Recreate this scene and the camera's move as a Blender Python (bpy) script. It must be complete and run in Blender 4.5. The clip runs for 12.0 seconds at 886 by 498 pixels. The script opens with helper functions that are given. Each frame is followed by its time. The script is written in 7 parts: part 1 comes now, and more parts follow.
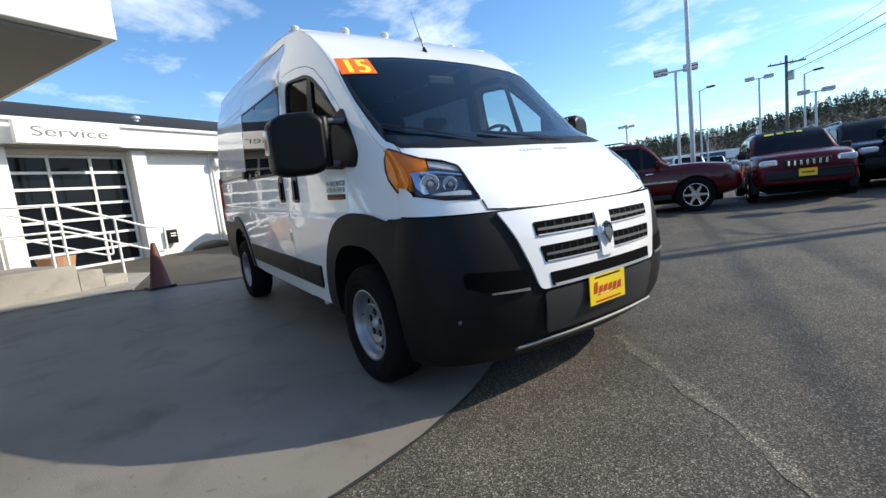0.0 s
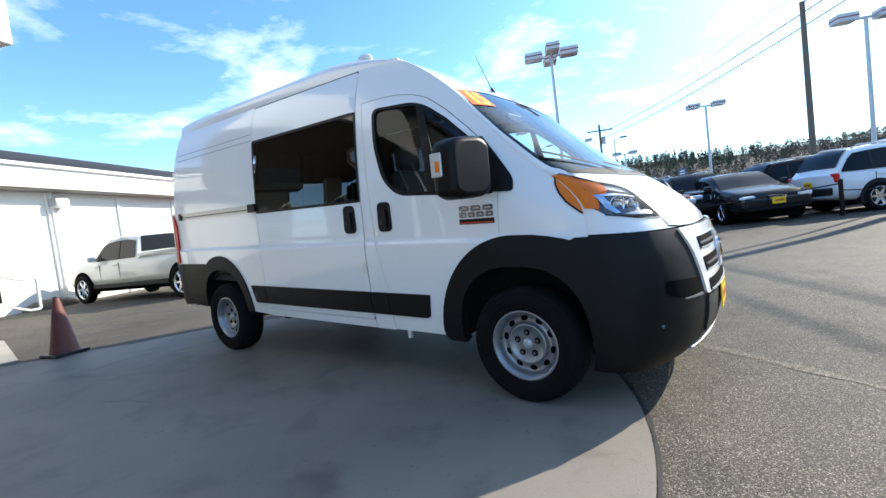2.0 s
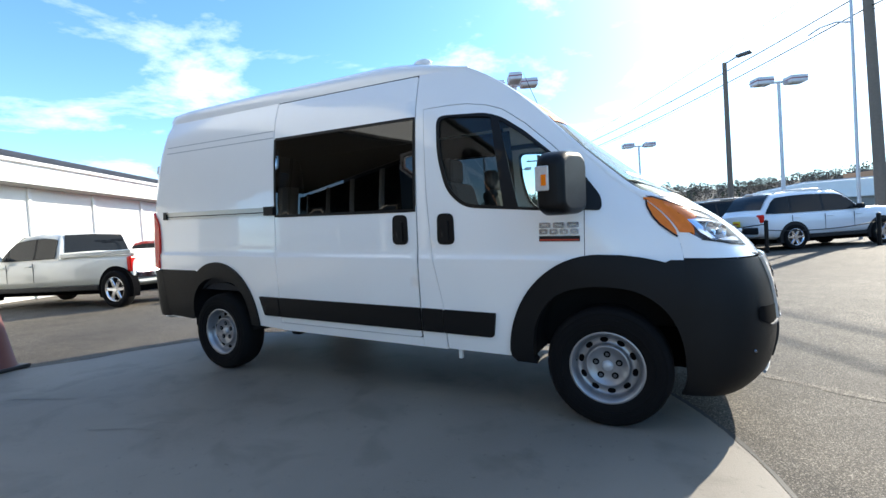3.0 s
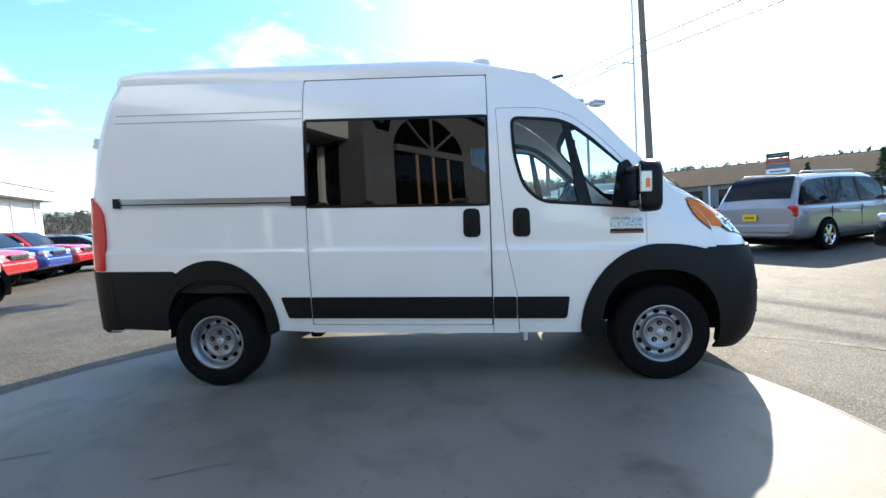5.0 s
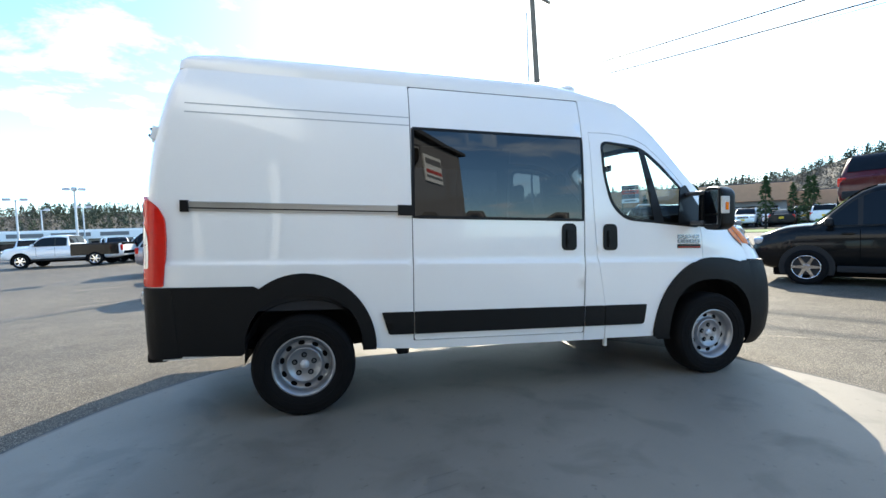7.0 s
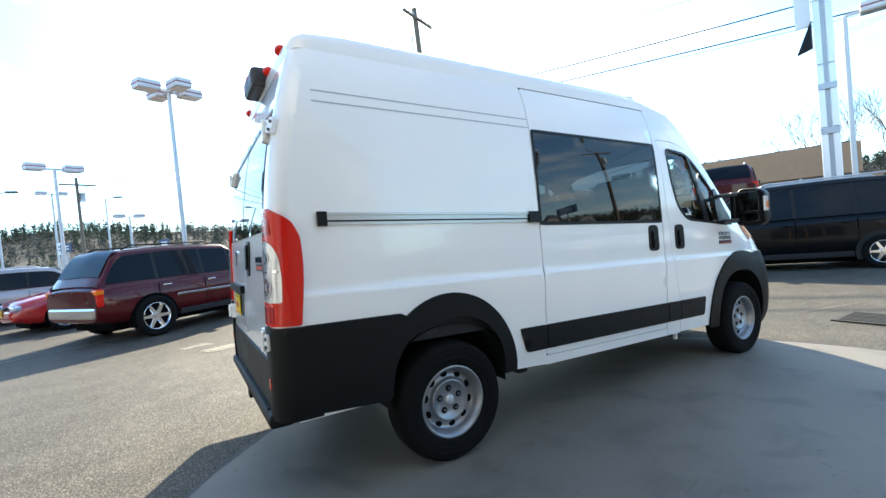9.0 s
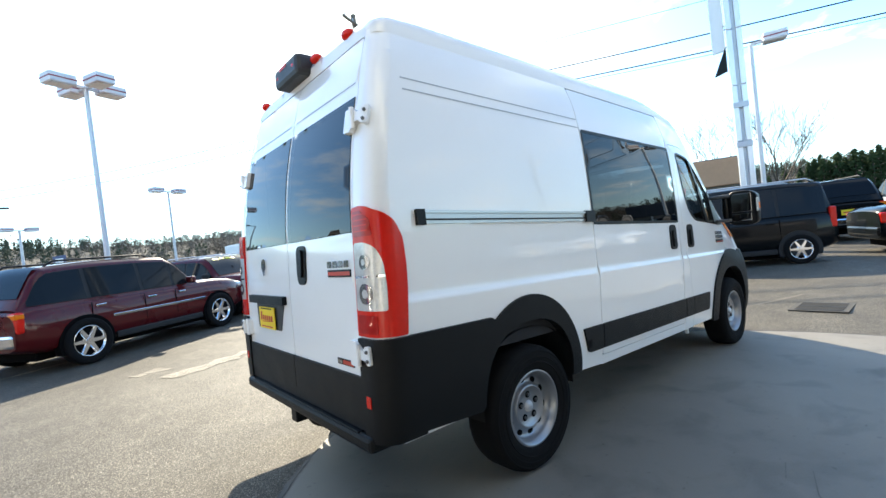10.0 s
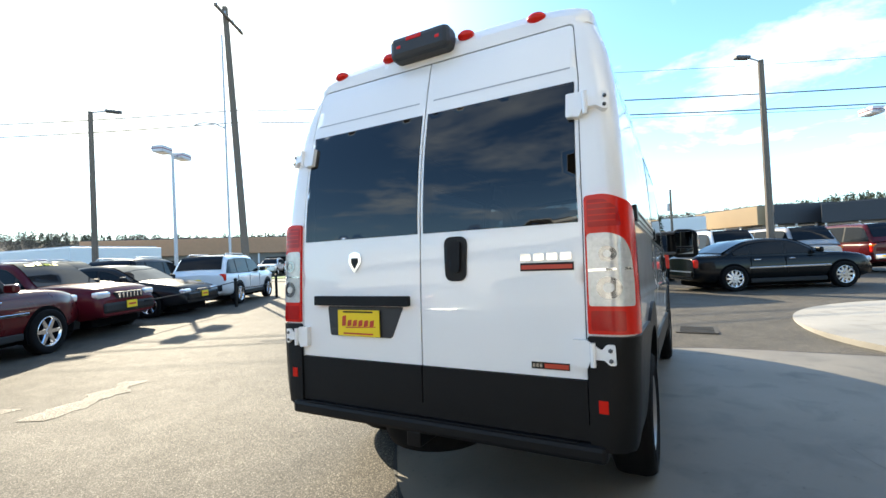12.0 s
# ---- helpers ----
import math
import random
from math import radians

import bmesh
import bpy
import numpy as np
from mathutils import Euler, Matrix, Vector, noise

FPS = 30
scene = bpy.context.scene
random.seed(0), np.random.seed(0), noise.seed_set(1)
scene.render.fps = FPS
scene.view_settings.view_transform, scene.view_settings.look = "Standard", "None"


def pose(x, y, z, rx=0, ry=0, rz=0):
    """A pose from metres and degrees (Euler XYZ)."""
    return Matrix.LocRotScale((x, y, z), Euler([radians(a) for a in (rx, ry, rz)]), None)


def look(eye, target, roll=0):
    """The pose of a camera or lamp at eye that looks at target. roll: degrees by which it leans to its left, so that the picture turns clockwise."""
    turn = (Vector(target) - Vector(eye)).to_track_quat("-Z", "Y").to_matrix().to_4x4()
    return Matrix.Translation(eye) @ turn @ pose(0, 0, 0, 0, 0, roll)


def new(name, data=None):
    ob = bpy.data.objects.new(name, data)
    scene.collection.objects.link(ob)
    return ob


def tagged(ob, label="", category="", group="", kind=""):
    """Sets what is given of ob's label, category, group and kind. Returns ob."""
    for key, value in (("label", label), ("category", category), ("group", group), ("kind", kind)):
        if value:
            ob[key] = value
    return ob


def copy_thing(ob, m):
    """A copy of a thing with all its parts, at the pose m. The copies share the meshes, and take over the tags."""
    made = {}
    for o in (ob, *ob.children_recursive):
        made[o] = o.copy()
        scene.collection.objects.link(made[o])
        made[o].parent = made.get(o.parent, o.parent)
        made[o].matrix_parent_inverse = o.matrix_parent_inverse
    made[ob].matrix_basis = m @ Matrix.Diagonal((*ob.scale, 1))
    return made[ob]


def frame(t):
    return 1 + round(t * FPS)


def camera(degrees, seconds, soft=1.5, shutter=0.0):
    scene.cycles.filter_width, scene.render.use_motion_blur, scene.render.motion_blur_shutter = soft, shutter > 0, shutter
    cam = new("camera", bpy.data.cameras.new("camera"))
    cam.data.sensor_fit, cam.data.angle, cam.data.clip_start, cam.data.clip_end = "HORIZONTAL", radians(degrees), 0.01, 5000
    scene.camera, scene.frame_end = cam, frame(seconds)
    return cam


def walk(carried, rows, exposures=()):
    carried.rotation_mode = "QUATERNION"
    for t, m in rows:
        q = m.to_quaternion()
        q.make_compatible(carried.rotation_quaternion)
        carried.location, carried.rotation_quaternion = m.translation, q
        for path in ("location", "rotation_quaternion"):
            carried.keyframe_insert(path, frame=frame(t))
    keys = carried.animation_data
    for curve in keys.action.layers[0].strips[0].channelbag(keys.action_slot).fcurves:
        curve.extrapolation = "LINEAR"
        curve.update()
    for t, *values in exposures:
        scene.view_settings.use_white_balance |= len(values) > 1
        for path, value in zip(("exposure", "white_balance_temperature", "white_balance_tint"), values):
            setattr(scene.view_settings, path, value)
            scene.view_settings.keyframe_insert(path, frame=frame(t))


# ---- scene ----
cam = camera(90.1, 12.0)
PATH = [
    (0, (2.426, -2.059, 1.079), (0.785, -0.942, 0.841), -6.5),
    (0.5, (2.175, -2.468, 1.145), (0.623, -1.217, 0.99), -6.1),
    (1, (1.898, -2.837, 1.132), (0.501, -1.417, 0.95), -5.8),
    (1.5, (1.551, -3.121, 1.092), (0.286, -1.578, 0.966), -6.7),
    (2, (1.228, -3.389, 1.151), (0.047, -1.779, 1.041), -7.1),
    (2.5, (0.84, -3.62, 1.168), (-0.137, -1.878, 1.06), -4.8),
    (3, (0.367, -3.75, 1.205), (-0.544, -1.97, 1.15), -3.9),
    (3.2, (0.206, -3.81, 1.186), (-0.654, -2.005, 1.119), -3.2),
    (4.8, (-1.23, -4.297, 1.326), (-1.426, -2.31, 1.206), -4.1),
    (5, (-1.379, -4.354, 1.337), (-1.511, -2.364, 1.191), -3.7),
    (5.5, (-1.84, -4.426, 1.366), (-1.85, -2.43, 1.239), -3.7),
    (6, (-2.304, -4.448, 1.397), (-2.101, -2.461, 1.288), -5.0),
    (6.5, (-2.757, -4.398, 1.39), (-2.36, -2.441, 1.264), -4.1),
    (7, (-3.157, -4.243, 1.391), (-2.708, -2.296, 1.294), -2.3),
    (7.2, (-3.332, -4.176, 1.418), (-2.828, -2.244, 1.301), -4.1),
    (8.8, (-4.656, -3.421, 1.474), (-3.687, -1.671, 1.446), -5.1),
    (9, (-4.792, -3.3, 1.446), (-3.769, -1.582, 1.394), -5.4),
    (9.5, (-5.099, -2.975, 1.472), (-3.982, -1.317, 1.425), -4.4),
    (10, (-5.426, -2.681, 1.482), (-4.136, -1.153, 1.44), -6.5),
    (10.5, (-5.69, -2.336, 1.462), (-4.28, -0.921, 1.378), -7.1),
    (11, (-5.936, -1.964, 1.45), (-4.419, -0.663, 1.375), -4.7),
    (11.5, (-6.191, -1.609, 1.444), (-4.522, -0.508, 1.371), -2.8),
    (12, (-6.382, -1.212, 1.443), (-4.624, -0.259, 1.475), -2.7),
]
walk(cam, [(t, look(eye, target, roll)) for t, eye, target, roll in PATH], exposures=[(0,0.46,7000,9),(0.5,0.56,6950,9),(1,0.66,6900,9),(1.5,0.82,6850,9),(2,1.08,6850,8),(3,1.14,6900,8),(5,1.36,7050,7),(7,1.54,7250,6),(9,1.60,7350,5),(10.5,1.60,7600,6),(12,1.40,7850,6)])

# ---- world, sun, exposure
SUN_AZ, SUN_EL = radians(61.6), radians(30.8)
sun_way = Vector((math.cos(SUN_AZ) * math.cos(SUN_EL), math.sin(SUN_AZ) * math.cos(SUN_EL), math.sin(SUN_EL)))
sun = new("sun", bpy.data.lights.new("sun", "SUN"))
sun.data.energy, sun.data.angle, sun.data.color = 3.9, radians(0.53), (1.0, 0.94, 0.85)
sun.matrix_world = look((0, 0, 0), -sun_way) @ Matrix.Identity(4)
sun.location = sun_way * 60

world = bpy.data.worlds.new("world")
scene.world = world
world.use_nodes = True
wn, wl = world.node_tree.nodes, world.node_tree.links
wn.clear()
w_out = wn.new("ShaderNodeOutputWorld")
w_bg = wn.new("ShaderNodeBackground")
w_bg.inputs["Strength"].default_value = 0.15
w_sky = wn.new("ShaderNodeTexSky")
w_sky.sky_type, w_sky.sun_disc = "NISHITA", False
w_sky.sun_elevation, w_sky.sun_rotation = SUN_EL, radians(90) - SUN_AZ
w_sky.air_density, w_sky.dust_density, w_sky.ozone_density = 1.0, 0.35, 2.5
w_co = wn.new("ShaderNodeTexCoord")
w_sep = wn.new("ShaderNodeSeparateXYZ")
wl.new(w_co.outputs["Generated"], w_sep.inputs[0])


def w_math(op, a, b):
    n = wn.new("ShaderNodeMath")
    n.operation = op
    for k, v in ((0, a), (1, b)):
        if isinstance(v, (int, float)):
            n.inputs[k].default_value = v
        else:
            wl.new(v, n.inputs[k])
    return n.outputs[0]


# clouds on a flat layer high above
w_den = w_math("ADD", w_math("MAXIMUM", w_sep.outputs["Z"], 0.0), 0.10)
w_cxy = wn.new("ShaderNodeCombineXYZ")
wl.new(w_math("DIVIDE", w_sep.outputs["X"], w_den), w_cxy.inputs[0])
wl.new(w_math("DIVIDE", w_sep.outputs["Y"], w_den), w_cxy.inputs[1])
w_n1 = wn.new("ShaderNodeTexNoise")
w_n1.inputs["Scale"].default_value, w_n1.inputs["Detail"].default_value, w_n1.inputs["Roughness"].default_value = 1.25, 8.0, 0.62
w_n1.inputs["Distortion"].default_value = 0.25
wl.new(w_cxy.outputs[0], w_n1.inputs["Vector"])
w_ramp = wn.new("ShaderNodeValToRGB")
w_ramp.color_ramp.elements[0].position, w_ramp.color_ramp.elements[1].position = 0.52, 0.77
wl.new(w_n1.outputs["Fac"], w_ramp.inputs[0])
# thin high haze, denser towards the sun's quarter of the sky
w_dot = wn.new("ShaderNodeVectorMath")
w_dot.operation = "DOT_PRODUCT"
wl.new(w_co.outputs["Generated"], w_dot.inputs[0])
w_dot.inputs[1].default_value = sun_way
w_haze = w_math("MULTIPLY", w_math("POWER", w_math("MAXIMUM", w_math("MULTIPLY", w_math("ADD", w_dot.outputs["Value"], 1.0), 0.5), 0.0), 24.0), 1.05)
# whitish haze low over the horizon all round
w_low = w_math("MULTIPLY", w_math("POWER", w_math("SUBTRACT", 1.0, w_math("MAXIMUM", w_sep.outputs["Z"], 0.0)), 8.0), 0.38)
w_cf = w_math("MINIMUM", w_math("ADD", w_math("MULTIPLY", w_ramp.outputs[0], 0.85), w_math("ADD", w_haze, w_low)), 1.0)
w_mix = wn.new("ShaderNodeMix")
w_mix.data_type = "RGBA"
wl.new(w_cf, w_mix.inputs["Factor"])
w_tint = wn.new("ShaderNodeMix")
w_tint.data_type, w_tint.blend_type = "RGBA", "MULTIPLY"
w_tint.inputs["Factor"].default_value = 1.0
wl.new(w_sky.outputs[0], w_tint.inputs["A"])
w_tint.inputs["B"].default_value = (0.60, 0.92, 1.18, 1)
wl.new(w_tint.outputs["Result"], w_mix.inputs["A"])
w_mix.inputs["B"].default_value = (6.3, 7.0, 7.7, 1)
wl.new(w_mix.outputs["Result"], w_bg.inputs["Color"])
wl.new(w_bg.outputs[0], w_out.inputs[0])


# ---- materials
def mat(name, color, rough=0.5, metal=0.0, var=0.12, scale=6.0, bump=0.0, bscale=80.0, coat=0.0, spec=0.5, detail=6.0, rvar=0.08, glow=0.0):
    """A surface with colour and roughness varied at two sizes, and a fine relief."""
    m = bpy.data.materials.new(name)
    m.use_nodes = True
    n, l = m.node_tree.nodes, m.node_tree.links
    b = n["Principled BSDF"]
    co = n.new("ShaderNodeTexCoord")
    n1, n2 = n.new("ShaderNodeTexNoise"), n.new("ShaderNodeTexNoise")
    n1.inputs["Scale"].default_value, n1.inputs["Detail"].default_value = scale, detail
    n2.inputs["Scale"].default_value, n2.inputs["Detail"].default_value = bscale, 4.0
    l.new(co.outputs["Object"], n1.inputs["Vector"])
    l.new(co.outputs["Object"], n2.inputs["Vector"])
    mx = n.new("ShaderNodeMix")
    mx.data_type = "RGBA"
    c = Vector(color[:3])
    mx.inputs["A"].default_value = (*[max(0, v * (1 - var)) for v in c], 1)
    mx.inputs["B"].default_value = (*[min(1, v * (1 + var)) for v in c], 1)
    ad = n.new("ShaderNodeMath")
    ad.operation = "MULTIPLY_ADD"
    l.new(n2.outputs["Fac"], ad.inputs[0])
    ad.inputs[1].default_value = 0.35
    sc = n.new("ShaderNodeMath")
    sc.operation = "MULTIPLY"
    l.new(n1.outputs["Fac"], sc.inputs[0])
    sc.inputs[1].default_value = 0.65
    l.new(sc.outputs[0], ad.inputs[2])
    l.new(ad.outputs[0], mx.inputs["Factor"])
    l.new(mx.outputs["Result"], b.inputs["Base Color"])
    mr = n.new("ShaderNodeMapRange")
    mr.inputs["To Min"].default_value, mr.inputs["To Max"].default_value = max(0.0, rough - rvar), min(1.0, rough + rvar)
    l.new(n1.outputs["Fac"], mr.inputs["Value"])
    l.new(mr.outputs[0], b.inputs["Roughness"])
    b.inputs["Metallic"].default_value = metal
    b.inputs["Specular IOR Level"].default_value = spec
    b.inputs["Coat Weight"].default_value, b.inputs["Coat Roughness"].default_value = coat, 0.03
    if bump:
        bp = n.new("ShaderNodeBump")
        bp.inputs["Strength"].default_value, bp.inputs["Distance"].default_value = bump, 0.01
        l.new(n2.outputs["Fac"], bp.inputs["Height"])
        l.new(bp.outputs[0], b.inputs["Normal"])
    if glow:
        b.inputs["Emission Color"].default_value, b.inputs["Emission Strength"].default_value = (*c, 1), glow
    return m


def glass(name, tint, rough=0.0, ior=1.5):
    """A thin pane: clear seen straight on, more of a mirror at a slant."""
    m = bpy.data.materials.new(name)
    m.use_nodes = True
    n, l = m.node_tree.nodes, m.node_tree.links
    n.remove(n["Principled BSDF"])
    tr, gl, lw, mx = n.new("ShaderNodeBsdfTransparent"), n.new("ShaderNodeBsdfGlossy"), n.new("ShaderNodeLayerWeight"), n.new("ShaderNodeMixShader")
    pw, sc = n.new("ShaderNodeMath"), n.new("ShaderNodeMath")
    r0 = ((ior - 1) / (ior + 1)) ** 2
    tr.inputs[0].default_value = (*tint, 1)
    gl.inputs["Roughness"].default_value = rough
    lw.inputs["Blend"].default_value = 0.5
    pw.operation, pw.inputs[1].default_value = "POWER", 5.0
    sc.operation, sc.inputs[1].default_value, sc.inputs[2].default_value = "MULTIPLY_ADD", 1 - r0, r0
    l.new(lw.outputs["Facing"], pw.inputs[0])
    l.new(pw.outputs[0], sc.inputs[0])
    l.new(sc.outputs[0], mx.inputs[0])
    l.new(tr.outputs[0], mx.inputs[1])
    l.new(gl.outputs[0], mx.inputs[2])
    l.new(mx.outputs[0], n["Material Output"].inputs[0])
    return m


def paint(name, color, rough=0.25, flake=0.0):
    dark = max(color) < 0.2
    m = mat(name, color, rough, metal=flake, var=0.04, scale=2.0, bscale=300, coat=0.22 if dark else 1.0, rvar=0.05, spec=0.2 if dark else 0.5)
    if dark:
        m.node_tree.nodes["Principled BSDF"].inputs["IOR"].default_value = 1.35
    return m


def asphalt_mat():
    m = mat("asphalt", (0.14, 0.133, 0.125), 0.72, var=0.0, bscale=55, spec=0.22)
    n, l = m.node_tree.nodes, m.node_tree.links
    b = n["Principled BSDF"]
    co = n.new("ShaderNodeTexCoord")
    vo = n.new("ShaderNodeTexVoronoi")
    vo.inputs["Scale"].default_value = 185
    big, mid = n.new("ShaderNodeTexNoise"), n.new("ShaderNodeTexNoise")
    big.inputs["Scale"].default_value, big.inputs["Detail"].default_value = 0.22, 5
    mid.inputs["Scale"].default_value, mid.inputs["Detail"].default_value = 2.4, 6
    for t in (vo, big, mid):
        l.new(co.outputs["Object"], t.inputs["Vector"])
    r1 = n.new("ShaderNodeValToRGB")
    e = r1.color_ramp.elements
    e[0].position, e[0].color = 0.15, (0.034, 0.0302, 0.0247, 1)
    e[1].position, e[1].color = 0.88, (0.32, 0.285, 0.240, 1)
    x = r1.color_ramp.elements.new(0.50)
    x.color = (0.081, 0.0718, 0.0587, 1)
    x = r1.color_ramp.elements.new(0.72)
    x.color = (0.140, 0.124, 0.102, 1)
    l.new(vo.outputs["Color"], r1.inputs[0])
    mul = n.new("ShaderNodeMix")
    mul.data_type, mul.blend_type = "RGBA", "MULTIPLY"
    mul.inputs["Factor"].default_value = 1.0
    r2 = n.new("ShaderNodeValToRGB")
    r2.color_ramp.elements[0].position, r2.color_ramp.elements[0].color = 0.34, (0.60, 0.59, 0.58, 1)
    r2.color_ramp.elements[1].position, r2.color_ramp.elements[1].color = 0.66, (1.18, 1.16, 1.12, 1)
    ad = n.new("ShaderNodeMath")
    ad.operation = "MULTIPLY_ADD"
    l.new(mid.outputs["Fac"], ad.inputs[0])
    ad.inputs[1].default_value = 0.4
    hb = n.new("ShaderNodeMath")
    hb.operation = "MULTIPLY"
    l.new(big.outputs["Fac"], hb.inputs[0])
    hb.inputs[1].default_value = 0.6
    l.new(hb.outputs[0], ad.inputs[2])
    l.new(ad.outputs[0], r2.inputs[0])
    l.new(r1.outputs[0], mul.inputs["A"])
    l.new(r2.outputs[0], mul.inputs["B"])
    l.new(mul.outputs["Result"], b.inputs["Base Color"])
    bp = n.new("ShaderNodeBump")
    bp.inputs["Strength"].default_value, bp.inputs["Distance"].default_value = 0.4, 0.006
    l.new(vo.outputs["Distance"], bp.inputs["Height"])
    l.new(bp.outputs[0], b.inputs["Normal"])
    return m


def concrete_mat(name, c):
    """Trowelled concrete: broad blotches, drips and small stains over a fine grain."""
    m = mat(name, c, 0.62, var=0.12, scale=1.3, bump=0.2, bscale=140, detail=9, spec=0.45)
    n, l = m.node_tree.nodes, m.node_tree.links
    b = n["Principled BSDF"]
    src = b.inputs["Base Color"].links[0].from_socket
    co = n.new("ShaderNodeTexCoord")
    for sc, lo, hi, dark, det in ((0.45, 0.38, 0.62, 0.74, 8), (2.6, 0.34, 0.46, 0.84, 10), (0.9, 0.30, 0.36, 0.70, 12), (26.0, 0.26, 0.34, 0.72, 3)):
        t, r, x = n.new("ShaderNodeTexNoise"), n.new("ShaderNodeValToRGB"), n.new("ShaderNodeMix")
        t.inputs["Scale"].default_value, t.inputs["Detail"].default_value, t.inputs["Distortion"].default_value = sc, det, 0.4
        l.new(co.outputs["Object"], t.inputs["Vector"])
        r.color_ramp.elements[0].position, r.color_ramp.elements[0].color = lo, (dark, dark * 0.99, dark * 0.97, 1)
        r.color_ramp.elements[1].position, r.color_ramp.elements[1].color = hi, (1.04, 1.03, 1.02, 1)
        l.new(t.outputs["Fac"], r.inputs[0])
        x.data_type, x.blend_type = "RGBA", "MULTIPLY"
        x.inputs["Factor"].default_value = 1.0
        l.new(src, x.inputs["A"])
        l.new(r.outputs[0], x.inputs["B"])
        src = x.outputs["Result"]
    l.new(src, b.inputs["Base Color"])
    return m


M_ASPH = asphalt_mat()


def dusty_asphalt(name, k):
    """The same asphalt with pale dust rubbed into it."""
    m = asphalt_mat()
    m.name = name
    m.node_tree.nodes["Principled BSDF"].inputs["Roughness"].default_value = 0.6
    for nd in m.node_tree.nodes:
        if nd.bl_idname == "ShaderNodeValToRGB" and nd.color_ramp.elements[0].position > 0.2:
            for el in nd.color_ramp.elements:
                el.color = (el.color[0] * k, el.color[1] * k, el.color[2] * k * 0.97, 1)
    return m


M_DUST = dusty_asphalt("dusty_asphalt", 1.5)
M_LINE = dusty_asphalt("worn_paint_on_asphalt", 2.3)
M_CONC = concrete_mat("concrete", (0.188, 0.175, 0.152))
M_WALK = concrete_mat("walk_concrete", (0.36, 0.34, 0.30))
M_CRACK = mat("crack_dirt", (0.125, 0.118, 0.105), 0.9, var=0.4, scale=20)
# near-black of tarry joints, and of one painted cable shadow
M_TAR_SHADOW = mat("tar_and_shadow_line", (0.03, 0.03, 0.03), 0.6, var=0.3, scale=10)
M_WHITE = paint("white_paint", (0.89, 0.88, 0.86), 0.3)
# slight waves of pressed sheet metal
wv_n, wv_l = M_WHITE.node_tree.nodes, M_WHITE.node_tree.links
wv_c, wv_t, wv_b = wv_n.new("ShaderNodeTexCoord"), wv_n.new("ShaderNodeTexNoise"), wv_n.new("ShaderNodeBump")
wv_t.inputs["Scale"].default_value, wv_t.inputs["Detail"].default_value = 2.6, 1.0
wv_b.inputs["Strength"].default_value, wv_b.inputs["Distance"].default_value = 0.22, 0.012
wv_l.new(wv_c.outputs["Object"], wv_t.inputs["Vector"])
wv_l.new(wv_t.outputs["Fac"], wv_b.inputs["Height"])
wv_l.new(wv_b.outputs[0], wv_n["Principled BSDF"].inputs["Coat Normal"])
M_PLAST = mat("grey_plastic", (0.0065, 0.0067, 0.0072), 0.48, var=0.2, scale=5, bump=0.2, bscale=420, spec=0.20)
M_PLAST2 = mat("mid_grey_plastic", (0.085, 0.088, 0.092), 0.5, var=0.1, bump=0.1, bscale=500)
# grey of flat strips that carry the shade of pressed lines and vents
M_SEAMSHADE = mat("pressed_line_shade", (0.40, 0.41, 0.42), 0.5, var=0.15)
M_BLACK = mat("black_plastic", (0.006, 0.006, 0.0065), 0.4, var=0.2, bscale=300, spec=0.22)
M_GAP = mat("shut_line", (0.045, 0.046, 0.048), 0.8, var=0.2, spec=0.2)
# near-black that puts the shade of openings and undersides into the colour
M_DARK = mat("void_shade", (0.004, 0.004, 0.0045), 0.95, var=0.2, spec=0.05)
M_WELL = mat("arch_liner", (0.010, 0.0105, 0.012), 0.75, var=0.2, scale=8, spec=0.2)
M_TYRE = mat("tyre_rubber", (0.0055, 0.0055, 0.006), 0.85, var=0.25, scale=12, bump=0.2, bscale=200, spec=0.15)
M_STEEL = mat("silver_steel", (0.30, 0.31, 0.33), 0.36, metal=0.7, var=0.14, scale=9)
M_CHROME = mat("chrome", (0.82, 0.83, 0.85), 0.08, metal=1.0, var=0.02)
M_ALU = mat("aluminium_rail", (0.50, 0.50, 0.49), 0.32, metal=0.75, var=0.1)
M_GLASS = glass("clear_glass", (0.76, 0.84, 0.82))
M_WSGLASS = glass("windscreen_glass", (0.66, 0.74, 0.75), ior=1.75)
M_PRIV = glass("privacy_glass", (0.04, 0.043, 0.049), ior=1.72)
M_CARGLASS = mat("car_glass", (0.008, 0.010, 0.013), 0.03, var=0.2, spec=0.38, rvar=0.02)
M_CARGLASS.node_tree.nodes["Principled BSDF"].inputs["IOR"].default_value = 1.3
M_RED = mat("red_lens", (0.66, 0.014, 0.008), 0.2, var=0.15, scale=30, coat=0.08, spec=0.3)
M_CLEARL = mat("clear_lens", (0.58, 0.57, 0.55), 0.2, metal=0.2, var=0.45, scale=34, coat=0.7)
M_MIRROR = mat("mirror_glass", (0.24, 0.25, 0.27), 0.03, metal=1.0, var=0.02)
M_AMBER = mat("amber_lens", (0.90, 0.19, 0.006), 0.18, var=0.25, scale=26, coat=0.25, spec=0.3)
M_YELLOW = mat("plate_yellow", (0.88, 0.62, 0.02), 0.45, var=0.05)
M_PLRED = mat("script_red", (0.55, 0.05, 0.02), 0.5, var=0.1)
M_ORANGE = mat("sticker_orange", (0.95, 0.16, 0.01), 0.5, var=0.15, scale=14)
M_STYEL = mat("sticker_yellow", (0.98, 0.80, 0.05), 0.5, var=0.05)
M_SEAT = mat("seat_cloth", (0.022, 0.022, 0.025), 0.9, var=0.2, bump=0.3, bscale=200)
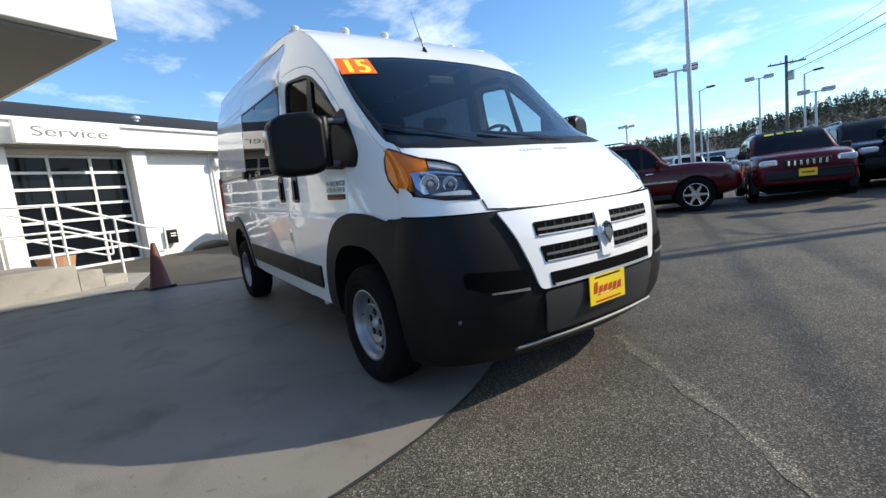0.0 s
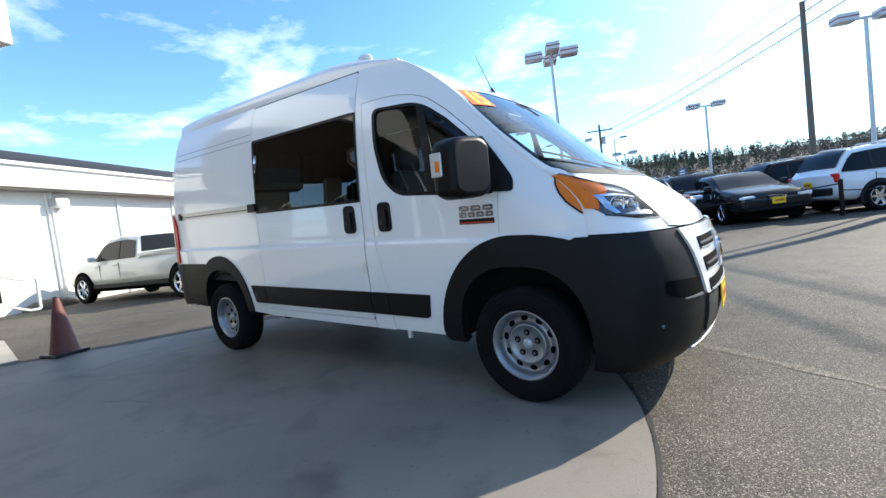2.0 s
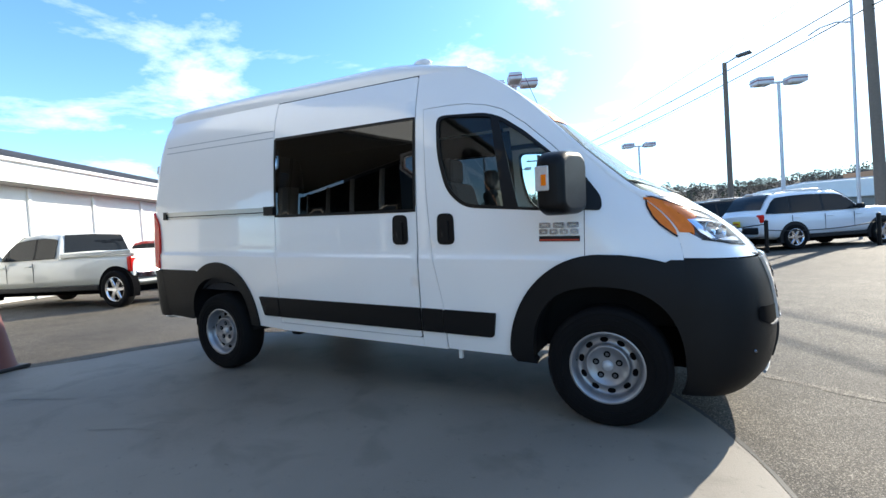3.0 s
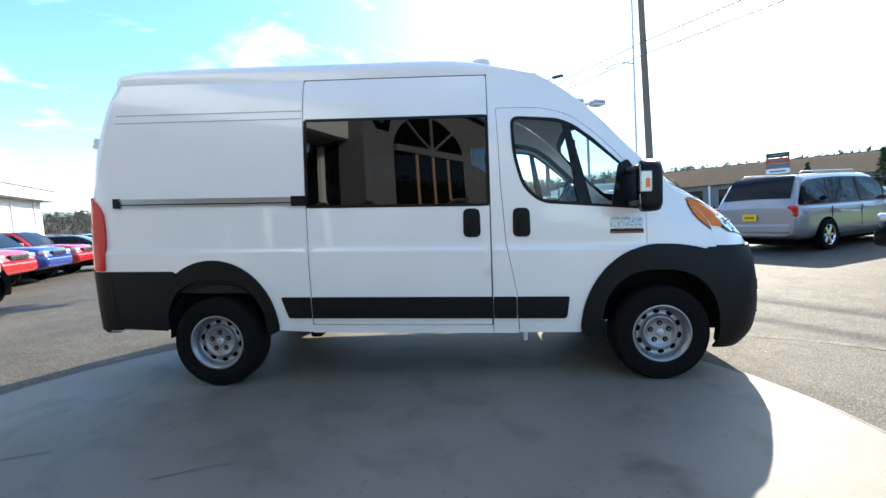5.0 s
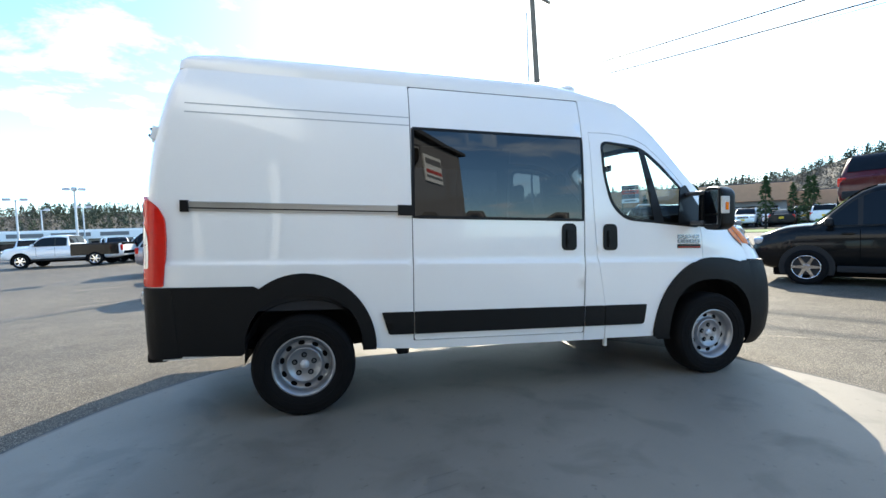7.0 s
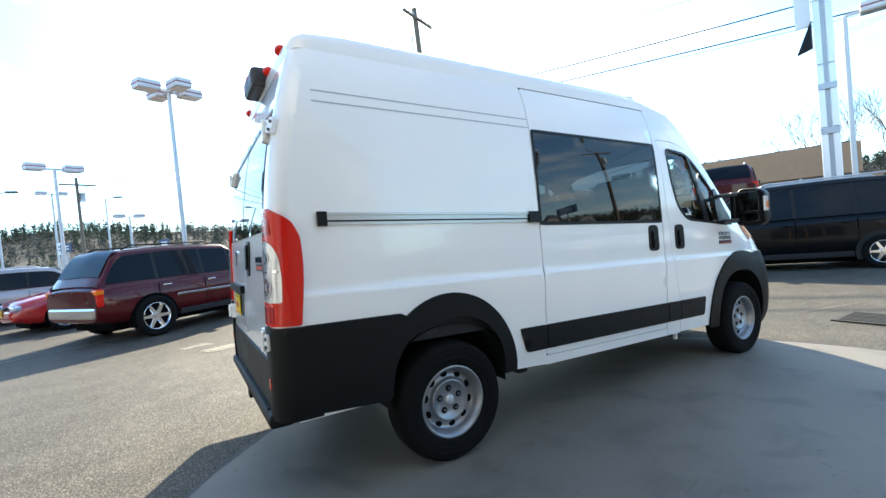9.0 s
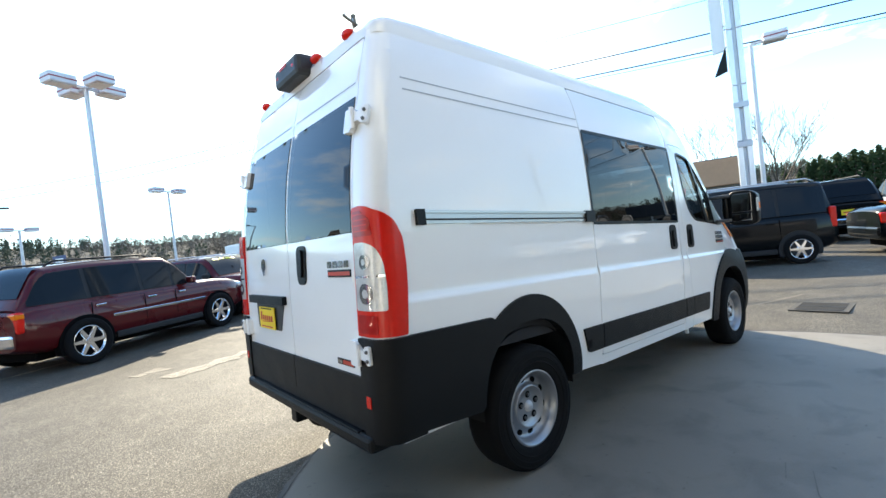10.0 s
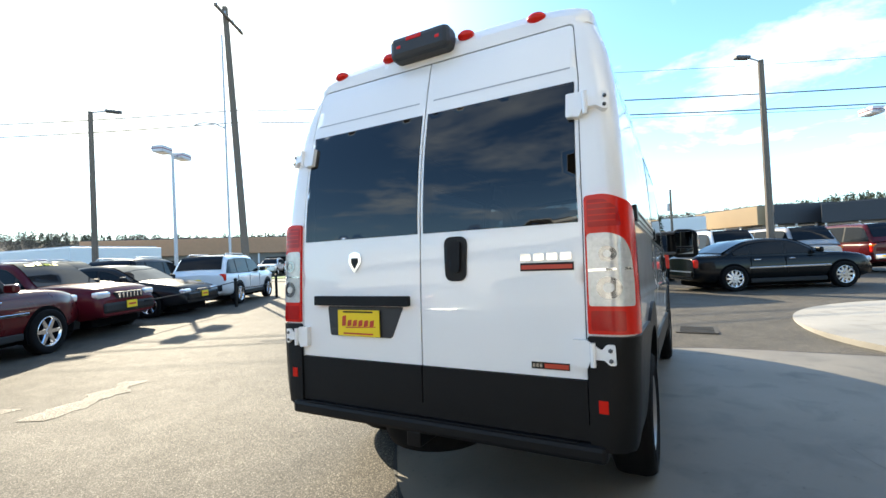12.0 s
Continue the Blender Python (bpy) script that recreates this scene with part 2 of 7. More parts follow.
M_LINER = mat("cab_liner", (0.10, 0.10, 0.10), 0.8, var=0.1)
M_WALL = mat("white_wall", (0.80, 0.79, 0.75), 0.7, var=0.05, scale=2, bump=0.1, bscale=30)
M_TRIM = mat("white_trim", (0.82, 0.82, 0.80), 0.5, var=0.04)
M_ROOF = mat("dark_roof", (0.055, 0.058, 0.065), 0.8, var=0.2, scale=4, bump=0.4, bscale=20)
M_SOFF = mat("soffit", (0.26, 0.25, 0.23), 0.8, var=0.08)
M_GALV = mat("galvanised", (0.50, 0.52, 0.55), 0.45, metal=0.4, var=0.1)
M_WOOD = mat("pole_wood", (0.17, 0.135, 0.105), 0.85, var=0.35, scale=14, bump=0.5, bscale=60)
M_CONE = mat("cone_orange", (0.125, 0.032, 0.022), 0.6, var=0.15)
M_BARK = mat("bark", (0.09, 0.07, 0.055), 0.9, var=0.3, bump=0.5)
M_BRICK = mat("brown_brick", (0.48, 0.26, 0.15), 0.85, var=0.2, scale=3)
M_GRASS = mat("grass", (0.10, 0.17, 0.04), 0.9, var=0.3, scale=3)
M_SIGNBLUE = mat("sign_blue", (0.04, 0.06, 0.14), 0.5)
M_LETTER = mat("letter_grey", (0.16, 0.16, 0.16), 0.6)
M_CAP = mat("black_cap", (0.015, 0.015, 0.016), 0.5)


# ---- mesh helpers
def link_mesh(name, me, material, parent=None, label="", smooth=True):
    ob = new(name, me)
    for m in material if isinstance(material, (list, tuple)) else [material]:
        me.materials.append(m)
    if parent is not None:
        ob.parent = parent
    if label:
        ob["label"] = label
    return ob


def part(name, bm, material, parent=None, label="", smooth=False):
    me = bpy.data.meshes.new(name)
    if smooth:
        for f in bm.faces:
            f.smooth = True
    bm.to_mesh(me)
    bm.free()
    return link_mesh(name, me, material, parent, label)


def empty(name, m, label, category, group="", kind=""):
    e = new(name)
    e.matrix_world = m
    e.empty_display_size = 0.3
    return tagged(e, label, category, group, kind)


def add_box(bm, cx, cy, cz, sx, sy, sz, bevel=0.0, m=None, seg=2):
    r = bmesh.ops.create_cube(bm, size=1.0, matrix=(m or Matrix.Identity(4)) @ Matrix.Translation((cx, cy, cz)) @ Matrix.Diagonal((sx, sy, sz, 1)))
    if bevel:
        es = list({e for v in r["verts"] for e in v.link_edges})
        bmesh.ops.bevel(bm, geom=es, offset=bevel, segments=seg, affect="EDGES", profile=0.5)
    return bm


def box(cx, cy, cz, sx, sy, sz, bevel=0.0, m=None, seg=2):
    return add_box(bmesh.new(), cx, cy, cz, sx, sy, sz, bevel, m, seg)


def add_tube(bm, a, b, r0, r1=None, seg=10, caps=True):
    a, b = Vector(a), Vector(b)
    d = b - a
    m = Matrix.Translation((a + b) / 2) @ d.to_track_quat("Z", "Y").to_matrix().to_4x4()
    bmesh.ops.create_cone(bm, cap_ends=caps, segments=seg, radius1=r0, radius2=r0 if r1 is None else r1, depth=d.length, matrix=m)
    return bm


def tube(a, b, r0, r1=None, seg=10):
    return add_tube(bmesh.new(), a, b, r0, r1, seg)


def add_path(bm, pts, r, seg=8):
    """One tube swept along the points, closed where the last meets the first."""
    pts = [Vector(p) for p in pts]
    loop = (pts[0] - pts[-1]).length < 1e-6
    if loop:
        pts = pts[:-1]
    rings, n, u = [], len(pts), None
    for k, p in enumerate(pts):
        a = pts[(k - 1) % n] if loop or k else p
        b = pts[(k + 1) % n] if loop or k < n - 1 else p
        t = (b - a).normalized()
        u = (u - t * u.dot(t)) if u else t.orthogonal()
        u.normalize()
        v = t.cross(u)
        rings.append([bm.verts.new(p + r * (u * math.cos(2 * math.pi * j / seg) + v * math.sin(2 * math.pi * j / seg))) for j in range(seg)])
    for p, q in list(zip(rings, rings[1:])) + ([(rings[-1], rings[0])] if loop else []):
        for j in range(seg):
            bm.faces.new((p[j], p[(j + 1) % seg], q[(j + 1) % seg], q[j])).smooth = True
    if not loop:
        bm.faces.new(rings[0][::-1])
        bm.faces.new(rings[-1])
    return bm


def lathe(profile, seg=32, axis="Y"):
    """Turns (radius, along) pairs round the axis."""
    bm = bmesh.new()
    rings = []
    for r, y in profile:
        ring = []
        for k in range(seg):
            a = 2 * math.pi * k / seg
            ring.append(bm.verts.new((r * math.cos(a), y, r * math.sin(a)) if axis == "Y" else (r * math.cos(a), r * math.sin(a), y)))
        rings.append(ring)
    for p, q in zip(rings, rings[1:]):
        for k in range(seg):
            bm.faces.new((p[k], p[(k + 1) % seg], q[(k + 1) % seg], q[k]))
    return bm


def prism(pts, z0, z1, m=None):
    """A flat outline drawn up from z0 to z1."""
    bm = bmesh.new()
    lo, hi = [bm.verts.new((x, y, z0)) for x, y in pts], [bm.verts.new((x, y, z1)) for x, y in pts]
    bm.faces.new(lo[::-1])
    bm.faces.new(hi)
    for k in range(len(pts)):
        j = (k + 1) % len(pts)
        bm.faces.new((lo[k], lo[j], hi[j], hi[k]))
    bmesh.ops.recalc_face_normals(bm, faces=bm.faces)
    if m is not None:
        bm.transform(m)
    return bm


def curve(xs, ys):
    """A smooth function through the given points, level in slope beyond them."""
    xs, ys = list(xs), list(ys)
    n = len(xs)
    d = [(ys[k + 1] - ys[k]) / (xs[k + 1] - xs[k]) for k in range(n - 1)]
    t = [d[0]] + [0 if d[k - 1] * d[k] <= 0 else 2 * d[k - 1] * d[k] / (d[k - 1] + d[k]) for k in range(1, n - 1)] + [d[-1]]

    def at(x):
        if x <= xs[0]:
            return ys[0]
        if x >= xs[-1]:
            return ys[-1]
        k = max(i for i in range(n - 1) if xs[i] <= x)
        h = xs[k + 1] - xs[k]
        s = (x - xs[k]) / h
        return (1 + 2 * s) * (1 - s) ** 2 * ys[k] + s * (1 - s) ** 2 * h * t[k] + s * s * (3 - 2 * s) * ys[k + 1] + s * s * (s - 1) * h * t[k + 1]

    return at


def dense(pts, d, closed=True):
    out = []
    for a, b in zip(pts, pts[1:] + (pts[:1] if closed else [])):
        n = max(1, math.ceil(math.dist(a, b) / d))
        out += [(a[0] + (b[0] - a[0]) * k / n, a[1] + (b[1] - a[1]) * k / n) for k in range(n)]
    return out if closed else out + [pts[-1]]


def rounded(pts, r, n=5):
    """A polygon with its corners rounded; r is one radius or one for each corner."""
    out = []
    for k, p in enumerate(pts):
        p, a, b = Vector(p), Vector(pts[k - 1]), Vector(pts[(k + 1) % len(pts)])
        rk = r[k] if isinstance(r, (list, tuple)) else r
        if rk <= 0:
            out.append(tuple(p))
            continue
        da, db = (a - p), (b - p)
        q = min(rk, 0.45 * da.length, 0.45 * db.length)
        s, e = p + da.normalized() * q, p + db.normalized() * q
        for i in range(n + 1):
            t = i / n
            out.append(tuple((1 - t) ** 2 * s + 2 * t * (1 - t) * p + t * t * e))
    return out


def inside(pts, loop):
    x, y = pts[:, 0], pts[:, 1]
    lp = np.array(loop)
    a, b = lp, np.roll(lp, -1, 0)
    res = np.zeros(len(pts), bool)
    for (x0, y0), (x1, y1) in zip(a, b):
        if y0 != y1:
            res ^= ((y0 > y) != (y1 > y)) & (x < (x1 - x0) * (y - y0) / (y1 - y0) + x0)
    return res


WARPED = set()      # surfaces whose first coordinate crowds at its ends


def unroll(pts):
    return [(math.asin(max(-1.0, min(1.0, p[0]))) / (math.pi / 2), p[1]) for p in pts]


def unrolled(fn):
    return lambda a, v: fn(math.sin(max(-1.0, min(1.0, a)) * math.pi / 2), v)


def patch(name, outline, fn, material, parent, holes=(), step=0.06, thick=0.012, label="", edge=None, rows=()):
    """A curved sheet: an outline (with holes) in flat u, v carried by fn onto a surface, with a rim folded inwards."""
    from mathutils import geometry
    edge = edge or step
    if fn in WARPED:
        outline, holes, fn = unroll(dense(list(outline), edge)), [unroll(dense(list(h), edge)) for h in holes], unrolled(fn)
        step, edge = step * 0.7, edge * 0.7
    loops = [dense(list(outline), edge)] + [dense(list(h), edge) for h in holes]
    verts, edges = [], []
    for lp in loops:
        o = len(verts)
        verts += lp
        edges += [(o + k, o + (k + 1) % len(lp)) for k in range(len(lp))]
    bound = np.array(verts)
    lo, hi = bound.min(0), bound.max(0)
    gx, gy = np.arange(lo[0] + step / 2, hi[0], step), np.arange(lo[1] + step / 2, hi[1], step)
    if len(gx) and len(gy):
        gy = np.array([v for v in gy if all(abs(v - r) > 0.3 * step for r in rows)] + list(rows))
        g = np.array(np.meshgrid(gx, gy)).reshape(2, -1).T
        keep = inside(g, loops[0])
        for h in loops[1:]:
            keep &= ~inside(g, h)
        g = g[keep]
        if len(g):
            near = np.min(np.hypot(g[:, None, 0] - bound[None, :, 0], g[:, None, 1] - bound[None, :, 1]), 1)
            verts = verts + [tuple(p) for p in g[near > 0.4 * step]]
    vs, _, fs, *_ = geometry.delaunay_2d_cdt([Vector(v) for v in verts], edges, [], 0, 1e-7)
    mid = np.array([np.mean([vs[i] for i in f], 0) for f in fs])
    keep = inside(mid, loops[0])
    for h in loops[1:]:
        keep &= ~inside(mid, h)
    fs = [f for f, k in zip(fs, keep) if k]
    place = [Vector(fn(v[0], v[1])) for v in vs]
    e = 0.004
    count = {}
    for f in fs:
        for a, b in zip(f, list(f[1:]) + [f[0]]):
            count[(a, b)] = count.get((a, b), 0) + 1
    rim = [(a, b) for a, b in count if (b, a) not in count]
    bm = bmesh.new()
    used = {i for f in fs for i in f}
    top = {i: bm.verts.new(place[i]) for i in used}
    for f in fs:
        bm.faces.new([top[i] for i in f]).smooth = True
    if thick:
        mid_all = sum((place[i] for i in used), Vector()) / max(1, len(used))
        ra, rb = {}, {}
        for i in {i for ab in rim for i in ab}:
            u, v = vs[i]
            nrm = (Vector(fn(u + e, v)) - Vector(fn(u - e, v))).cross(Vector(fn(u, v + e)) - Vector(fn(u, v - e)))
            nrm.normalize()
            if nrm.dot(place[i] - INNER) < 0:
                nrm = -nrm
            ra[i], rb[i] = bm.verts.new(place[i]), bm.verts.new(place[i] - nrm * thick)
        for a, b in rim:
            bm.faces.new((ra[b], ra[a], rb[a], rb[b]))
    return part(name, bm, material, parent, label)


INNER = Vector((-1.8, 0, 1.2))


def ribbon(name, pts, width, fn, material, parent, step=0.05, label=""):
    """A narrow strip along a line in u, v on the surface fn."""
    pts = dense(list(pts), step, closed=False)
    if fn in WARPED:
        pts, fn = dense(unroll(pts), step * 0.7, closed=False), unrolled(fn)
    bm = bmesh.new()
    prev = None
    for k, p in enumerate(pts):
        a, b = Vector(pts[max(0, k - 1)]), Vector(pts[min(len(pts) - 1, k + 1)])
        t = (b - a).normalized()
        nrm = Vector((-t.y, t.x)) * width / 2
        cur = [bm.verts.new(fn(p[0] + nrm.x, p[1] + nrm.y)), bm.verts.new(fn(p[0] - nrm.x, p[1] - nrm.y))]
        if prev:
            bm.faces.new((prev[0], cur[0], cur[1], prev[1])).smooth = True
        prev = cur
    return part(name, bm, material, parent, label)


def letters(text, size):
    """Flat letters of Blender's own font, as (x, y) points and faces, starting at 0, 0."""
    c = bpy.data.curves.new("letters", "FONT")
    c.body, c.size = text, size
    o = bpy.data.objects.new("letters", c)
    scene.collection.objects.link(o)
    me = o.evaluated_get(bpy.context.evaluated_depsgraph_get()).to_mesh()
    vs, fs = [(v.co.x, v.co.y) for v in me.vertices], [tuple(p.vertices) for p in me.polygons]
    bpy.data.objects.remove(o)
    bpy.data.curves.remove(c)
    return vs, fs


def letter_part(name, text, size, fn, material, parent, label="", depth=0.0):
    vs, fs = letters(text, size)
    bm = bmesh.new()
    v = [bm.verts.new(fn(x, y)) for x, y in vs]
    for f in fs:
        bm.faces.new([v[i] for i in f])
    return part(name, bm, material, parent, label)


TILT = Matrix.Translation((-0.0095, 0, 0)) @ Matrix.Rotation(0.0263, 4, "Y")      # the pad and the van on it lie on a slight slope


def ease(t):
    t = max(0.0, min(1.0, t))
    return t * t * (3 - 2 * t)


def lift(x, y):
    """Height of the lot: the pad's slope, level asphalt round it, a rise at the back and by the service wall."""
    far = 0.03 + 0.12 * ease((y - 7.0) / 4.5) * ease((x + 3.5) / 4.0) + 0.13 * ease((-x - 3.0) / 3.0) * ease((6.5 - y) / 4.0)
    k = ease((math.hypot(x + 2.25, y + 2.05) - 3.4) / 2.6)
    return (1 - k) * -0.0263 * x + k * far


# ---- ground, pads
def ground():
    bm = bmesh.new()
    ax = [-1500, -700, -300, -120, -60, -40] + [v * 1.0 for v in range(-30, -9)] + [v * 0.5 for v in range(-18, 25)] + [v * 1.0 for v in range(13, 41)] + [50, 70, 120, 300, 700, 1500]
    grid = [[bm.verts.new((x - 2, y, lift(x - 2, y))) for x in ax] for y in ax]
    for r0, r1 in zip(grid, grid[1:]):
        for k in range(len(ax) - 1):
            bm.faces.new((r0[k], r0[k + 1], r1[k + 1], r1[k])).smooth = True
    ob = part("ground", bm, M_ASPH)
    return tagged(ob, "worn grey asphalt lot with coarse pale aggregate", "asphalt", kind="structure")


ground()
pad_pts = [(-2.25 + 3.10 * math.cos(a), -2.05 + 3.10 * math.sin(a)) for a in np.linspace(-0.05, math.pi - 0.24, 60)]
pad_pts = [(0.80, -9.0), (0.84, -4.0)] + pad_pts + [(-5.58, -1.83), (-5.93, -2.55), (-6.0, -9.0)]
pad = part("pavement", prism(pad_pts, -0.12, 0.008, TILT), M_CONC)
tagged(pad, "smooth pale concrete pad with a rounded edge and a few cracks", "concrete pad", kind="structure")
isl = [(3.1 + 3.75 * math.cos(a), -6.6 + 3.75 * math.sin(a)) for a in np.linspace(0, 2 * math.pi, 72)]
isl_ob = part("pavement", prism(isl[:-1], -0.05, 0.050), M_WALK)
tagged(isl_ob, "round pale concrete apron set in the asphalt", "concrete pad", kind="structure")


def strip(name, pts, w, material, label, z=0.006):
    bm = bmesh.new()
    prev = None
    for k, p in enumerate(pts):
        a, b = Vector(pts[max(0, k - 1)]), Vector(pts[min(len(pts) - 1, k + 1)])
        t = (b - a).normalized()
        ww = w * max(0.15, 0.8 + 0.9 * noise.noise((p[0] * 2.7, p[1] * 2.7, 3)) + 0.5 * noise.noise((p[0] * 9, p[1] * 9, 7)))
        c = [bm.verts.new((p[0] - t.y * s * ww / 2, p[1] + t.x * s * ww / 2, (lift(p[0], p[1]) if z < 0.0081 else -0.0263 * p[0]) + z)) for s in (1, -1)]
        if prev:
            bm.faces.new((prev[0], c[0], c[1], prev[1]))
        prev = c
    return tagged(part(name, bm, material), label, "road marking", kind="structure")


strip("seam_seal", dense([(0.62, 0.55), (0.8, 0.42), (1.3, 0.1), (1.8, -0.24), (2.0, -0.45), (2.5, -0.72), (3.1, -1.0)], 0.03, False), 0.10, M_DUST, "pale dusty seam across the asphalt", z=0.0025)
strip("worn_paint", dense([(-4.6, 4.25), (-3.9, 4.6), (-3.3, 5.0)], 0.1, False), 0.42, M_LINE, "worn pale paint arrow on the asphalt")
strip("worn_paint", dense([(-4.9, 4.9), (-4.5, 5.1)], 0.1, False), 0.40, M_LINE, "worn pale paint patch on the asphalt")
for p, q in (((-8.6, 6.4), (-5.6, 8.0)), ((-10.4, 10.0), (-7.2, 11.7))):
    strip("bay_line", dense([p, q], 0.3, False), 0.10, M_LINE, "worn white line of a parking bay")
strip("crack", dense([(-3.1, -2.28), (-2.85, -2.16), (-2.62, -2.1)], 0.05, False), 0.012, M_CRACK, "hairline crack with dark stain in the concrete", z=0.0110)
strip("crack", dense([(-2.78, -2.02), (-2.6, -1.98)], 0.05, False), 0.012, M_CRACK, "hairline crack with dark stain in the concrete", z=0.0110)
strip("crack", dense([(-5.2, -3.1), (-4.4, -2.2), (-3.9, -2.0)], 0.1, False), 0.010, M_CRACK, "hairline crack with dark stain in the concrete", z=0.0110)


# no crack or tar: a cable's cast shadow drawn as a dark strip
strip("crack", dense([(-9.4, 4.9), (-8.7, 5.54), (-8.1, 6.3), (-7.53, 6.79), (-6.4, 7.6)], 0.1, False), 0.035, M_TAR_SHADOW, "thin dark line painted for a cable shadow on the asphalt", z=0.005)
edge_gap = pad_pts[2:62]
strip("edge_joint", [(x * 1.0 + 0.004, y + 0.004) for x, y in edge_gap], 0.028, M_TAR_SHADOW, "dark dirt joint round the concrete pad", z=0.0100)
strip("edge_joint", dense([(0.75, -9.0), (0.80, -4.0), pad_pts[2]], 0.3, False), 0.028, M_TAR_SHADOW, "dark dirt joint round the concrete pad", z=0.0100)


M_GRATE = mat("worn_iron", (0.075, 0.068, 0.058), 0.8, var=0.4, scale=12, bump=0.3, bscale=90, spec=0.3)


def manhole():
    e = empty("drain_grate", Matrix.Translation((2.30, -1.35, lift(2.30, -1.35))), "square dark iron drain grate set flush in asphalt", "drain")
    bm = box(0, 0, 0.004, 0.62, 0.62, 0.016)
    part("frame", bm, M_GRATE, e)
    for k in range(7):
        part("bar", box(-0.24 + 0.08 * k, 0, 0.014, 0.035, 0.5, 0.012), M_GRATE if k % 3 else M_TAR_SHADOW, e)


manhole()

# ---- the white van
M_GRAPH = mat("badge_metal", (0.30, 0.31, 0.33), 0.25, metal=0.8, var=0.2, scale=40)
Z = lambda x, zp: zp + 0.012 - 0.0235 * (x + 1.7)          # body height to world height: the nose sits low
ZP = lambda x, z: z + 0.033 * (x + 1.7)                    # the side's drawing, laid level
Sz = curve([0.30, 0.39, 0.55, 0.80, 1.00, 1.03, 1.05, 1.075, 1.12, 1.38, 1.70, 2.03, 2.09, 2.22, 2.36], [0.955, 0.985, 1.005, 1.018, 1.0285, 1.0300, 1.0195, 1.0150, 1.016, 1.012, 0.997, 0.970, 0.960, 0.935, 0.885])
CREASE = (0.97, 1.00, 1.02, 1.03, 1.04, 1.05, 1.062, 1.075, 1.10)
FZ = [0.22, 0.30, 0.42, 0.60, 0.75, 0.90, 1.02, 1.10, 1.20, 1.30, 1.40, 1.48, 1.60, 1.80, 2.04, 2.20, 2.30, 2.36]
FXC = curve(FZ, [0.70, 0.82, 0.905, 0.935, 0.925, 0.905, 0.875, 0.835, 0.745, 0.62, 0.47, 0.34, 0.18, -0.07, -0.36, -0.58, -0.74, -0.86])
FXS = curve(FZ, [0.36, 0.40, 0.42, 0.42, 0.42, 0.42, 0.42, 0.41, 0.38, 0.31, 0.20, 0.09, -0.03, -0.22, -0.44, -0.62, -0.77, -0.89])
FYS = curve(FZ, [0.90, 0.955, 0.985, 1.0, 1.0, 0.985, 0.955, 0.935, 0.915, 0.895, 0.885, 0.885, 0.885, 0.880, 0.868, 0.866, 0.868, 0.872])
XR = curve([0.30, 0.45, 0.87, 1.45, 1.73, 2.08, 2.30, 2.36], [-4.43, -4.445, -4.445, -4.425, -4.395, -4.322, -4.262, -4.24])
RC, RT = 0.09, 0.075     # corner radii of the body and of the roof


def half(x, zp):
    """Half the body's width."""
    y, xs = Sz(zp), FXS(zp)
    x0 = xs - 0.95
    if x > x0:
        y -= (Sz(zp) - FYS(zp)) * ((min(x, xs + 0.2) - x0) / 0.95) ** 2
    return y


def side(sgn, off=0.0):
    return lambda x, zp: (x, sgn * (half(x, zp) + off), Z(x, zp))


def front(off=0.0):
    def fn(s, zp):
        p = 2.5 if zp < 1.44 else 2.2
        q = min(1.0, abs(s))
        k = max(0.0, 1 - q ** p) ** (1 / p)
        x = FXS(zp) + (FXC(zp) - FXS(zp)) * k + off * (0.3 + 0.7 * k)
        y = FYS(zp) * s + off * q * math.copysign(1.0, s)
        return (x, y, Z(x, zp))
    WARPED.add(fn)
    return fn


def rear(sgn, off=0.0):
    """Along the rear face from its middle, round the corner and forward along the side."""
    def fn(a, zp):
        g = math.copysign(1, a) * sgn
        a = abs(a)
        x0, ys = XR(zp), half(-4.3, zp)
        fl = ys - RC
        if a < fl:
            x, y = x0 - off, a
        elif a < fl + RC * math.pi / 2:
            t = (a - fl) / RC
            x, y = x0 + RC - (RC + off) * math.cos(t), fl + (RC + off) * math.sin(t)
        else:
            x = x0 + RC + a - fl - RC * math.pi / 2
            y = half(x, zp) + off
        return (x, g * y, Z(x, zp))
    return fn


ZC = curve([-4.24, -4.21, -4.13, -3.9, -3.0, -1.62, -1.38, -1.12, -0.87], [2.430, 2.485, 2.525, 2.548, 2.556, 2.556, 2.530, 2.460, 2.361])


def roof_fn(off=0.0):
    def fn(x, w):
        t = max(-1.0, min(1.0, w)) * math.pi / 2
        d = max(0.0, RT - (x + 4.24))
        yr = half(x, 2.36) - RT + math.sqrt(max(0.0, RT * RT - d * d)) + off * abs(math.sin(t))
        zp = 2.36 + (ZC(x) - 2.36) * abs(math.cos(t)) ** 0.46 + off * math.cos(t)
        return (x, yr * math.copysign(abs(math.sin(t)) ** 0.62, t), Z(x, zp))
    return fn


def zp_of(pts):
    return [(x, ZP(x, z)) for x, z in pts]


def oval(cx, cz, rx, rz, a0, a1, n=28, p=2.0):
    out = []
    for t in np.linspace(radians(a0), radians(a1), n):
        c, s = math.cos(t), math.sin(t)
        out.append((cx + rx * math.copysign(abs(c) ** (2 / p), c), cz + rz * math.copysign(abs(s) ** (2 / p), s)))
    return out


van = empty("van", TILT, "white high-roof cargo van with dark grey bumpers, parked on concrete", "van")

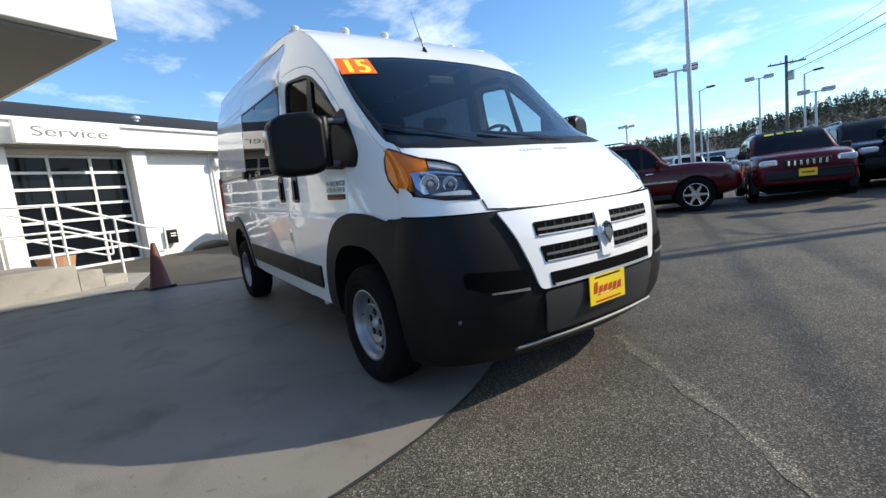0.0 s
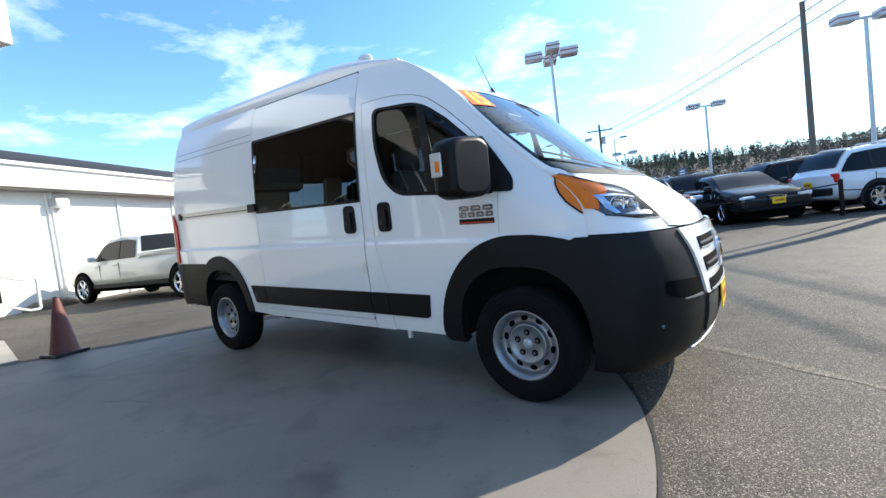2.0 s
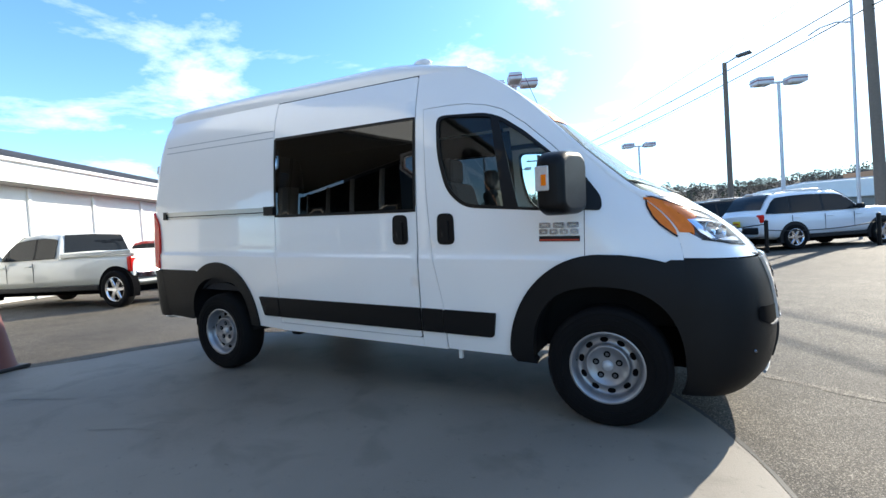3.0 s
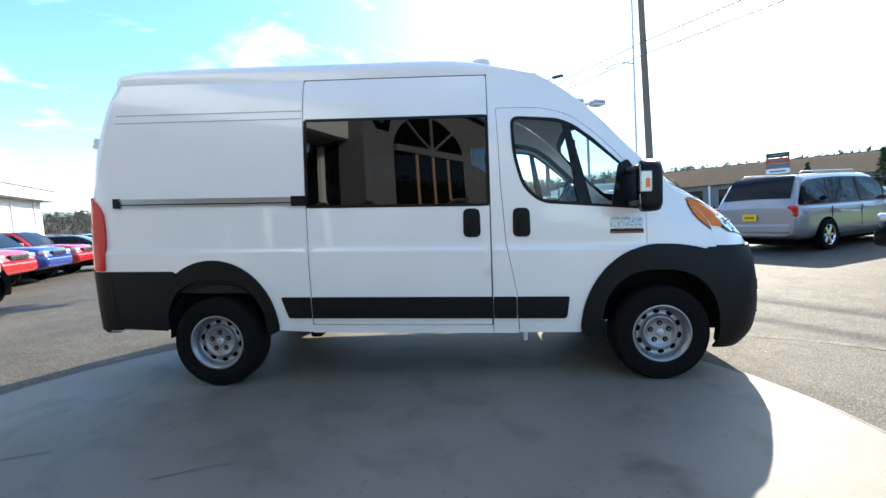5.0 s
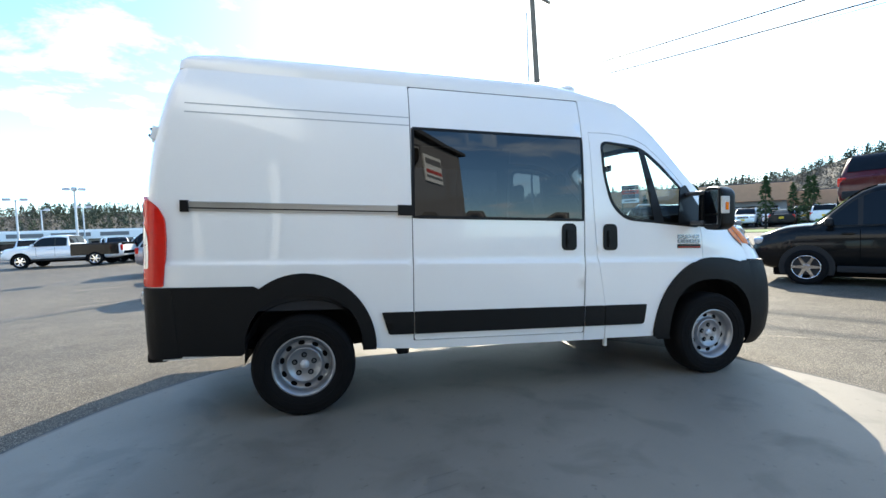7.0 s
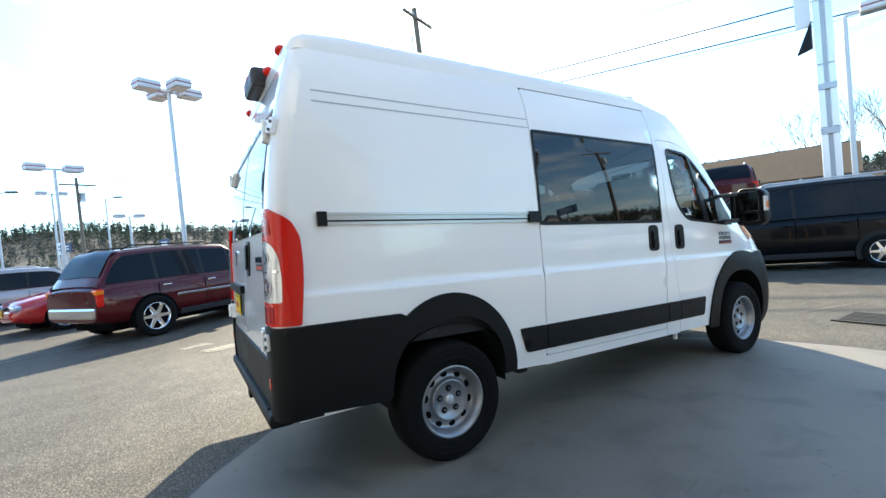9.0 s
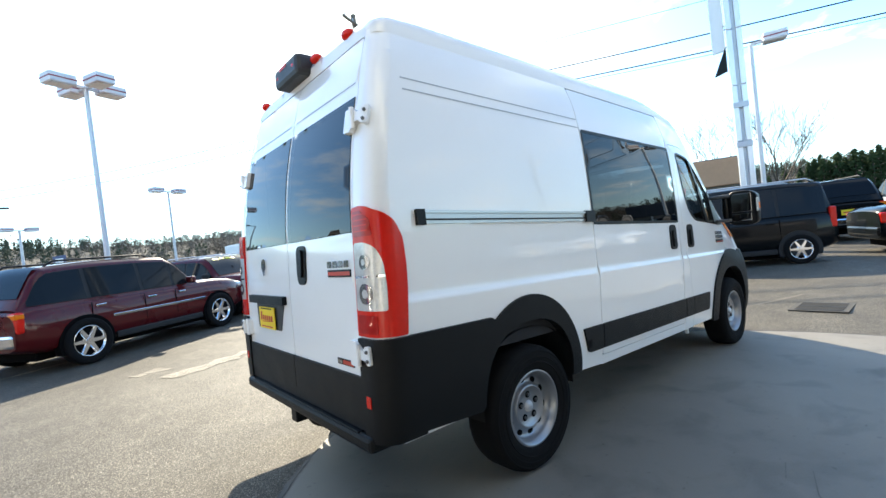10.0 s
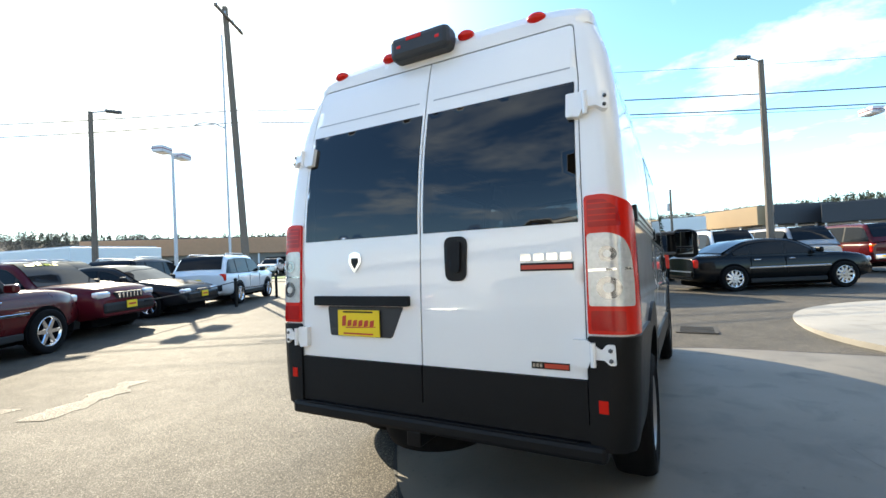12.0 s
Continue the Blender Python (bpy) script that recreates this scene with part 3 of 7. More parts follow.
DOOR = zp_of([(-1.19, 2.07), (-1.0, 2.068), (-0.86, 2.058), (-0.73, 2.03), (-0.62, 1.985), (-0.47, 1.87), (-0.30, 1.705), (-0.19, 1.585), (-0.125, 1.46), (-0.108, 1.27), (-0.108, 1.0), (-0.16, 0.72), (-0.50, 0.42), (-0.58, 0.372), (-1.055, 0.385), (-1.065, 0.66), (-1.14, 1.06), (-1.17, 1.5), (-1.18, 1.84)])
DWIN = rounded(zp_of([(-1.085, 2.005), (-0.73, 1.975), (-0.62, 1.93), (-0.47, 1.815), (-0.30, 1.655), (-0.165, 1.525), (-0.12, 1.272), (-0.88, 1.352), (-1.01, 1.475), (-1.075, 1.72)]), [0.07, 0.05, 0.05, 0.02, 0.02, 0.05, 0.05, 0.12, 0.10, 0.10])
SWIN = zp_of([(-2.645, 2.062), (-1.262, 2.018), (-1.268, 1.357), (-2.652, 1.405)])
ARCH_F = oval(-0.005, 0.40, 0.475, 0.50, -12, 192, 30, 2.4)
ARCH_R = oval(-3.44, 0.42, 0.44, 0.42, -8, 188, 30, 2.3)


def grow(loop, d):
    c = Vector((sum(p[0] for p in loop) / len(loop), sum(p[1] for p in loop) / len(loop)))
    return [tuple(Vector(p) + (Vector(p) - c).normalized() * d) for p in loop]


for sgn in (-1, 1):
    s0 = side(sgn)
    # rear quarter with the arch's opening
    zz = np.linspace(0.39, 2.36, 60)
    back = [(XR(z) + RC, z) for z in zz]
    quarter = back + [(-2.666, 2.36), (-2.666, 0.39)] + [p for p in ARCH_R if p[1] > 0.391]
    patch("quarter_panel", quarter, s0, M_WHITE, van, step=0.07, rows=CREASE)
    # sliding door
    sd_top = 2.352
    sdo = rounded([(-2.659, 0.455), (-1.262, 0.455), (-1.256, sd_top), (-2.659, sd_top)], 0.02)
    sdoor = patch("sliding_door", sdo, s0, M_WHITE, van, holes=[SWIN], step=0.08, rows=CREASE)
    patch("window", grow(SWIN, -0.004), side(sgn, 0.002), M_PRIV, sdoor, step=0.12, thick=0.004, label="dark privacy glass")
    ribbon("window_seal", SWIN + SWIN[:1], 0.022, side(sgn, 0.0035), M_BLACK, sdoor)
    patch("sill", [(-2.666, 0.385), (-1.256, 0.385), (-1.256, 0.449), (-2.666, 0.449)], s0, M_WHITE, van, step=0.1)
    # cab side round the door
    zf = np.linspace(0.39, 2.36, 30)
    cab_top = [(-1.25, 2.36), (-1.25, 0.385), (-1.06, 0.385)] + [grow(DOOR, 0.005)[k] for k in (15, 16, 17, 18, 0, 1, 2, 3, 4, 5, 6, 7, 8, 9, 10)]
    fend = [p for p in ARCH_F if p[1] > 0.391 and p[0] > -0.10]
    cab_out = cab_top + fend[::-1] + [(FXS(z), z) for z in zf if z > 0.39]
    patch("cab_side", cab_out, s0, M_WHITE, van, step=0.06, rows=CREASE)
    darch = [p for p in ARCH_F if p[1] > 0.42 and p[0] < -0.112]
    dout = DOOR[:11] + darch + [(-0.60, 0.392), (-1.052, 0.392)] + DOOR[15:]
    fdoor = patch("front_door", dout, s0, M_WHITE, van, holes=[DWIN], step=0.06, rows=CREASE)
    patch("window", grow(DWIN, 0.012), side(sgn, -0.012), M_GLASS, fdoor, step=0.08, thick=0.0)
    patch("window_frame", grow(DWIN, 0.004), side(sgn, 0.003), M_BLACK, fdoor, holes=[grow(DWIN, -0.022)], step=0.06, thick=0.012)
    pil = zp_of([(-0.70, 1.96), (-0.645, 1.93), (-0.50, 1.31), (-0.60, 1.32)])
    patch("quarter_light_bar", pil, side(sgn, 0.003), M_BLACK, fdoor, step=0.06, thick=0.01)
    sail = [(-0.36, 1.347), (-0.005, 1.330), (-0.008, 1.41), (-0.115, 1.562), (-0.215, 1.700), (-0.29, 1.66)]
    patch("mirror_base", rounded(sail, [0.02, 0.03, 0.04, 0.02, 0.02, 0.02]), side(sgn, 0.012), M_BLACK, van, step=0.05, thick=0.012)
    # liners that show dark in the gaps
    ribbon("door_gap", [(-2.662, 0.40), (-2.662, 2.358), (-1.253, 2.358), (-1.253, 0.40)], 0.05, side(sgn, -0.014), M_GAP, van)
    ribbon("door_gap", DOOR[14:] + DOOR[:11] + [(-0.109, 0.93)], 0.05, side(sgn, -0.014), M_GAP, van)
    ribbon("door_gap", [(-2.66, 0.452), (-1.256, 0.452)], 0.04, side(sgn, -0.014), M_GAP, van)
    # pressed lines over the cargo side, flat grey strips coloured for their shade
    for z in (2.050, 2.110):
        ribbon("gutter_line", [(-4.17, z), (-2.67, z)], 0.008, side(sgn, 0.0012), M_SEAMSHADE, van)
    # handles
    for hx, par in ((-1.395, sdoor), (-1.025, fdoor)):
        hz = 1.235
        ho = rounded([(hx - 0.066, hz - 0.108), (hx + 0.066, hz - 0.108), (hx + 0.062, hz + 0.108), (hx - 0.062, hz + 0.108)], 0.045)
        h = patch("handle", ho, side(sgn, 0.008), M_BLACK, par, step=0.04, thick=0.010, label="black recessed door handle")
        patch("grip", rounded([(hx - 0.028, hz - 0.085), (hx + 0.028, hz - 0.085), (hx + 0.026, hz + 0.06), (hx - 0.026, hz + 0.06)], 0.02), side(sgn, 0.022), M_PLAST, h, step=0.04, thick=0.016)
    # rub strips
    for a, b in ((-2.90, -2.668), (-2.657, -1.258), (-1.247, -1.075), (-1.068, -0.68)):
        lo = rounded([(a + (0.05 if a == -2.90 else 0), 0.505), (b - (0.02 if b == -0.68 else 0), 0.505), (b, 0.672), (a, 0.672)], [0.02 if a == -2.90 else 0.002, 0.03 if b == -0.68 else 0.002, 0.01, 0.01])
        patch("rub_strip", lo, side(sgn, 0.014), M_PLAST, van, step=0.06, thick=0.016, label="dark grey plastic rub strip")
    # arch claddings
    of = [(-0.585, 0.392)] + [(-0.02 - 0.575 * math.cos(t), 0.40 + 0.665 * math.sin(t)) for t in np.linspace(0.05, math.pi * 0.52, 20)] + [(0.10, 1.062), (0.20, 1.050), (0.28, 1.034), (0.327, 1.022), (0.352, 1.035), (0.44, 1.035)]
    of = [p for p in of if p[0] < 0.42]
    clf = of + [(0.425, 1.035), (0.425, 0.30), (0.421, 0.30)] + oval(-0.01, 0.40, 0.430, 0.475, 0, 180, 26, 2.5) + [(-0.42, 0.36), (-0.55, 0.36)]
    patch("front_arch", clf, side(sgn, 0.016), M_PLAST, van, step=0.06, thick=0.07, label="dark grey plastic wheel arch trim")
    orr = [(-3.44 + 0.50 * math.cos(t), 0.42 + 0.548 * math.sin(t)) for t in np.linspace(0.0, math.pi * 0.70, 24)]
    clr = [(-2.945, 0.40)] + orr + [(-3.77, 0.882), (-4.30, 0.882), (-4.30, 0.42), (-3.86, 0.40)] + oval(-3.44, 0.42, 0.40, 0.40, 180, 0, 26, 2.3) + [(-3.04, 0.40)]
    patch("rear_arch", clr, side(sgn, 0.016), M_PLAST, van, step=0.06, thick=0.07, label="dark grey plastic wheel arch trim")
    # wheel wells
    for wx, wz, rx, rz in ((-0.01, 0.40, 0.436, 0.481), (-3.44, 0.42, 0.406, 0.406)):
        bm = bmesh.new()
        prev, hub = None, bm.verts.new((wx, sgn * 0.60, 0.38))
        for px, pz in oval(wx, wz, rx, rz, -2, 182, 40, 2.4):
            cur = [bm.verts.new((wx + (px - wx) * k, sgn * yy, wz + (pz - wz) * k)) for k, yy in ((1.0, 0.99), (1.02, 0.80), (1.0, 0.60))]
            if prev:
                for k in (0, 1):
                    bm.faces.new((prev[k], cur[k], cur[k + 1], prev[k + 1])).smooth = True
                bm.faces.new((prev[2], cur[2], hub))
            prev = cur
        part("wheel_well", bm, M_WELL, van, "dark ribbed arch liner")
    # aluminium rail of the sliding door
    rail = patch("door_rail", [(-4.19, 1.389), (-2.70, 1.389), (-2.70, 1.453), (-4.19, 1.453)], side(sgn, 0.010), M_ALU, van, step=0.1, thick=0.012, label="aluminium sliding door rail")
    patch("groove", [(-4.15, 1.405), (-2.76, 1.405), (-2.76, 1.414), (-4.15, 1.414)], side(sgn, 0.0125), M_PLAST, rail, step=0.1, thick=0.0)
    patch("lip", [(-4.15, 1.441), (-2.76, 1.441), (-2.76, 1.453), (-4.15, 1.453)], side(sgn, 0.020), M_ALU, rail, step=0.1, thick=0.012)
    for a, b in ((-4.20, -4.15), (-2.77, -2.66)):
        patch("end_cap", [(a, 1.383), (b, 1.383), (b, 1.459), (a, 1.459)], side(sgn, 0.024), M_BLACK, rail, step=0.05, thick=0.02)
    # badge: plain bars for the lettering
    badge = patch("badge", [(-0.375, 1.145), (-0.130, 1.145), (-0.130, 1.178), (-0.375, 1.178)], side(sgn, 0.006), M_BLACK, van, step=0.05, thick=0.006, label="black and red model strip with chrome lettering bars")
    patch("strip", [(-0.370, 1.150), (-0.135, 1.150), (-0.135, 1.158), (-0.370, 1.158)], side(sgn, 0.0075), M_PLRED, badge, step=0.05, thick=0.0)
    for r, z0 in ((0, 1.228), (1, 1.188)):
        for k in range(4 if r else 3):
            w = 0.05 if r else 0.068
            x0 = -0.372 + k * (0.062 if r else 0.084)
            patch("chrome_bar", rounded([(x0, z0), (x0 + w, z0), (x0 + w, z0 + 0.033), (x0, z0 + 0.033)], 0.008), side(sgn, 0.008), M_GRAPH, badge, step=0.04, thick=0.008, holes=[[(x0 + 0.014, z0 + 0.012), (x0 + w - 0.014, z0 + 0.012), (x0 + w - 0.014, z0 + 0.021), (x0 + 0.014, z0 + 0.021)]])

# roof
roof_out = [(-4.24, -1.0), (-4.24, 1.0), (-0.872, 1.0), (-0.872, -1.0)]
roof = patch("roof", roof_out, roof_fn(), M_WHITE, van, step=0.05, thick=0.006, edge=0.02)
for y0 in (-0.45, -0.10, 0.10, 0.45):
    pts = [(x, y0) for x in np.linspace(-3.9, -1.55, 20)]
    ribbon("roof_rib", pts, 0.06, roof_fn(0.006), M_WHITE, van)
for v0 in (-0.55, 0.55):
    ribbon("roof_groove", [(x, v0) for x in np.linspace(-1.9, -0.98, 14)], 0.012, roof_fn(0.002), M_PLAST2, van)
# front marker lamps and aerial
M_MARK = mat("marker_lens", (0.78, 0.78, 0.76), 0.3, var=0.1, scale=30)
for v0 in (-0.60, -0.16, 0.0, 0.16, 0.60):
    x, y, z = roof_fn()(-1.22 if abs(v0) < 0.5 else -1.28, v0)
    bm = bmesh.new()
    bmesh.ops.create_uvsphere(bm, u_segments=12, v_segments=8, radius=1.0, matrix=Matrix.Translation((x, y, z)) @ Matrix.Diagonal((0.080, 0.040, 0.040, 1)))
    part("marker_lamp", bm, M_MARK, van, "clear white roof marker lamp", smooth=True)
ax, ay, az = front()(0.0, 2.205)
bm = tube((ax, ay, az - 0.01), (ax - 0.01, ay, az + 0.03), 0.022, 0.010)
aer = part("aerial", bm, M_BLACK, van)
part("whip", tube((ax - 0.01, ay, az + 0.02), (ax - 0.14, ay, az + 0.34), 0.004, 0.0015, 6), M_BLACK, aer)

# front body: bonnet, pillars and brow in one sheet with the openings for windscreen and lamps
f0 = front()
WS_L = [(-0.975, 1.445), (-0.950, 1.398), (-0.774, 1.382), (-0.40, 1.374)]
WS_T = [(-0.40, 2.095), (-0.82, 2.055), (-0.955, 2.015), (-0.982, 1.93), (-0.986, 1.72)]
WS = WS_L + [(0.0, 1.376)] + [(-a, b) for a, b in WS_L[::-1]] + [(-a, b) for a, b in WS_T[::-1]] + [(0.0, 2.105)] + WS_T
HL = lambda g: [(g * a, b) for a, b in rounded([(0.997, 1.408), (0.9985, 1.30), (0.998, 1.20), (0.985, 1.147), (0.88, 1.118), (0.715, 1.108), (0.738, 1.20), (0.738, 1.285), (0.80, 1.312), (0.90, 1.335), (0.955, 1.368)], [0, 0, 0, 0.01, 0.01, 0.02, 0.02, 0.03, 0.02, 0.02, 0.02])]
fo = dense([(-1.0, 1.045), (-0.62, 1.045), (0.62, 1.045), (1.0, 1.045), (1.0, 2.36), (-1.0, 2.36)], 0.05)
patch("bonnet_and_brow", fo, f0, M_WHITE, van, holes=[WS, HL(1), HL(-1)], step=0.05, thick=0.0)
ribbon("bonnet_gap", [(-0.60, 1.05), (-0.30, 1.040), (0, 1.036), (0.30, 1.040), (0.60, 1.05)], 0.005, front(0.004), M_GAP, van)
for g in (-1, 1):
    ribbon("bonnet_gap", [(g * 0.60, 1.05), (g * 0.70, 1.058), (g * 0.715, 1.105)], 0.008, front(0.003), M_DARK, van)
    ribbon("bonnet_gap", [(g * 0.96, 1.372), (g * 0.955, 1.50)], 0.008, front(0.003), M_DARK, van)
ws = patch("windscreen", grow(WS, 0.01), front(-0.006), M_WSGLASS, van, step=0.07, thick=0.0)
patch("frit", grow(WS, 0.012), front(-0.010), M_BLACK, ws, holes=[[(a * 0.975, max(b - 0.03 if b > 2 else b, 1.468 + 0.05 * a * a)) for a, b in WS]], step=0.05, thick=0.0)
patch("cowl", [(-0.955, 1.412)] + [(a, b + 0.003) for a, b in WS_L[1:]] + [(0.0, 1.379)] + [(-a, b + 0.003) for a, b in WS_L[:0:-1]] + [(0.955, 1.412), (0.7, 1.432), (0.0, 1.422), (-0.7, 1.432)], front(0.004), M_PLAST, van, step=0.05, thick=0.0)
# vent slits as flat grey strips, shade put into the colour
for a in (-0.22, -0.19, -0.16, -0.13, -0.10, -0.07, -0.04, 0.10, 0.13, 0.16, 0.19, 0.22):
    ribbon("bonnet_vent", [(a, 1.338), (a + 0.012, 1.350)], 0.009, front(0.0025), M_SEAMSHADE, van)
# wipers
for a, b in (((-0.40, 1.412), (-0.92, 1.550)), ((0.32, 1.410), (-0.36, 1.478))):
    wp = ribbon("wiper", [a, ((a[0] + b[0]) / 2, (a[1] + b[1]) / 2 + 0.008), b], 0.013, front(0.034), M_BLACK, van)
    ribbon("blade", [(a[0] * 0.6 + b[0] * 0.4 + 0.10, a[1] * 0.6 + b[1] * 0.4 - 0.022), b], 0.016, front(0.022), M_BLACK, wp)
# year sticker on the windscreen
st = lambda off: lambda x, y: front(off)(-0.962 + x * 1.0 - 0.10 * (0.12 - y), 1.915 + y * 1.04 + 0.03 * x)
stick = patch("sticker", [(0.0, 0.0), (0.265, 0.0), (0.265, 0.125), (0.0, 0.125)], st(0.002), M_ORANGE, ws, step=0.04, thick=0.0, label="orange year sticker reading 15")
for dx in (0.0, 0.008, 0.016):
    letter_part("numeral", "15", 0.150, lambda x, y, dx=dx: st(0.004 + dx * 0.05)(0.018 + dx + x * 1.42, 0.010 + y), M_STYEL, stick)
# head lamps
M_COVER = glass("lamp_cover", (0.95, 0.96, 0.98), ior=1.4)
M_LAMPIN = mat("lamp_housing", (0.11, 0.12, 0.14), 0.22, metal=0.7, var=0.5, scale=14)
for g in (-1, 1):
    gm = lambda pts, r=0.008: [(g * a, b) for a, b in rounded(pts, r)]
    hl = patch("headlamp", HL(g), front(-0.030), M_LAMPIN, van, step=0.03, thick=0.0, label="headlamp with amber outer lens and clear cover")
    ribbon("bezel", [(g * a, b) for a, b in ((0.985, 1.147), (0.88, 1.118), (0.722, 1.109), (0.737, 1.20), (0.740, 1.283), (0.80, 1.312), (0.90, 1.335), (0.955, 1.368), (0.992, 1.404))], 0.007, front(0.004), M_BLACK, hl)
    am = patch("amber_lens", gm([(0.996, 1.398), (0.998, 1.30), (0.9975, 1.20), (0.990, 1.172), (0.982, 1.215), (0.978, 1.262), (0.955, 1.270), (0.90, 1.282), (0.888, 1.322), (0.955, 1.360)], 0.0), front(-0.006), M_AMBER, hl, step=0.03, thick=0.02, label="amber turn signal lens")
    outer = [(0.262, 1.40), (0.232, 1.385), (0.236, 1.345), (0.262, 1.288), (0.300, 1.238), (0.368, 1.182), (0.392, 1.165)]
    rim_z = [1.20, 1.25, 1.30, 1.35, 1.39]
    patch("amber_wrap", outer + [(FXS(z) + 0.004, z) for z in rim_z], side(g, 0.004), M_AMBER, hl, step=0.02, thick=0.008)
    patch("amber_edge", [(g * a, b) for a, b in ((0.9999, 1.19), (0.9999, 1.29), (0.9999, 1.398), (0.990, 1.392), (0.986, 1.34), (0.984, 1.29), (0.986, 1.22), (0.990, 1.185))], front(0.007), M_AMBER, hl, step=0.02, thick=0.004)
    ribbon("wrap_edge", outer, 0.010, side(g, 0.0055), M_BLACK, hl)
    patch("upper_reflector", gm([(0.895, 1.288), (0.748, 1.252), (0.748, 1.278), (0.80, 1.300), (0.885, 1.318)]), front(-0.016), M_CLEARL, hl, step=0.03, thick=0.01)
    patch("chrome_blade", gm([(0.992, 1.250), (0.985, 1.262), (0.88, 1.262), (0.748, 1.236), (0.748, 1.228), (0.87, 1.250)], 0.003), front(-0.008), M_CHROME, hl, step=0.03, thick=0.02)
    patch("chrome_blade", gm([(0.978, 1.250), (0.975, 1.185), (0.955, 1.150), (0.935, 1.152), (0.948, 1.19), (0.952, 1.250)], 0.003), front(-0.008), M_CHROME, hl, step=0.03, thick=0.02)
    patch("light_pipe", gm([(0.93, 1.146), (0.90, 1.140), (0.755, 1.132), (0.752, 1.150), (0.79, 1.158), (0.90, 1.152)], 0.004), front(-0.006), M_CLEARL, hl, step=0.03, thick=0.016)
    for sx, zc, rr in ((0.925, 1.200, 0.044), (0.838, 1.192, 0.034)):
        x, y, z = front(-0.022)(g * sx, zc)
        bowl = part("bulb_bowl", lathe([(0.0, -0.010), (rr * 0.5, -0.012), (rr * 0.9, 0.004), (rr, 0.014), (rr * 1.08, 0.012)], 20), M_CHROME, hl, smooth=True)
        bowl.matrix_basis = Matrix.Translation((x, y, z)) @ Matrix.Rotation(radians(-g * 50) + (0 if g > 0 else math.pi), 4, "Z")
        bulb = part("bulb", lathe([(0.0, 0.012), (rr * 0.3, 0.008), (rr * 0.4, -0.006)], 12), M_CLEARL, bowl, smooth=True)
    patch("cover", grow(HL(g), -0.003), front(0.005), M_COVER, hl, step=0.04, thick=0.0)
# front bumper
M_INSERT = mat("lower_insert_plastic", (0.022, 0.023, 0.025), 0.5, var=0.1, bump=0.1, bscale=500)
M_LIP = mat("satin_lip", (0.20, 0.205, 0.21), 0.5, metal=0.3, var=0.15)
bo = dense([(-1.0, 0.27), (1.0, 0.27), (1.0, 1.040), (0.62, 1.040), (-0.62, 1.040), (-1.0, 1.040)], 0.06)
bumper = patch("front_bumper", bo, front(0.016), M_PLAST, van, step=0.06, thick=0.02, label="dark grey plastic front bumper")
gp = rounded([(-0.66, 1.0405), (-0.575, 0.915), (-0.51, 0.76), (-0.475, 0.645), (0.475, 0.645), (0.51, 0.76), (0.575, 0.915), (0.66, 1.0405)], [0.01, 0.05, 0.02, 0.03, 0.03, 0.02, 0.05, 0.01])
gpan = patch("grille_panel", gp, front(0.030), M_WHITE, van, step=0.05, thick=0.02, label="white grille surround with crossbars")
for g in (-1, 1):
    for z0, z1, w0, w1 in ((0.900, 0.975, 0.480, 0.466), (0.770, 0.856, 0.455, 0.432)):
        slot = rounded([(g * 0.055, z0), (g * w1, z0 + 0.004), (g * w0, z1), (g * 0.055, z1)], 0.012)
        # near-black sheet laid on the panel for the shade inside the slot
        sl = patch("grille_slot", slot, front(0.034), M_DARK, gpan, step=0.05, thick=0.006, label="black mesh grille opening with its shade put into a near-black sheet")
        zz0 = (z0 + z1) / 2
        patch("grille_bar", [(g * 0.06, zz0 - 0.008), (g * (w1 - 0.008), zz0 - 0.006), (g * (w1 - 0.008), zz0 + 0.006), (g * 0.06, zz0 + 0.008)], front(0.038), M_PLAST2, sl, step=0.06, thick=0.010)
        ribbon("slot_lip", [(g * 0.06, z0 + 0.006), (g * (w1 - 0.008), z0 + 0.010)], 0.007, front(0.0385), M_GALV, sl)
        for k in range(1, 7):
            xx = 0.06 + (w1 - 0.06) * k / 7
            patch("grille_rib", [(g * (xx - 0.004), z0 + 0.008), (g * (xx + 0.004), z0 + 0.008), (g * (xx + 0.004), z1 - 0.008), (g * (xx - 0.004), z1 - 0.008)], front(0.036), M_BLACK, sl, step=0.08, thick=0.0)
patch("centre_bar", rounded([(-0.050, 0.745), (0.050, 0.745), (0.062, 0.985), (-0.062, 0.985)], 0.01), front(0.046), M_WHITE, gpan, step=0.05, thick=0.02)
emb = patch("emblem", rounded([(-0.040, 0.91), (-0.045, 0.86), (0.0, 0.80), (0.045, 0.86), (0.040, 0.91), (0.0, 0.93)], 0.012), front(0.060), M_CHROME, gpan, step=0.03, thick=0.02, label="chrome shield emblem")
patch("emblem_core", rounded([(-0.022, 0.89), (-0.025, 0.86), (0.0, 0.825), (0.025, 0.86), (0.022, 0.89)], 0.006), front(0.064), M_PLAST2, emb, step=0.03, thick=0.004)
lowg = patch("lower_grille", rounded([(-0.41, 0.655), (0.41, 0.655), (0.415, 0.722), (-0.415, 0.722)], 0.01), front(0.034), M_DARK, gpan, step=0.05, thick=0.01)
patch("lower_bar", [(-0.395, 0.652), (0.395, 0.652), (0.395, 0.664), (-0.395, 0.664)], front(0.040), M_GALV, lowg, step=0.06, thick=0.006)
patch("lower_insert", rounded([(-0.44, 0.405), (0.44, 0.405), (0.455, 0.63), (-0.455, 0.63)], 0.03), front(0.028), M_INSERT, bumper, step=0.06, thick=0.012)
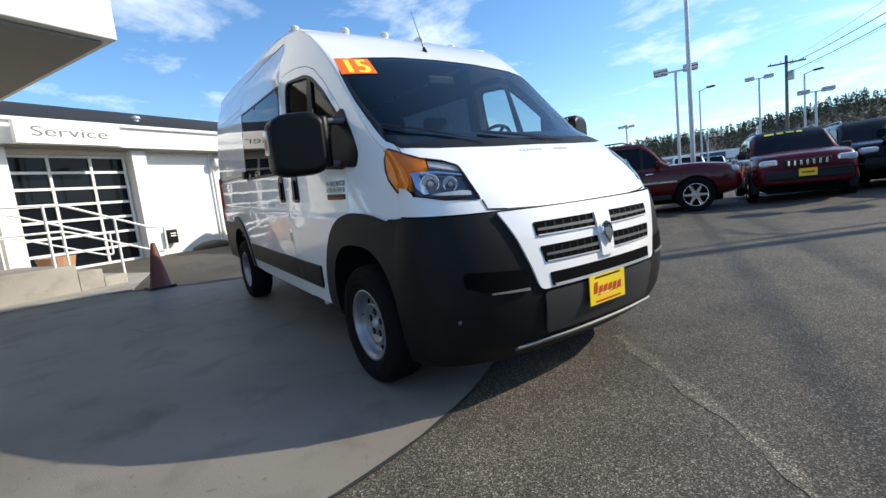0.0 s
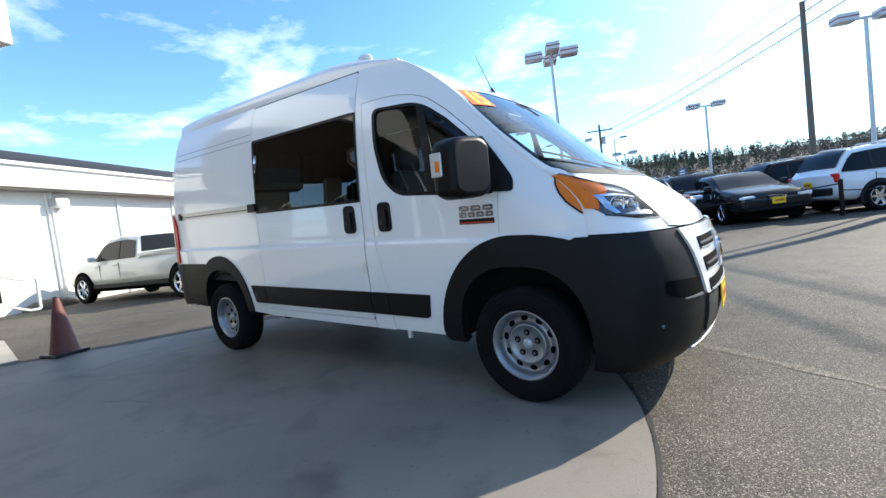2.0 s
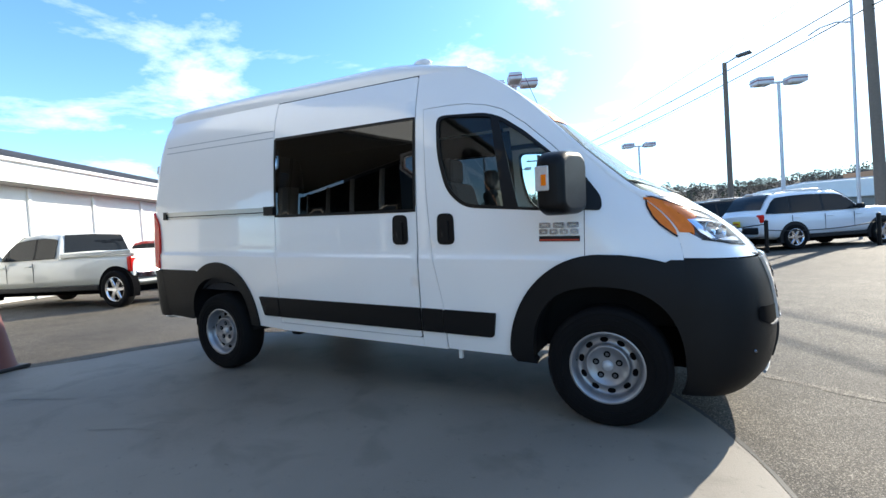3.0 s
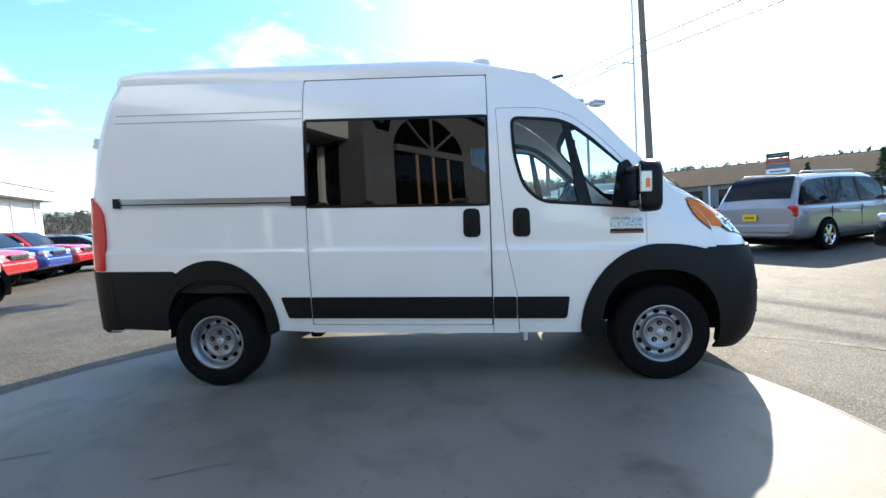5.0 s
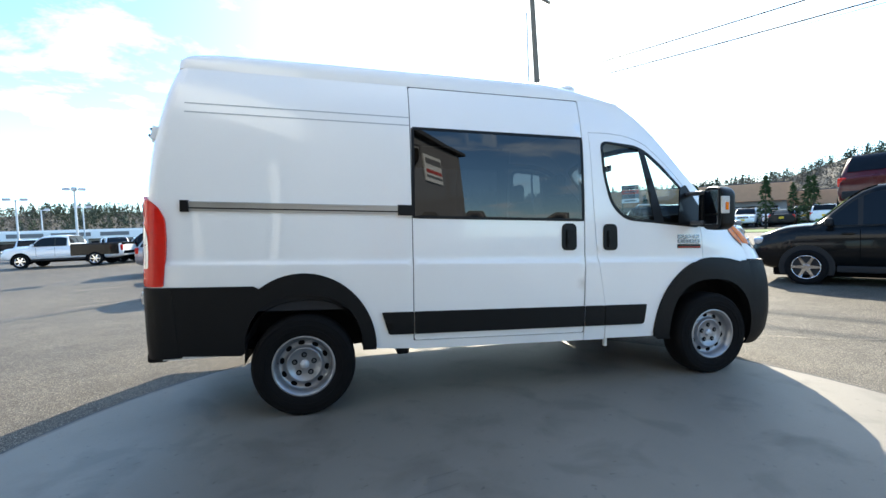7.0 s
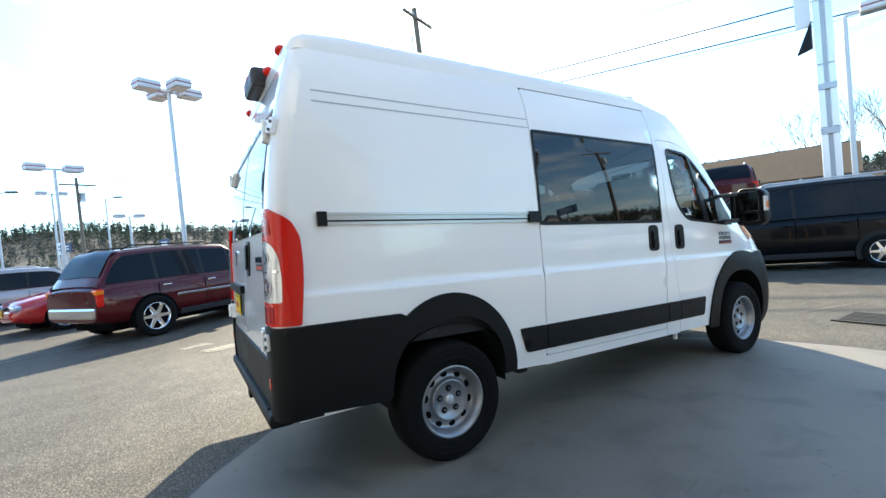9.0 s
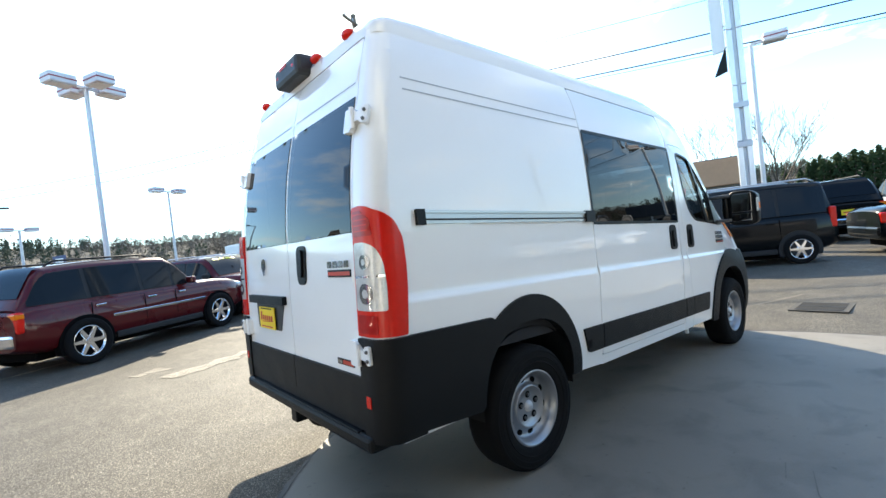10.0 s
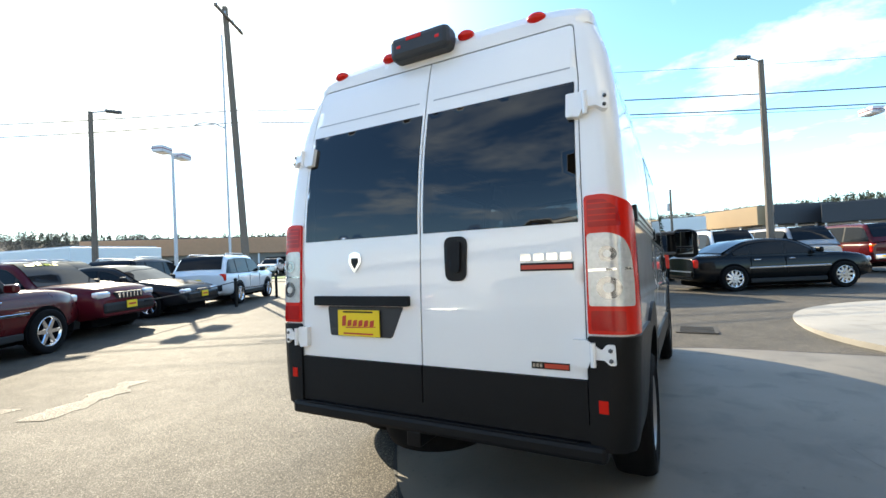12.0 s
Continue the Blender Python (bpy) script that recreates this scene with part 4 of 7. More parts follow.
patch("skid_strip", [(-0.60, 0.340), (-0.4, 0.347), (0.4, 0.347), (0.60, 0.340), (0.59, 0.352), (0.4, 0.368), (-0.4, 0.368), (-0.59, 0.352)], front(0.036), M_LIP, bumper, step=0.06, thick=0.012, label="satin grey lower lip")
for g in (-1, 1):
    # flat near-black sheet on the bumper, painted for a recess in shade
    fog = patch("fog_recess_shade", [(g * a, b) for a, b in rounded([(0.54, 0.662), (0.74, 0.668), (0.83, 0.70), (0.83, 0.775), (0.54, 0.755)], 0.02)], front(0.020), M_DARK, bumper, step=0.04, thick=0.0)
    patch("fog_trim", [(g * a, b) for a, b in [(0.535, 0.654), (0.72, 0.660), (0.72, 0.666), (0.535, 0.667)]], front(0.030), M_LIP, fog, step=0.04, thick=0.01)
    x, y, z = front(0.014)(g * 0.862, 0.535)
    bm = bmesh.new()
    bmesh.ops.create_uvsphere(bm, u_segments=12, v_segments=8, radius=0.012, matrix=Matrix.Translation((x, y, z)))
    part("fog_lamp", bm, M_LAMPIN, bumper, smooth=True)
# plates


def plate(name, fn, par, w=0.305, h=0.155):
    p = patch(name, [(-w / 2, -h / 2), (w / 2, -h / 2), (w / 2, h / 2), (-w / 2, h / 2)], fn, M_YELLOW, par, step=0.05, thick=0.006, label="yellow dealer plate with red script bars")
    for k in range(6):
        x0 = -w * 0.40 + k * w * 0.135
        hh = h * (0.20 if k else 0.36)
        patch("script_bar", rounded([(x0, -h * 0.13), (x0 + w * 0.10, -h * 0.10), (x0 + w * 0.115, hh - h * 0.06), (x0 + w * 0.02, hh - h * 0.10)], 0.006), lambda u, v: tuple(Vector(fn(u, v)) + PN * 0.002), M_PLRED, p, step=0.05, thick=0.0)
    patch("script_line", [(-w * 0.30, -h * 0.20), (w * 0.42, -h * 0.14), (w * 0.42, -h * 0.11), (-w * 0.30, -h * 0.16)], lambda u, v: tuple(Vector(fn(u, v)) + PN * 0.002), M_PLRED, p, step=0.05, thick=0.0)
    for v0 in (-0.43, 0.40):
        patch("frame_bar", [(-w * 0.36, h * v0), (w * 0.36, h * v0), (w * 0.36, h * (v0 + 0.06)), (-w * 0.36, h * (v0 + 0.06))], lambda u, v: tuple(Vector(fn(u, v)) + PN * 0.002), M_PLRED if v0 < 0 else M_BLACK, p, step=0.05, thick=0.0)
    return p


PN = Vector((1, 0, 0))
fpx = front(0.036)(0, 0.52)[0]
plate("number_plate", lambda u, v: (fpx + 0.012, u - 0.03, Z(fpx, 0.572) + v), bumper)

# rear face
rs = rear(-1)


def rear_sheet():
    """White frame round the rear doors: corners, and a header."""
    zz = np.linspace(0.45, 2.36, 60)
    edge_a = lambda z: half(-4.3, z) - RC + RC * math.pi / 2 + 0.001
    crown = []
    for t in np.linspace(math.pi / 2, -math.pi / 2, 41)[1:-1]:
        y = (half(-4.24, 2.36) - RT) * math.copysign(abs(math.sin(t)) ** 0.62, t)
        crown.append((y, 2.36 + (ZC(-4.24) - 2.36) * abs(math.cos(t)) ** 0.46))
    out = [(edge_a(z), z) for z in zz] + crown + [(-edge_a(z), z) for z in zz[::-1]]
    hole = rounded([(-0.832, 0.50), (0.832, 0.50), (0.836, 1.45), (0.828, 2.04), (0.800, 2.362), (-0.800, 2.362), (-0.828, 2.04), (-0.836, 1.45)], [0, 0, 0, 0, 0.03, 0.03, 0, 0])
    patch("rear_frame", out, rs, M_WHITE, van, holes=[hole], step=0.035, thick=0.02, edge=0.03)
    ribbon("door_gap", hole + hole[:1], 0.05, rear(-1, -0.014), M_GAP, van)
    ribbon("door_gap", [(0.005, 0.5), (0.005, 2.362)], 0.05, rear(-1, -0.014), M_GAP, van)


rear_sheet()
# a runs to the right side (negative y)
for a0, a1 in ((0.009, 0.827), (-0.827, 0.001)):
    right = a0 > 0
    o = rounded([(a0, 0.693), (a1, 0.693), (a1 + (0.004 if right else 0), 1.45), (a1 - (0.004 if right else 0), 2.04), (a1 - (0.031 if right else 0), 2.354), (a0 + (0 if right else 0.031), 2.354), (a0 + (0 if right else 0.004), 2.04), (a0 - (0 if right else 0.004), 1.45)], [0, 0, 0, 0, 0.03 if right else 0, 0 if right else 0.03, 0, 0])
    w = [(a0 + 0.012, 1.372), (a1 - 0.012, 1.372), (a1 - (0.020 if right else 0.012), 2.036), (a0 + (0.012 if right else 0.020), 2.036)]
    rd = patch("rear_door", o, rs, M_WHITE, van, holes=[w], step=0.05, thick=0.016, edge=0.05)
    patch("window", grow(w, -0.003), rear(-1, 0.004), M_PRIV, rd, step=0.05, thick=0.006, label="dark privacy glass", edge=0.05)
    # flat grey strip, the pressed line's shade is in its colour
    ribbon("pressed_line", [(a0 + 0.04, 2.112), (a1 - 0.04, 2.112)], 0.008, rear(-1, 0.0012), M_SEAMSHADE, rd)
    patch("lower_trim", [(a0, 0.50), (a1, 0.50), (a1, 0.690), (a0, 0.690)], rear(-1, 0.010), M_PLAST, rd, step=0.08, thick=0.016, label="dark grey lower door trim")
    if right:
        ho = rounded([(0.156, 1.122), (0.270, 1.122), (0.278, 1.345), (0.148, 1.345)], 0.045)
        h = patch("handle", ho, rear(-1, 0.008), M_BLACK, rd, step=0.04, thick=0.010)
        patch("grip", rounded([(0.184, 1.165), (0.242, 1.165), (0.245, 1.322), (0.181, 1.322)], 0.02), rear(-1, 0.022), M_PLAST, h, step=0.04, thick=0.016)
        bd = patch("badge", [(0.548, 1.163), (0.790, 1.163), (0.790, 1.200), (0.548, 1.200)], rear(-1, 0.005), M_BLACK, rd, step=0.05, thick=0.006, label="black and red model strip with chrome lettering bars")
        patch("strip", [(0.553, 1.171), (0.785, 1.171), (0.785, 1.190), (0.553, 1.190)], rear(-1, 0.0065), M_PLRED, bd, step=0.05, thick=0.0)
        for k in range(4):
            patch("chrome_bar", rounded([(0.550 + k * 0.061, 1.210), (0.599 + k * 0.061, 1.210), (0.599 + k * 0.061, 1.243), (0.550 + k * 0.061, 1.243)], 0.006), rear(-1, 0.008), M_CHROME, bd, step=0.04, thick=0.006)
        ec = patch("engine_badge", [(0.585, 0.725), (0.755, 0.725), (0.755, 0.755), (0.585, 0.755)], rear(-1, 0.005), M_BLACK, rd, step=0.05, thick=0.005)
        patch("strip", [(0.645, 0.730), (0.752, 0.730), (0.752, 0.750), (0.645, 0.750)], rear(-1, 0.0065), M_PLRED, ec, step=0.05, thick=0.0)
        for k in range(3):
            patch("chrome_bar", [(0.591 + k * 0.016, 0.732), (0.602 + k * 0.016, 0.732), (0.602 + k * 0.016, 0.748), (0.591 + k * 0.016, 0.748)], rear(-1, 0.0065), M_CHROME, ec, step=0.05, thick=0.0)
    else:
        em = patch("emblem", rounded([(-0.466, 1.285), (-0.471, 1.235), (-0.426, 1.175), (-0.381, 1.235), (-0.386, 1.285), (-0.426, 1.298)], 0.012), rear(-1, 0.010), M_CHROME, rd, step=0.03, thick=0.012, label="chrome shield emblem")
        patch("emblem_core", rounded([(-0.449, 1.262), (-0.451, 1.235), (-0.426, 1.20), (-0.401, 1.235), (-0.403, 1.262)], 0.006), rear(-1, 0.012), M_BLACK, em, step=0.03, thick=0.0)
        pr = patch("plate_recess", rounded([(-0.612, 0.822), (-0.180, 0.822), (-0.105, 0.990), (-0.630, 0.990)], 0.015), rear(-1, 0.004), M_INSERT, rd, step=0.06, thick=0.006)
        patch("plate_ledge", rounded([(-0.715, 0.994), (-0.060, 0.994), (-0.060, 1.048), (-0.715, 1.048)], 0.008), rear(-1, 0.030), M_PLAST, rd, step=0.06, thick=0.03)
        PN = Vector((-1, 0, 0))
        plate("number_plate", lambda u, v: (XR(0.9) - 0.018, 0.398 - u, Z(-4.44, 0.898) + v), pr, 0.29, 0.145)
patch("sill_trim", [(-0.832, 0.435), (0.832, 0.435), (0.832, 0.504), (-0.832, 0.504)], rear(-1, 0.007), M_PLAST, van, step=0.08, thick=0.012)
# tail lamps: smooth lenses that bridge the side's crease
def lamp_face(off):
    def fn(a, zp):
        g, a = math.copysign(1, a), abs(a)
        x0, ys = -4.445 + 0.033 * max(0.0, zp - 0.87), 1.027 - 0.022 * max(0.0, zp - 0.95)
        fl = 1.022 - RC
        t = max(0.0, min(math.pi / 2, (a - fl) / RC))
        x = x0 + RC - (RC + off) * math.cos(t) + max(0.0, a - fl - RC * math.pi / 2)
        y = min(a, fl) + (ys - 1.022) * t / (math.pi / 2) + (RC + off) * math.sin(t)
        return (x, -g * y, Z(x, zp))
    return fn


def ring_pts(a, z, r, g, n=18):
    return [(g * (a + r * math.cos(t)), z + r * math.sin(t)) for t in np.linspace(0, 2 * math.pi, n, endpoint=False)]


M_REDD = mat("dark_red_lens", (0.42, 0.006, 0.006), 0.2, var=0.2, scale=30, coat=0.08, spec=0.3)
M_BOWL = mat("lamp_bowl", (0.30, 0.30, 0.31), 0.12, metal=0.9, var=0.6, scale=45)
for g in (1, -1):
    tl = rounded([(0.841, 0.890), (0.843, 1.482), (0.930, 1.486), (1.03, 1.447), (1.08, 1.41), (1.12, 1.334), (1.130, 1.20), (1.128, 1.10), (1.112, 0.890)], [0.01, 0.02, 0.03, 0.02, 0.03, 0.03, 0.03, 0.02, 0.01])
    lamp = patch("tail_lamp", [(g * a, b) for a, b in tl], lamp_face(0.014), M_RED, van, step=0.03, thick=0.020, label="red tail lamp with a clear middle")
    cl = rounded([(0.850, 1.008), (0.850, 1.318), (0.94, 1.318), (0.99, 1.296), (1.020, 1.235), (1.030, 1.12), (1.028, 1.008)], [0.012, 0.02, 0.02, 0.04, 0.03, 0.03, 0.012])
    c = patch("clear_lens", [(g * a, b) for a, b in cl], lamp_face(0.0165), M_CLEARL, lamp, step=0.025, thick=0.002, label="clear reversing lens")
    patch("upper_lens", [(g * a, b) for a, b in rounded([(0.856, 1.345), (0.856, 1.462), (0.925, 1.462), (0.975, 1.42), (0.985, 1.345)], 0.01)], lamp_face(0.0165), M_REDD, lamp, step=0.03, thick=0.002)
    patch("lower_lens", [(g * a, b) for a, b in rounded([(0.856, 0.905), (0.856, 0.988), (0.985, 0.988), (0.985, 0.905)], 0.01)], lamp_face(0.0165), M_REDD, lamp, step=0.03, thick=0.002)
    for zc, rr in ((1.085, 0.050), (1.228, 0.036)):
        b = patch("bowl", ring_pts(0.930, zc, rr, g), lamp_face(0.018), M_BOWL, c, step=0.02, thick=0.0)
        ribbon("bowl_rim", ring_pts(0.930, zc, rr, g) + ring_pts(0.930, zc, rr, g)[:1], 0.005, lamp_face(0.0195), M_CLEARL, c)
        patch("bowl_core", ring_pts(0.930, zc, rr * 0.42, g), lamp_face(0.0198), M_CLEARL, c, step=0.02, thick=0.0)
    ribbon("lens_divider", [(g * 0.852, 1.160), (g * 1.0, 1.164), (g * 1.025, 1.164)], 0.010, lamp_face(0.0185), M_CHROME, lamp)
    for zc in (1.37, 1.395, 1.42, 1.445):
        ribbon("lens_rib", [(g * 0.860, zc), (g * 0.965, zc)], 0.006, lamp_face(0.0185), M_RED, lamp)
# rear bumper: corners, step and reflector
corner = lambda g: [(g * a, b) for a, b in rounded([(0.832, 0.40), (1.16, 0.405), (1.16, 0.880), (0.838, 0.880)], [0.03, 0, 0, 0.01])]
rbm = patch("rear_bumper", corner(1), rear(-1, 0.018), M_PLAST, van, step=0.05, thick=0.05, label="dark grey plastic rear bumper with a step")
patch("bumper_corner", corner(-1), rear(-1, 0.018), M_PLAST, rbm, step=0.05, thick=0.05)
stp = bmesh.new()
add_box(stp, -4.418, 0.0, 0.466, 0.130, 1.80, 0.076, 0.022)
part("step", stp, M_PLAST, rbm)
part("step_tread", box(-4.450, 0.0, 0.505, 0.05, 1.56, 0.006, 0.002), M_BLACK, rbm)
for g in (1, -1):
    patch("reflector", [(g * a, b) for a, b in [(0.872, 0.562), (0.910, 0.562), (0.910, 0.615), (0.872, 0.615)]], rear(-1, 0.021), M_RED, rbm, step=0.05, thick=0.004)
# hinges
for g, zc in ((1, 1.905), (-1, 1.905), (1, 0.805), (-1, 0.805)):
    a0 = 0.775
    hg = patch("hinge", [(g * a, b) for a, b in rounded([(a0, zc - 0.055), (a0 + 0.06, zc - 0.06), (a0 + 0.075, zc - 0.02), (a0 + 0.13, zc - 0.02), (a0 + 0.15, zc - 0.04), (a0 + 0.17, zc - 0.04), (a0 + 0.17, zc + 0.045), (a0 + 0.14, zc + 0.045), (a0 + 0.12, zc + 0.02), (a0 + 0.06, zc + 0.06), (a0, zc + 0.06)], 0.008)], rear(-1, 0.030), M_WHITE, van, step=0.04, thick=0.030, label="white exposed door hinge")
    x, y, z = rear(-1, 0.034)(g * (a0 + 0.085), zc)
    part("pin", tube((x, y, z - 0.05), (x, y, z + 0.05), 0.012), M_WHITE, hg)
    for dz in (-0.03, 0.03):
        x, y, z = rear(-1, 0.032)(g * (a0 + 0.155), zc + dz * 0.7)
        bm = bmesh.new()
        bmesh.ops.create_icosphere(bm, subdivisions=1, radius=0.010, matrix=Matrix.Translation((x, y, z)))
        part("bolt", bm, M_PLAST2, hg)
# high-level markers and camera box
for y in (0.665, 0.290, -0.220, -0.615):
    zt = 2.468 if abs(y) < 0.5 else 2.445
    bm = bmesh.new()
    bmesh.ops.create_uvsphere(bm, u_segments=12, v_segments=8, radius=1, matrix=Matrix.Translation((-4.230, y, Z(-4.2, zt))) @ Matrix.Diagonal((0.035, 0.05, 0.028, 1)))
    part("marker_lamp", bm, M_RED, van, "red roof marker lamp", smooth=True)
cb = bmesh.new()
add_box(cb, -4.265, 0.035, Z(-4.2, 2.462), 0.13, 0.38, 0.13, 0.03)
camb = part("camera_housing", cb, M_INSERT, van, "black high-level brake lamp and camera housing")
part("brake_lens", box(-4.328, 0.06, Z(-4.2, 2.498), 0.01, 0.10, 0.022, 0.004), M_RED, camb)
for yy in (-0.09, 0.16):
    part("brake_lens", box(-4.326, yy, Z(-4.2, 2.462), 0.01, 0.03, 0.02, 0.004), M_RED, camb)


M_HOUSING = mat("mirror_housing", (0.004, 0.004, 0.0043), 0.38, var=0.2, bump=0.1, bscale=420, spec=0.20)


# mirrors
def mirror(sgn):
    prof = rounded([(0.0, 0.03), (0.05, 0.0), (0.22, -0.005), (0.285, 0.03), (0.285, 0.30), (0.22, 0.345), (0.06, 0.355), (0.0, 0.315)], [0.02, 0.03, 0.04, 0.03, 0.05, 0.04, 0.04, 0.03])
    bm = bmesh.new()
    rings = []
    for x, k in ((-0.215, 0.95), (-0.205, 0.995), (-0.17, 1.0), (-0.11, 0.985), (-0.085, 0.93), (-0.075, 0.80)):
        rings.append([bm.verts.new((x - 0.30 * (0.14 + (p[0] - 0.14) * k) + 0.015, sgn * (1.14 + 0.14 + (p[0] - 0.14) * k), 1.245 + 0.175 + (p[1] - 0.175) * k)) for p in prof])
    for a, b in zip(rings, rings[1:]):
        for k in range(len(prof)):
            bm.faces.new((a[k], a[(k + 1) % len(prof)], b[(k + 1) % len(prof)], b[k])).smooth = True
    bm.faces.new(rings[0])
    bm.faces.new(rings[-1])
    bmesh.ops.recalc_face_normals(bm, faces=bm.faces)
    ob = part("wing_mirror", bm, M_HOUSING, van, "large black towing mirror")
    turn = Matrix.Translation((-0.243, sgn * 1.28, 1.245)) @ Matrix.Rotation(sgn * math.atan(0.30), 4, "Z")
    part("mirror_glass", box(-0.001, 0, 0.225, 0.008, 0.20, 0.185, 0.003, turn), M_MIRROR, ob)
    part("spot_mirror", box(-0.001, 0, 0.080, 0.008, 0.19, 0.075, 0.003, turn), M_MIRROR, ob)
    part("glass_frame", box(0.002, 0, 0.175, 0.008, 0.235, 0.305, 0.004, turn), M_PLAST, ob)
    # black arms coloured mid-grey, the sun's sheen put into the plastic
    part("arm", box(-0.20, sgn * 1.06, 1.555, 0.07, 0.24, 0.035, 0.014), M_PLAST2, ob)
    part("arm", box(-0.20, sgn * 1.06, 1.305, 0.07, 0.24, 0.035, 0.014), M_PLAST2, ob)
    part("front_panel", box(-0.130, sgn * 1.235, 1.43, 0.03, 0.12, 0.22, 0.014), M_HOUSING, ob)
    part("pivot", lathe([(0.0, 0.30), (0.036, 0.298), (0.042, 0.285), (0.042, 0.015), (0.036, 0.002), (0.0, 0.0)], 18, "Z"), M_HOUSING, ob, smooth=True).location = (-0.165, sgn * 1.125, 1.28)
    part("indicator", box(-0.255, sgn * 1.424, 1.44, 0.075, 0.016, 0.135, 0.006), M_CLEARL, ob, "clear turn signal lens")
    part("indicator_core", box(-0.245, sgn * 1.4335, 1.43, 0.028, 0.005, 0.06, 0.002), M_AMBER, ob)
    return ob


for g in (-1, 1):
    mirror(g).location = (0, -0.05 * g, 0.035)


# wheels
def wheel(x, sgn):
    w = part("wheel", lathe([(0.210, 0.094), (0.218, 0.106), (0.25, 0.113), (0.30, 0.118), (0.336, 0.112), (0.352, 0.09), (0.360, 0.06), (0.360, -0.06), (0.352, -0.09), (0.30, -0.115), (0.22, -0.10)], 48), M_TYRE, van, smooth=True)
    w.matrix_basis = Matrix.Translation((x, sgn * 0.905, 0.360)) @ (Matrix.Rotation(math.pi, 4, "Z") if sgn < 0 else Matrix.Identity(4))
    w.name = "wheel"
    rim = part("rim", lathe([(0.228, 0.098), (0.2117, 0.108), (0.2041, 0.106), (0.1984, 0.092), (0.1918, 0.086), (0.1871, 0.066), (0.1814, 0.046), (0.1701, 0.034), (0.1417, 0.036), (0.1285, 0.046), (0.128, 0.062), (0.121, 0.068), (0.112, 0.066), (0.104, 0.056), (0.06, 0.052), (0, 0.052)], 56), M_STEEL, w, "silver painted steel rim", smooth=True)
    for k in range(3):
        part("sidewall_ring", lathe([(0.262 + 0.03 * k, 0.1145 + 0.0015 * k), (0.266 + 0.03 * k, 0.119 + 0.001 * (k % 2)), (0.270 + 0.03 * k, 0.115 + 0.0015 * k)], 48), M_TYRE, w)
    for k in range(10):
        a = 2 * math.pi * k / 10 + 0.2
        bm = bmesh.new()
        bmesh.ops.create_uvsphere(bm, u_segments=12, v_segments=6, radius=1, matrix=Matrix.Rotation(-a, 4, "Y") @ Matrix.Translation((0.156, 0.0345, 0)) @ Matrix.Diagonal((0.0185, 0.005, 0.0245, 1)))
        # near-black blob on the rim, painted for the shade in a hole
        part("slot", bm, M_DARK, rim, smooth=True)
    part("hub_cap", lathe([(0.0, 0.070), (0.022, 0.069), (0.030, 0.062), (0.034, 0.050)], 24), M_GALV, rim, smooth=True)
    for k in range(5):
        a = 2 * math.pi * k / 5 + 0.3
        c, sn = 0.070 * math.cos(a), 0.070 * math.sin(a)
        # near-black disc painted for the shade round the nut
        part("nut_seat", tube((c, 0.048, sn), (c, 0.056, sn), 0.020, 0.020, 14), M_DARK, rim)
        part("lug_nut", tube((c, 0.050, sn), (c, 0.066, sn), 0.0115, 0.010, 6), M_PLAST2, rim)
    part("valve", tube((0.186, 0.038, 0.02), (0.178, 0.062, 0.02), 0.005, 0.004, 6), M_BLACK, rim)
    return w


for x in (0.0, -3.454):
    for sgn in (-1, 1):
        wheel(x, sgn)

# underside, axle and hitch
ub = bmesh.new()
add_box(ub, -1.72, 0, 0.50, 2.3, 1.80, 0.10, 0.02)
add_box(ub, 0.45, 0, 0.42, 0.6, 1.3, 0.25, 0.02)
add_box(ub, -4.1, 0, 0.50, 0.6, 1.7, 0.06, 0.01)
add_box(ub, -2.0, 0, 0.55, 4.6, 1.1, 0.04, 0.0)
part("underbody", ub, M_DARK, van)
part("axle", tube((-3.454, -0.8, 0.33), (-3.454, 0.8, 0.33), 0.055), M_BLACK, van)
part("exhaust", tube((-2.9, -0.35, 0.40), (-4.3, -0.45, 0.40), 0.04), M_GALV, van)
part("fuel_tank", box(-1.52, -0.10, 0.40, 0.42, 0.55, 0.12, 0.04), M_BLACK, van)
part("crossmember", box(-2.72, -0.2, 0.37, 0.10, 1.2, 0.08, 0.02), M_BLACK, van)
part("jack_point", box(-1.0, -0.9, 0.335, 0.03, 0.03, 0.07, 0.006), M_TRIM, van)
part("spare_tyre", lathe([(0.17, 0.09), (0.29, 0.10), (0.315, 0.05), (0.315, -0.05), (0.29, -0.10), (0.17, -0.09)], 32, "Z"), M_TYRE, van, smooth=True).location = (-4.02, 0.16, 0.36)
hit = bmesh.new()
add_box(hit, -4.36, 0.05, 0.395, 0.22, 0.085, 0.08, 0.008)
add_tube(hit, (-4.22, -0.5, 0.40), (-4.22, 0.6, 0.40), 0.03)
part("tow_hitch", hit, M_BLACK, van)
# cab interior
cabin = bmesh.new()
add_box(cabin, -0.15, 0, 1.10, 0.70, 1.62, 0.30, 0.10)
add_box(cabin, -0.10, 0, 1.21, 0.56, 1.50, 0.16, 0.06)
part("dashboard", cabin, M_SEAT, van)
for y in (0.48, -0.45):
    s = bmesh.new()
    add_box(s, -0.85, y, 0.92, 0.52, 0.50, 0.18, 0.06)
    add_box(s, 0, 0, 0, 0.15, 0.48, 0.66, 0.06, Matrix.Translation((-1.12, y, 1.28)) @ Matrix.Rotation(radians(-14), 4, "Y"))
    add_box(s, -1.22, y, 1.70, 0.10, 0.26, 0.20, 0.04)
    part("seat", s, M_SEAT, van)
bm = bmesh.new()
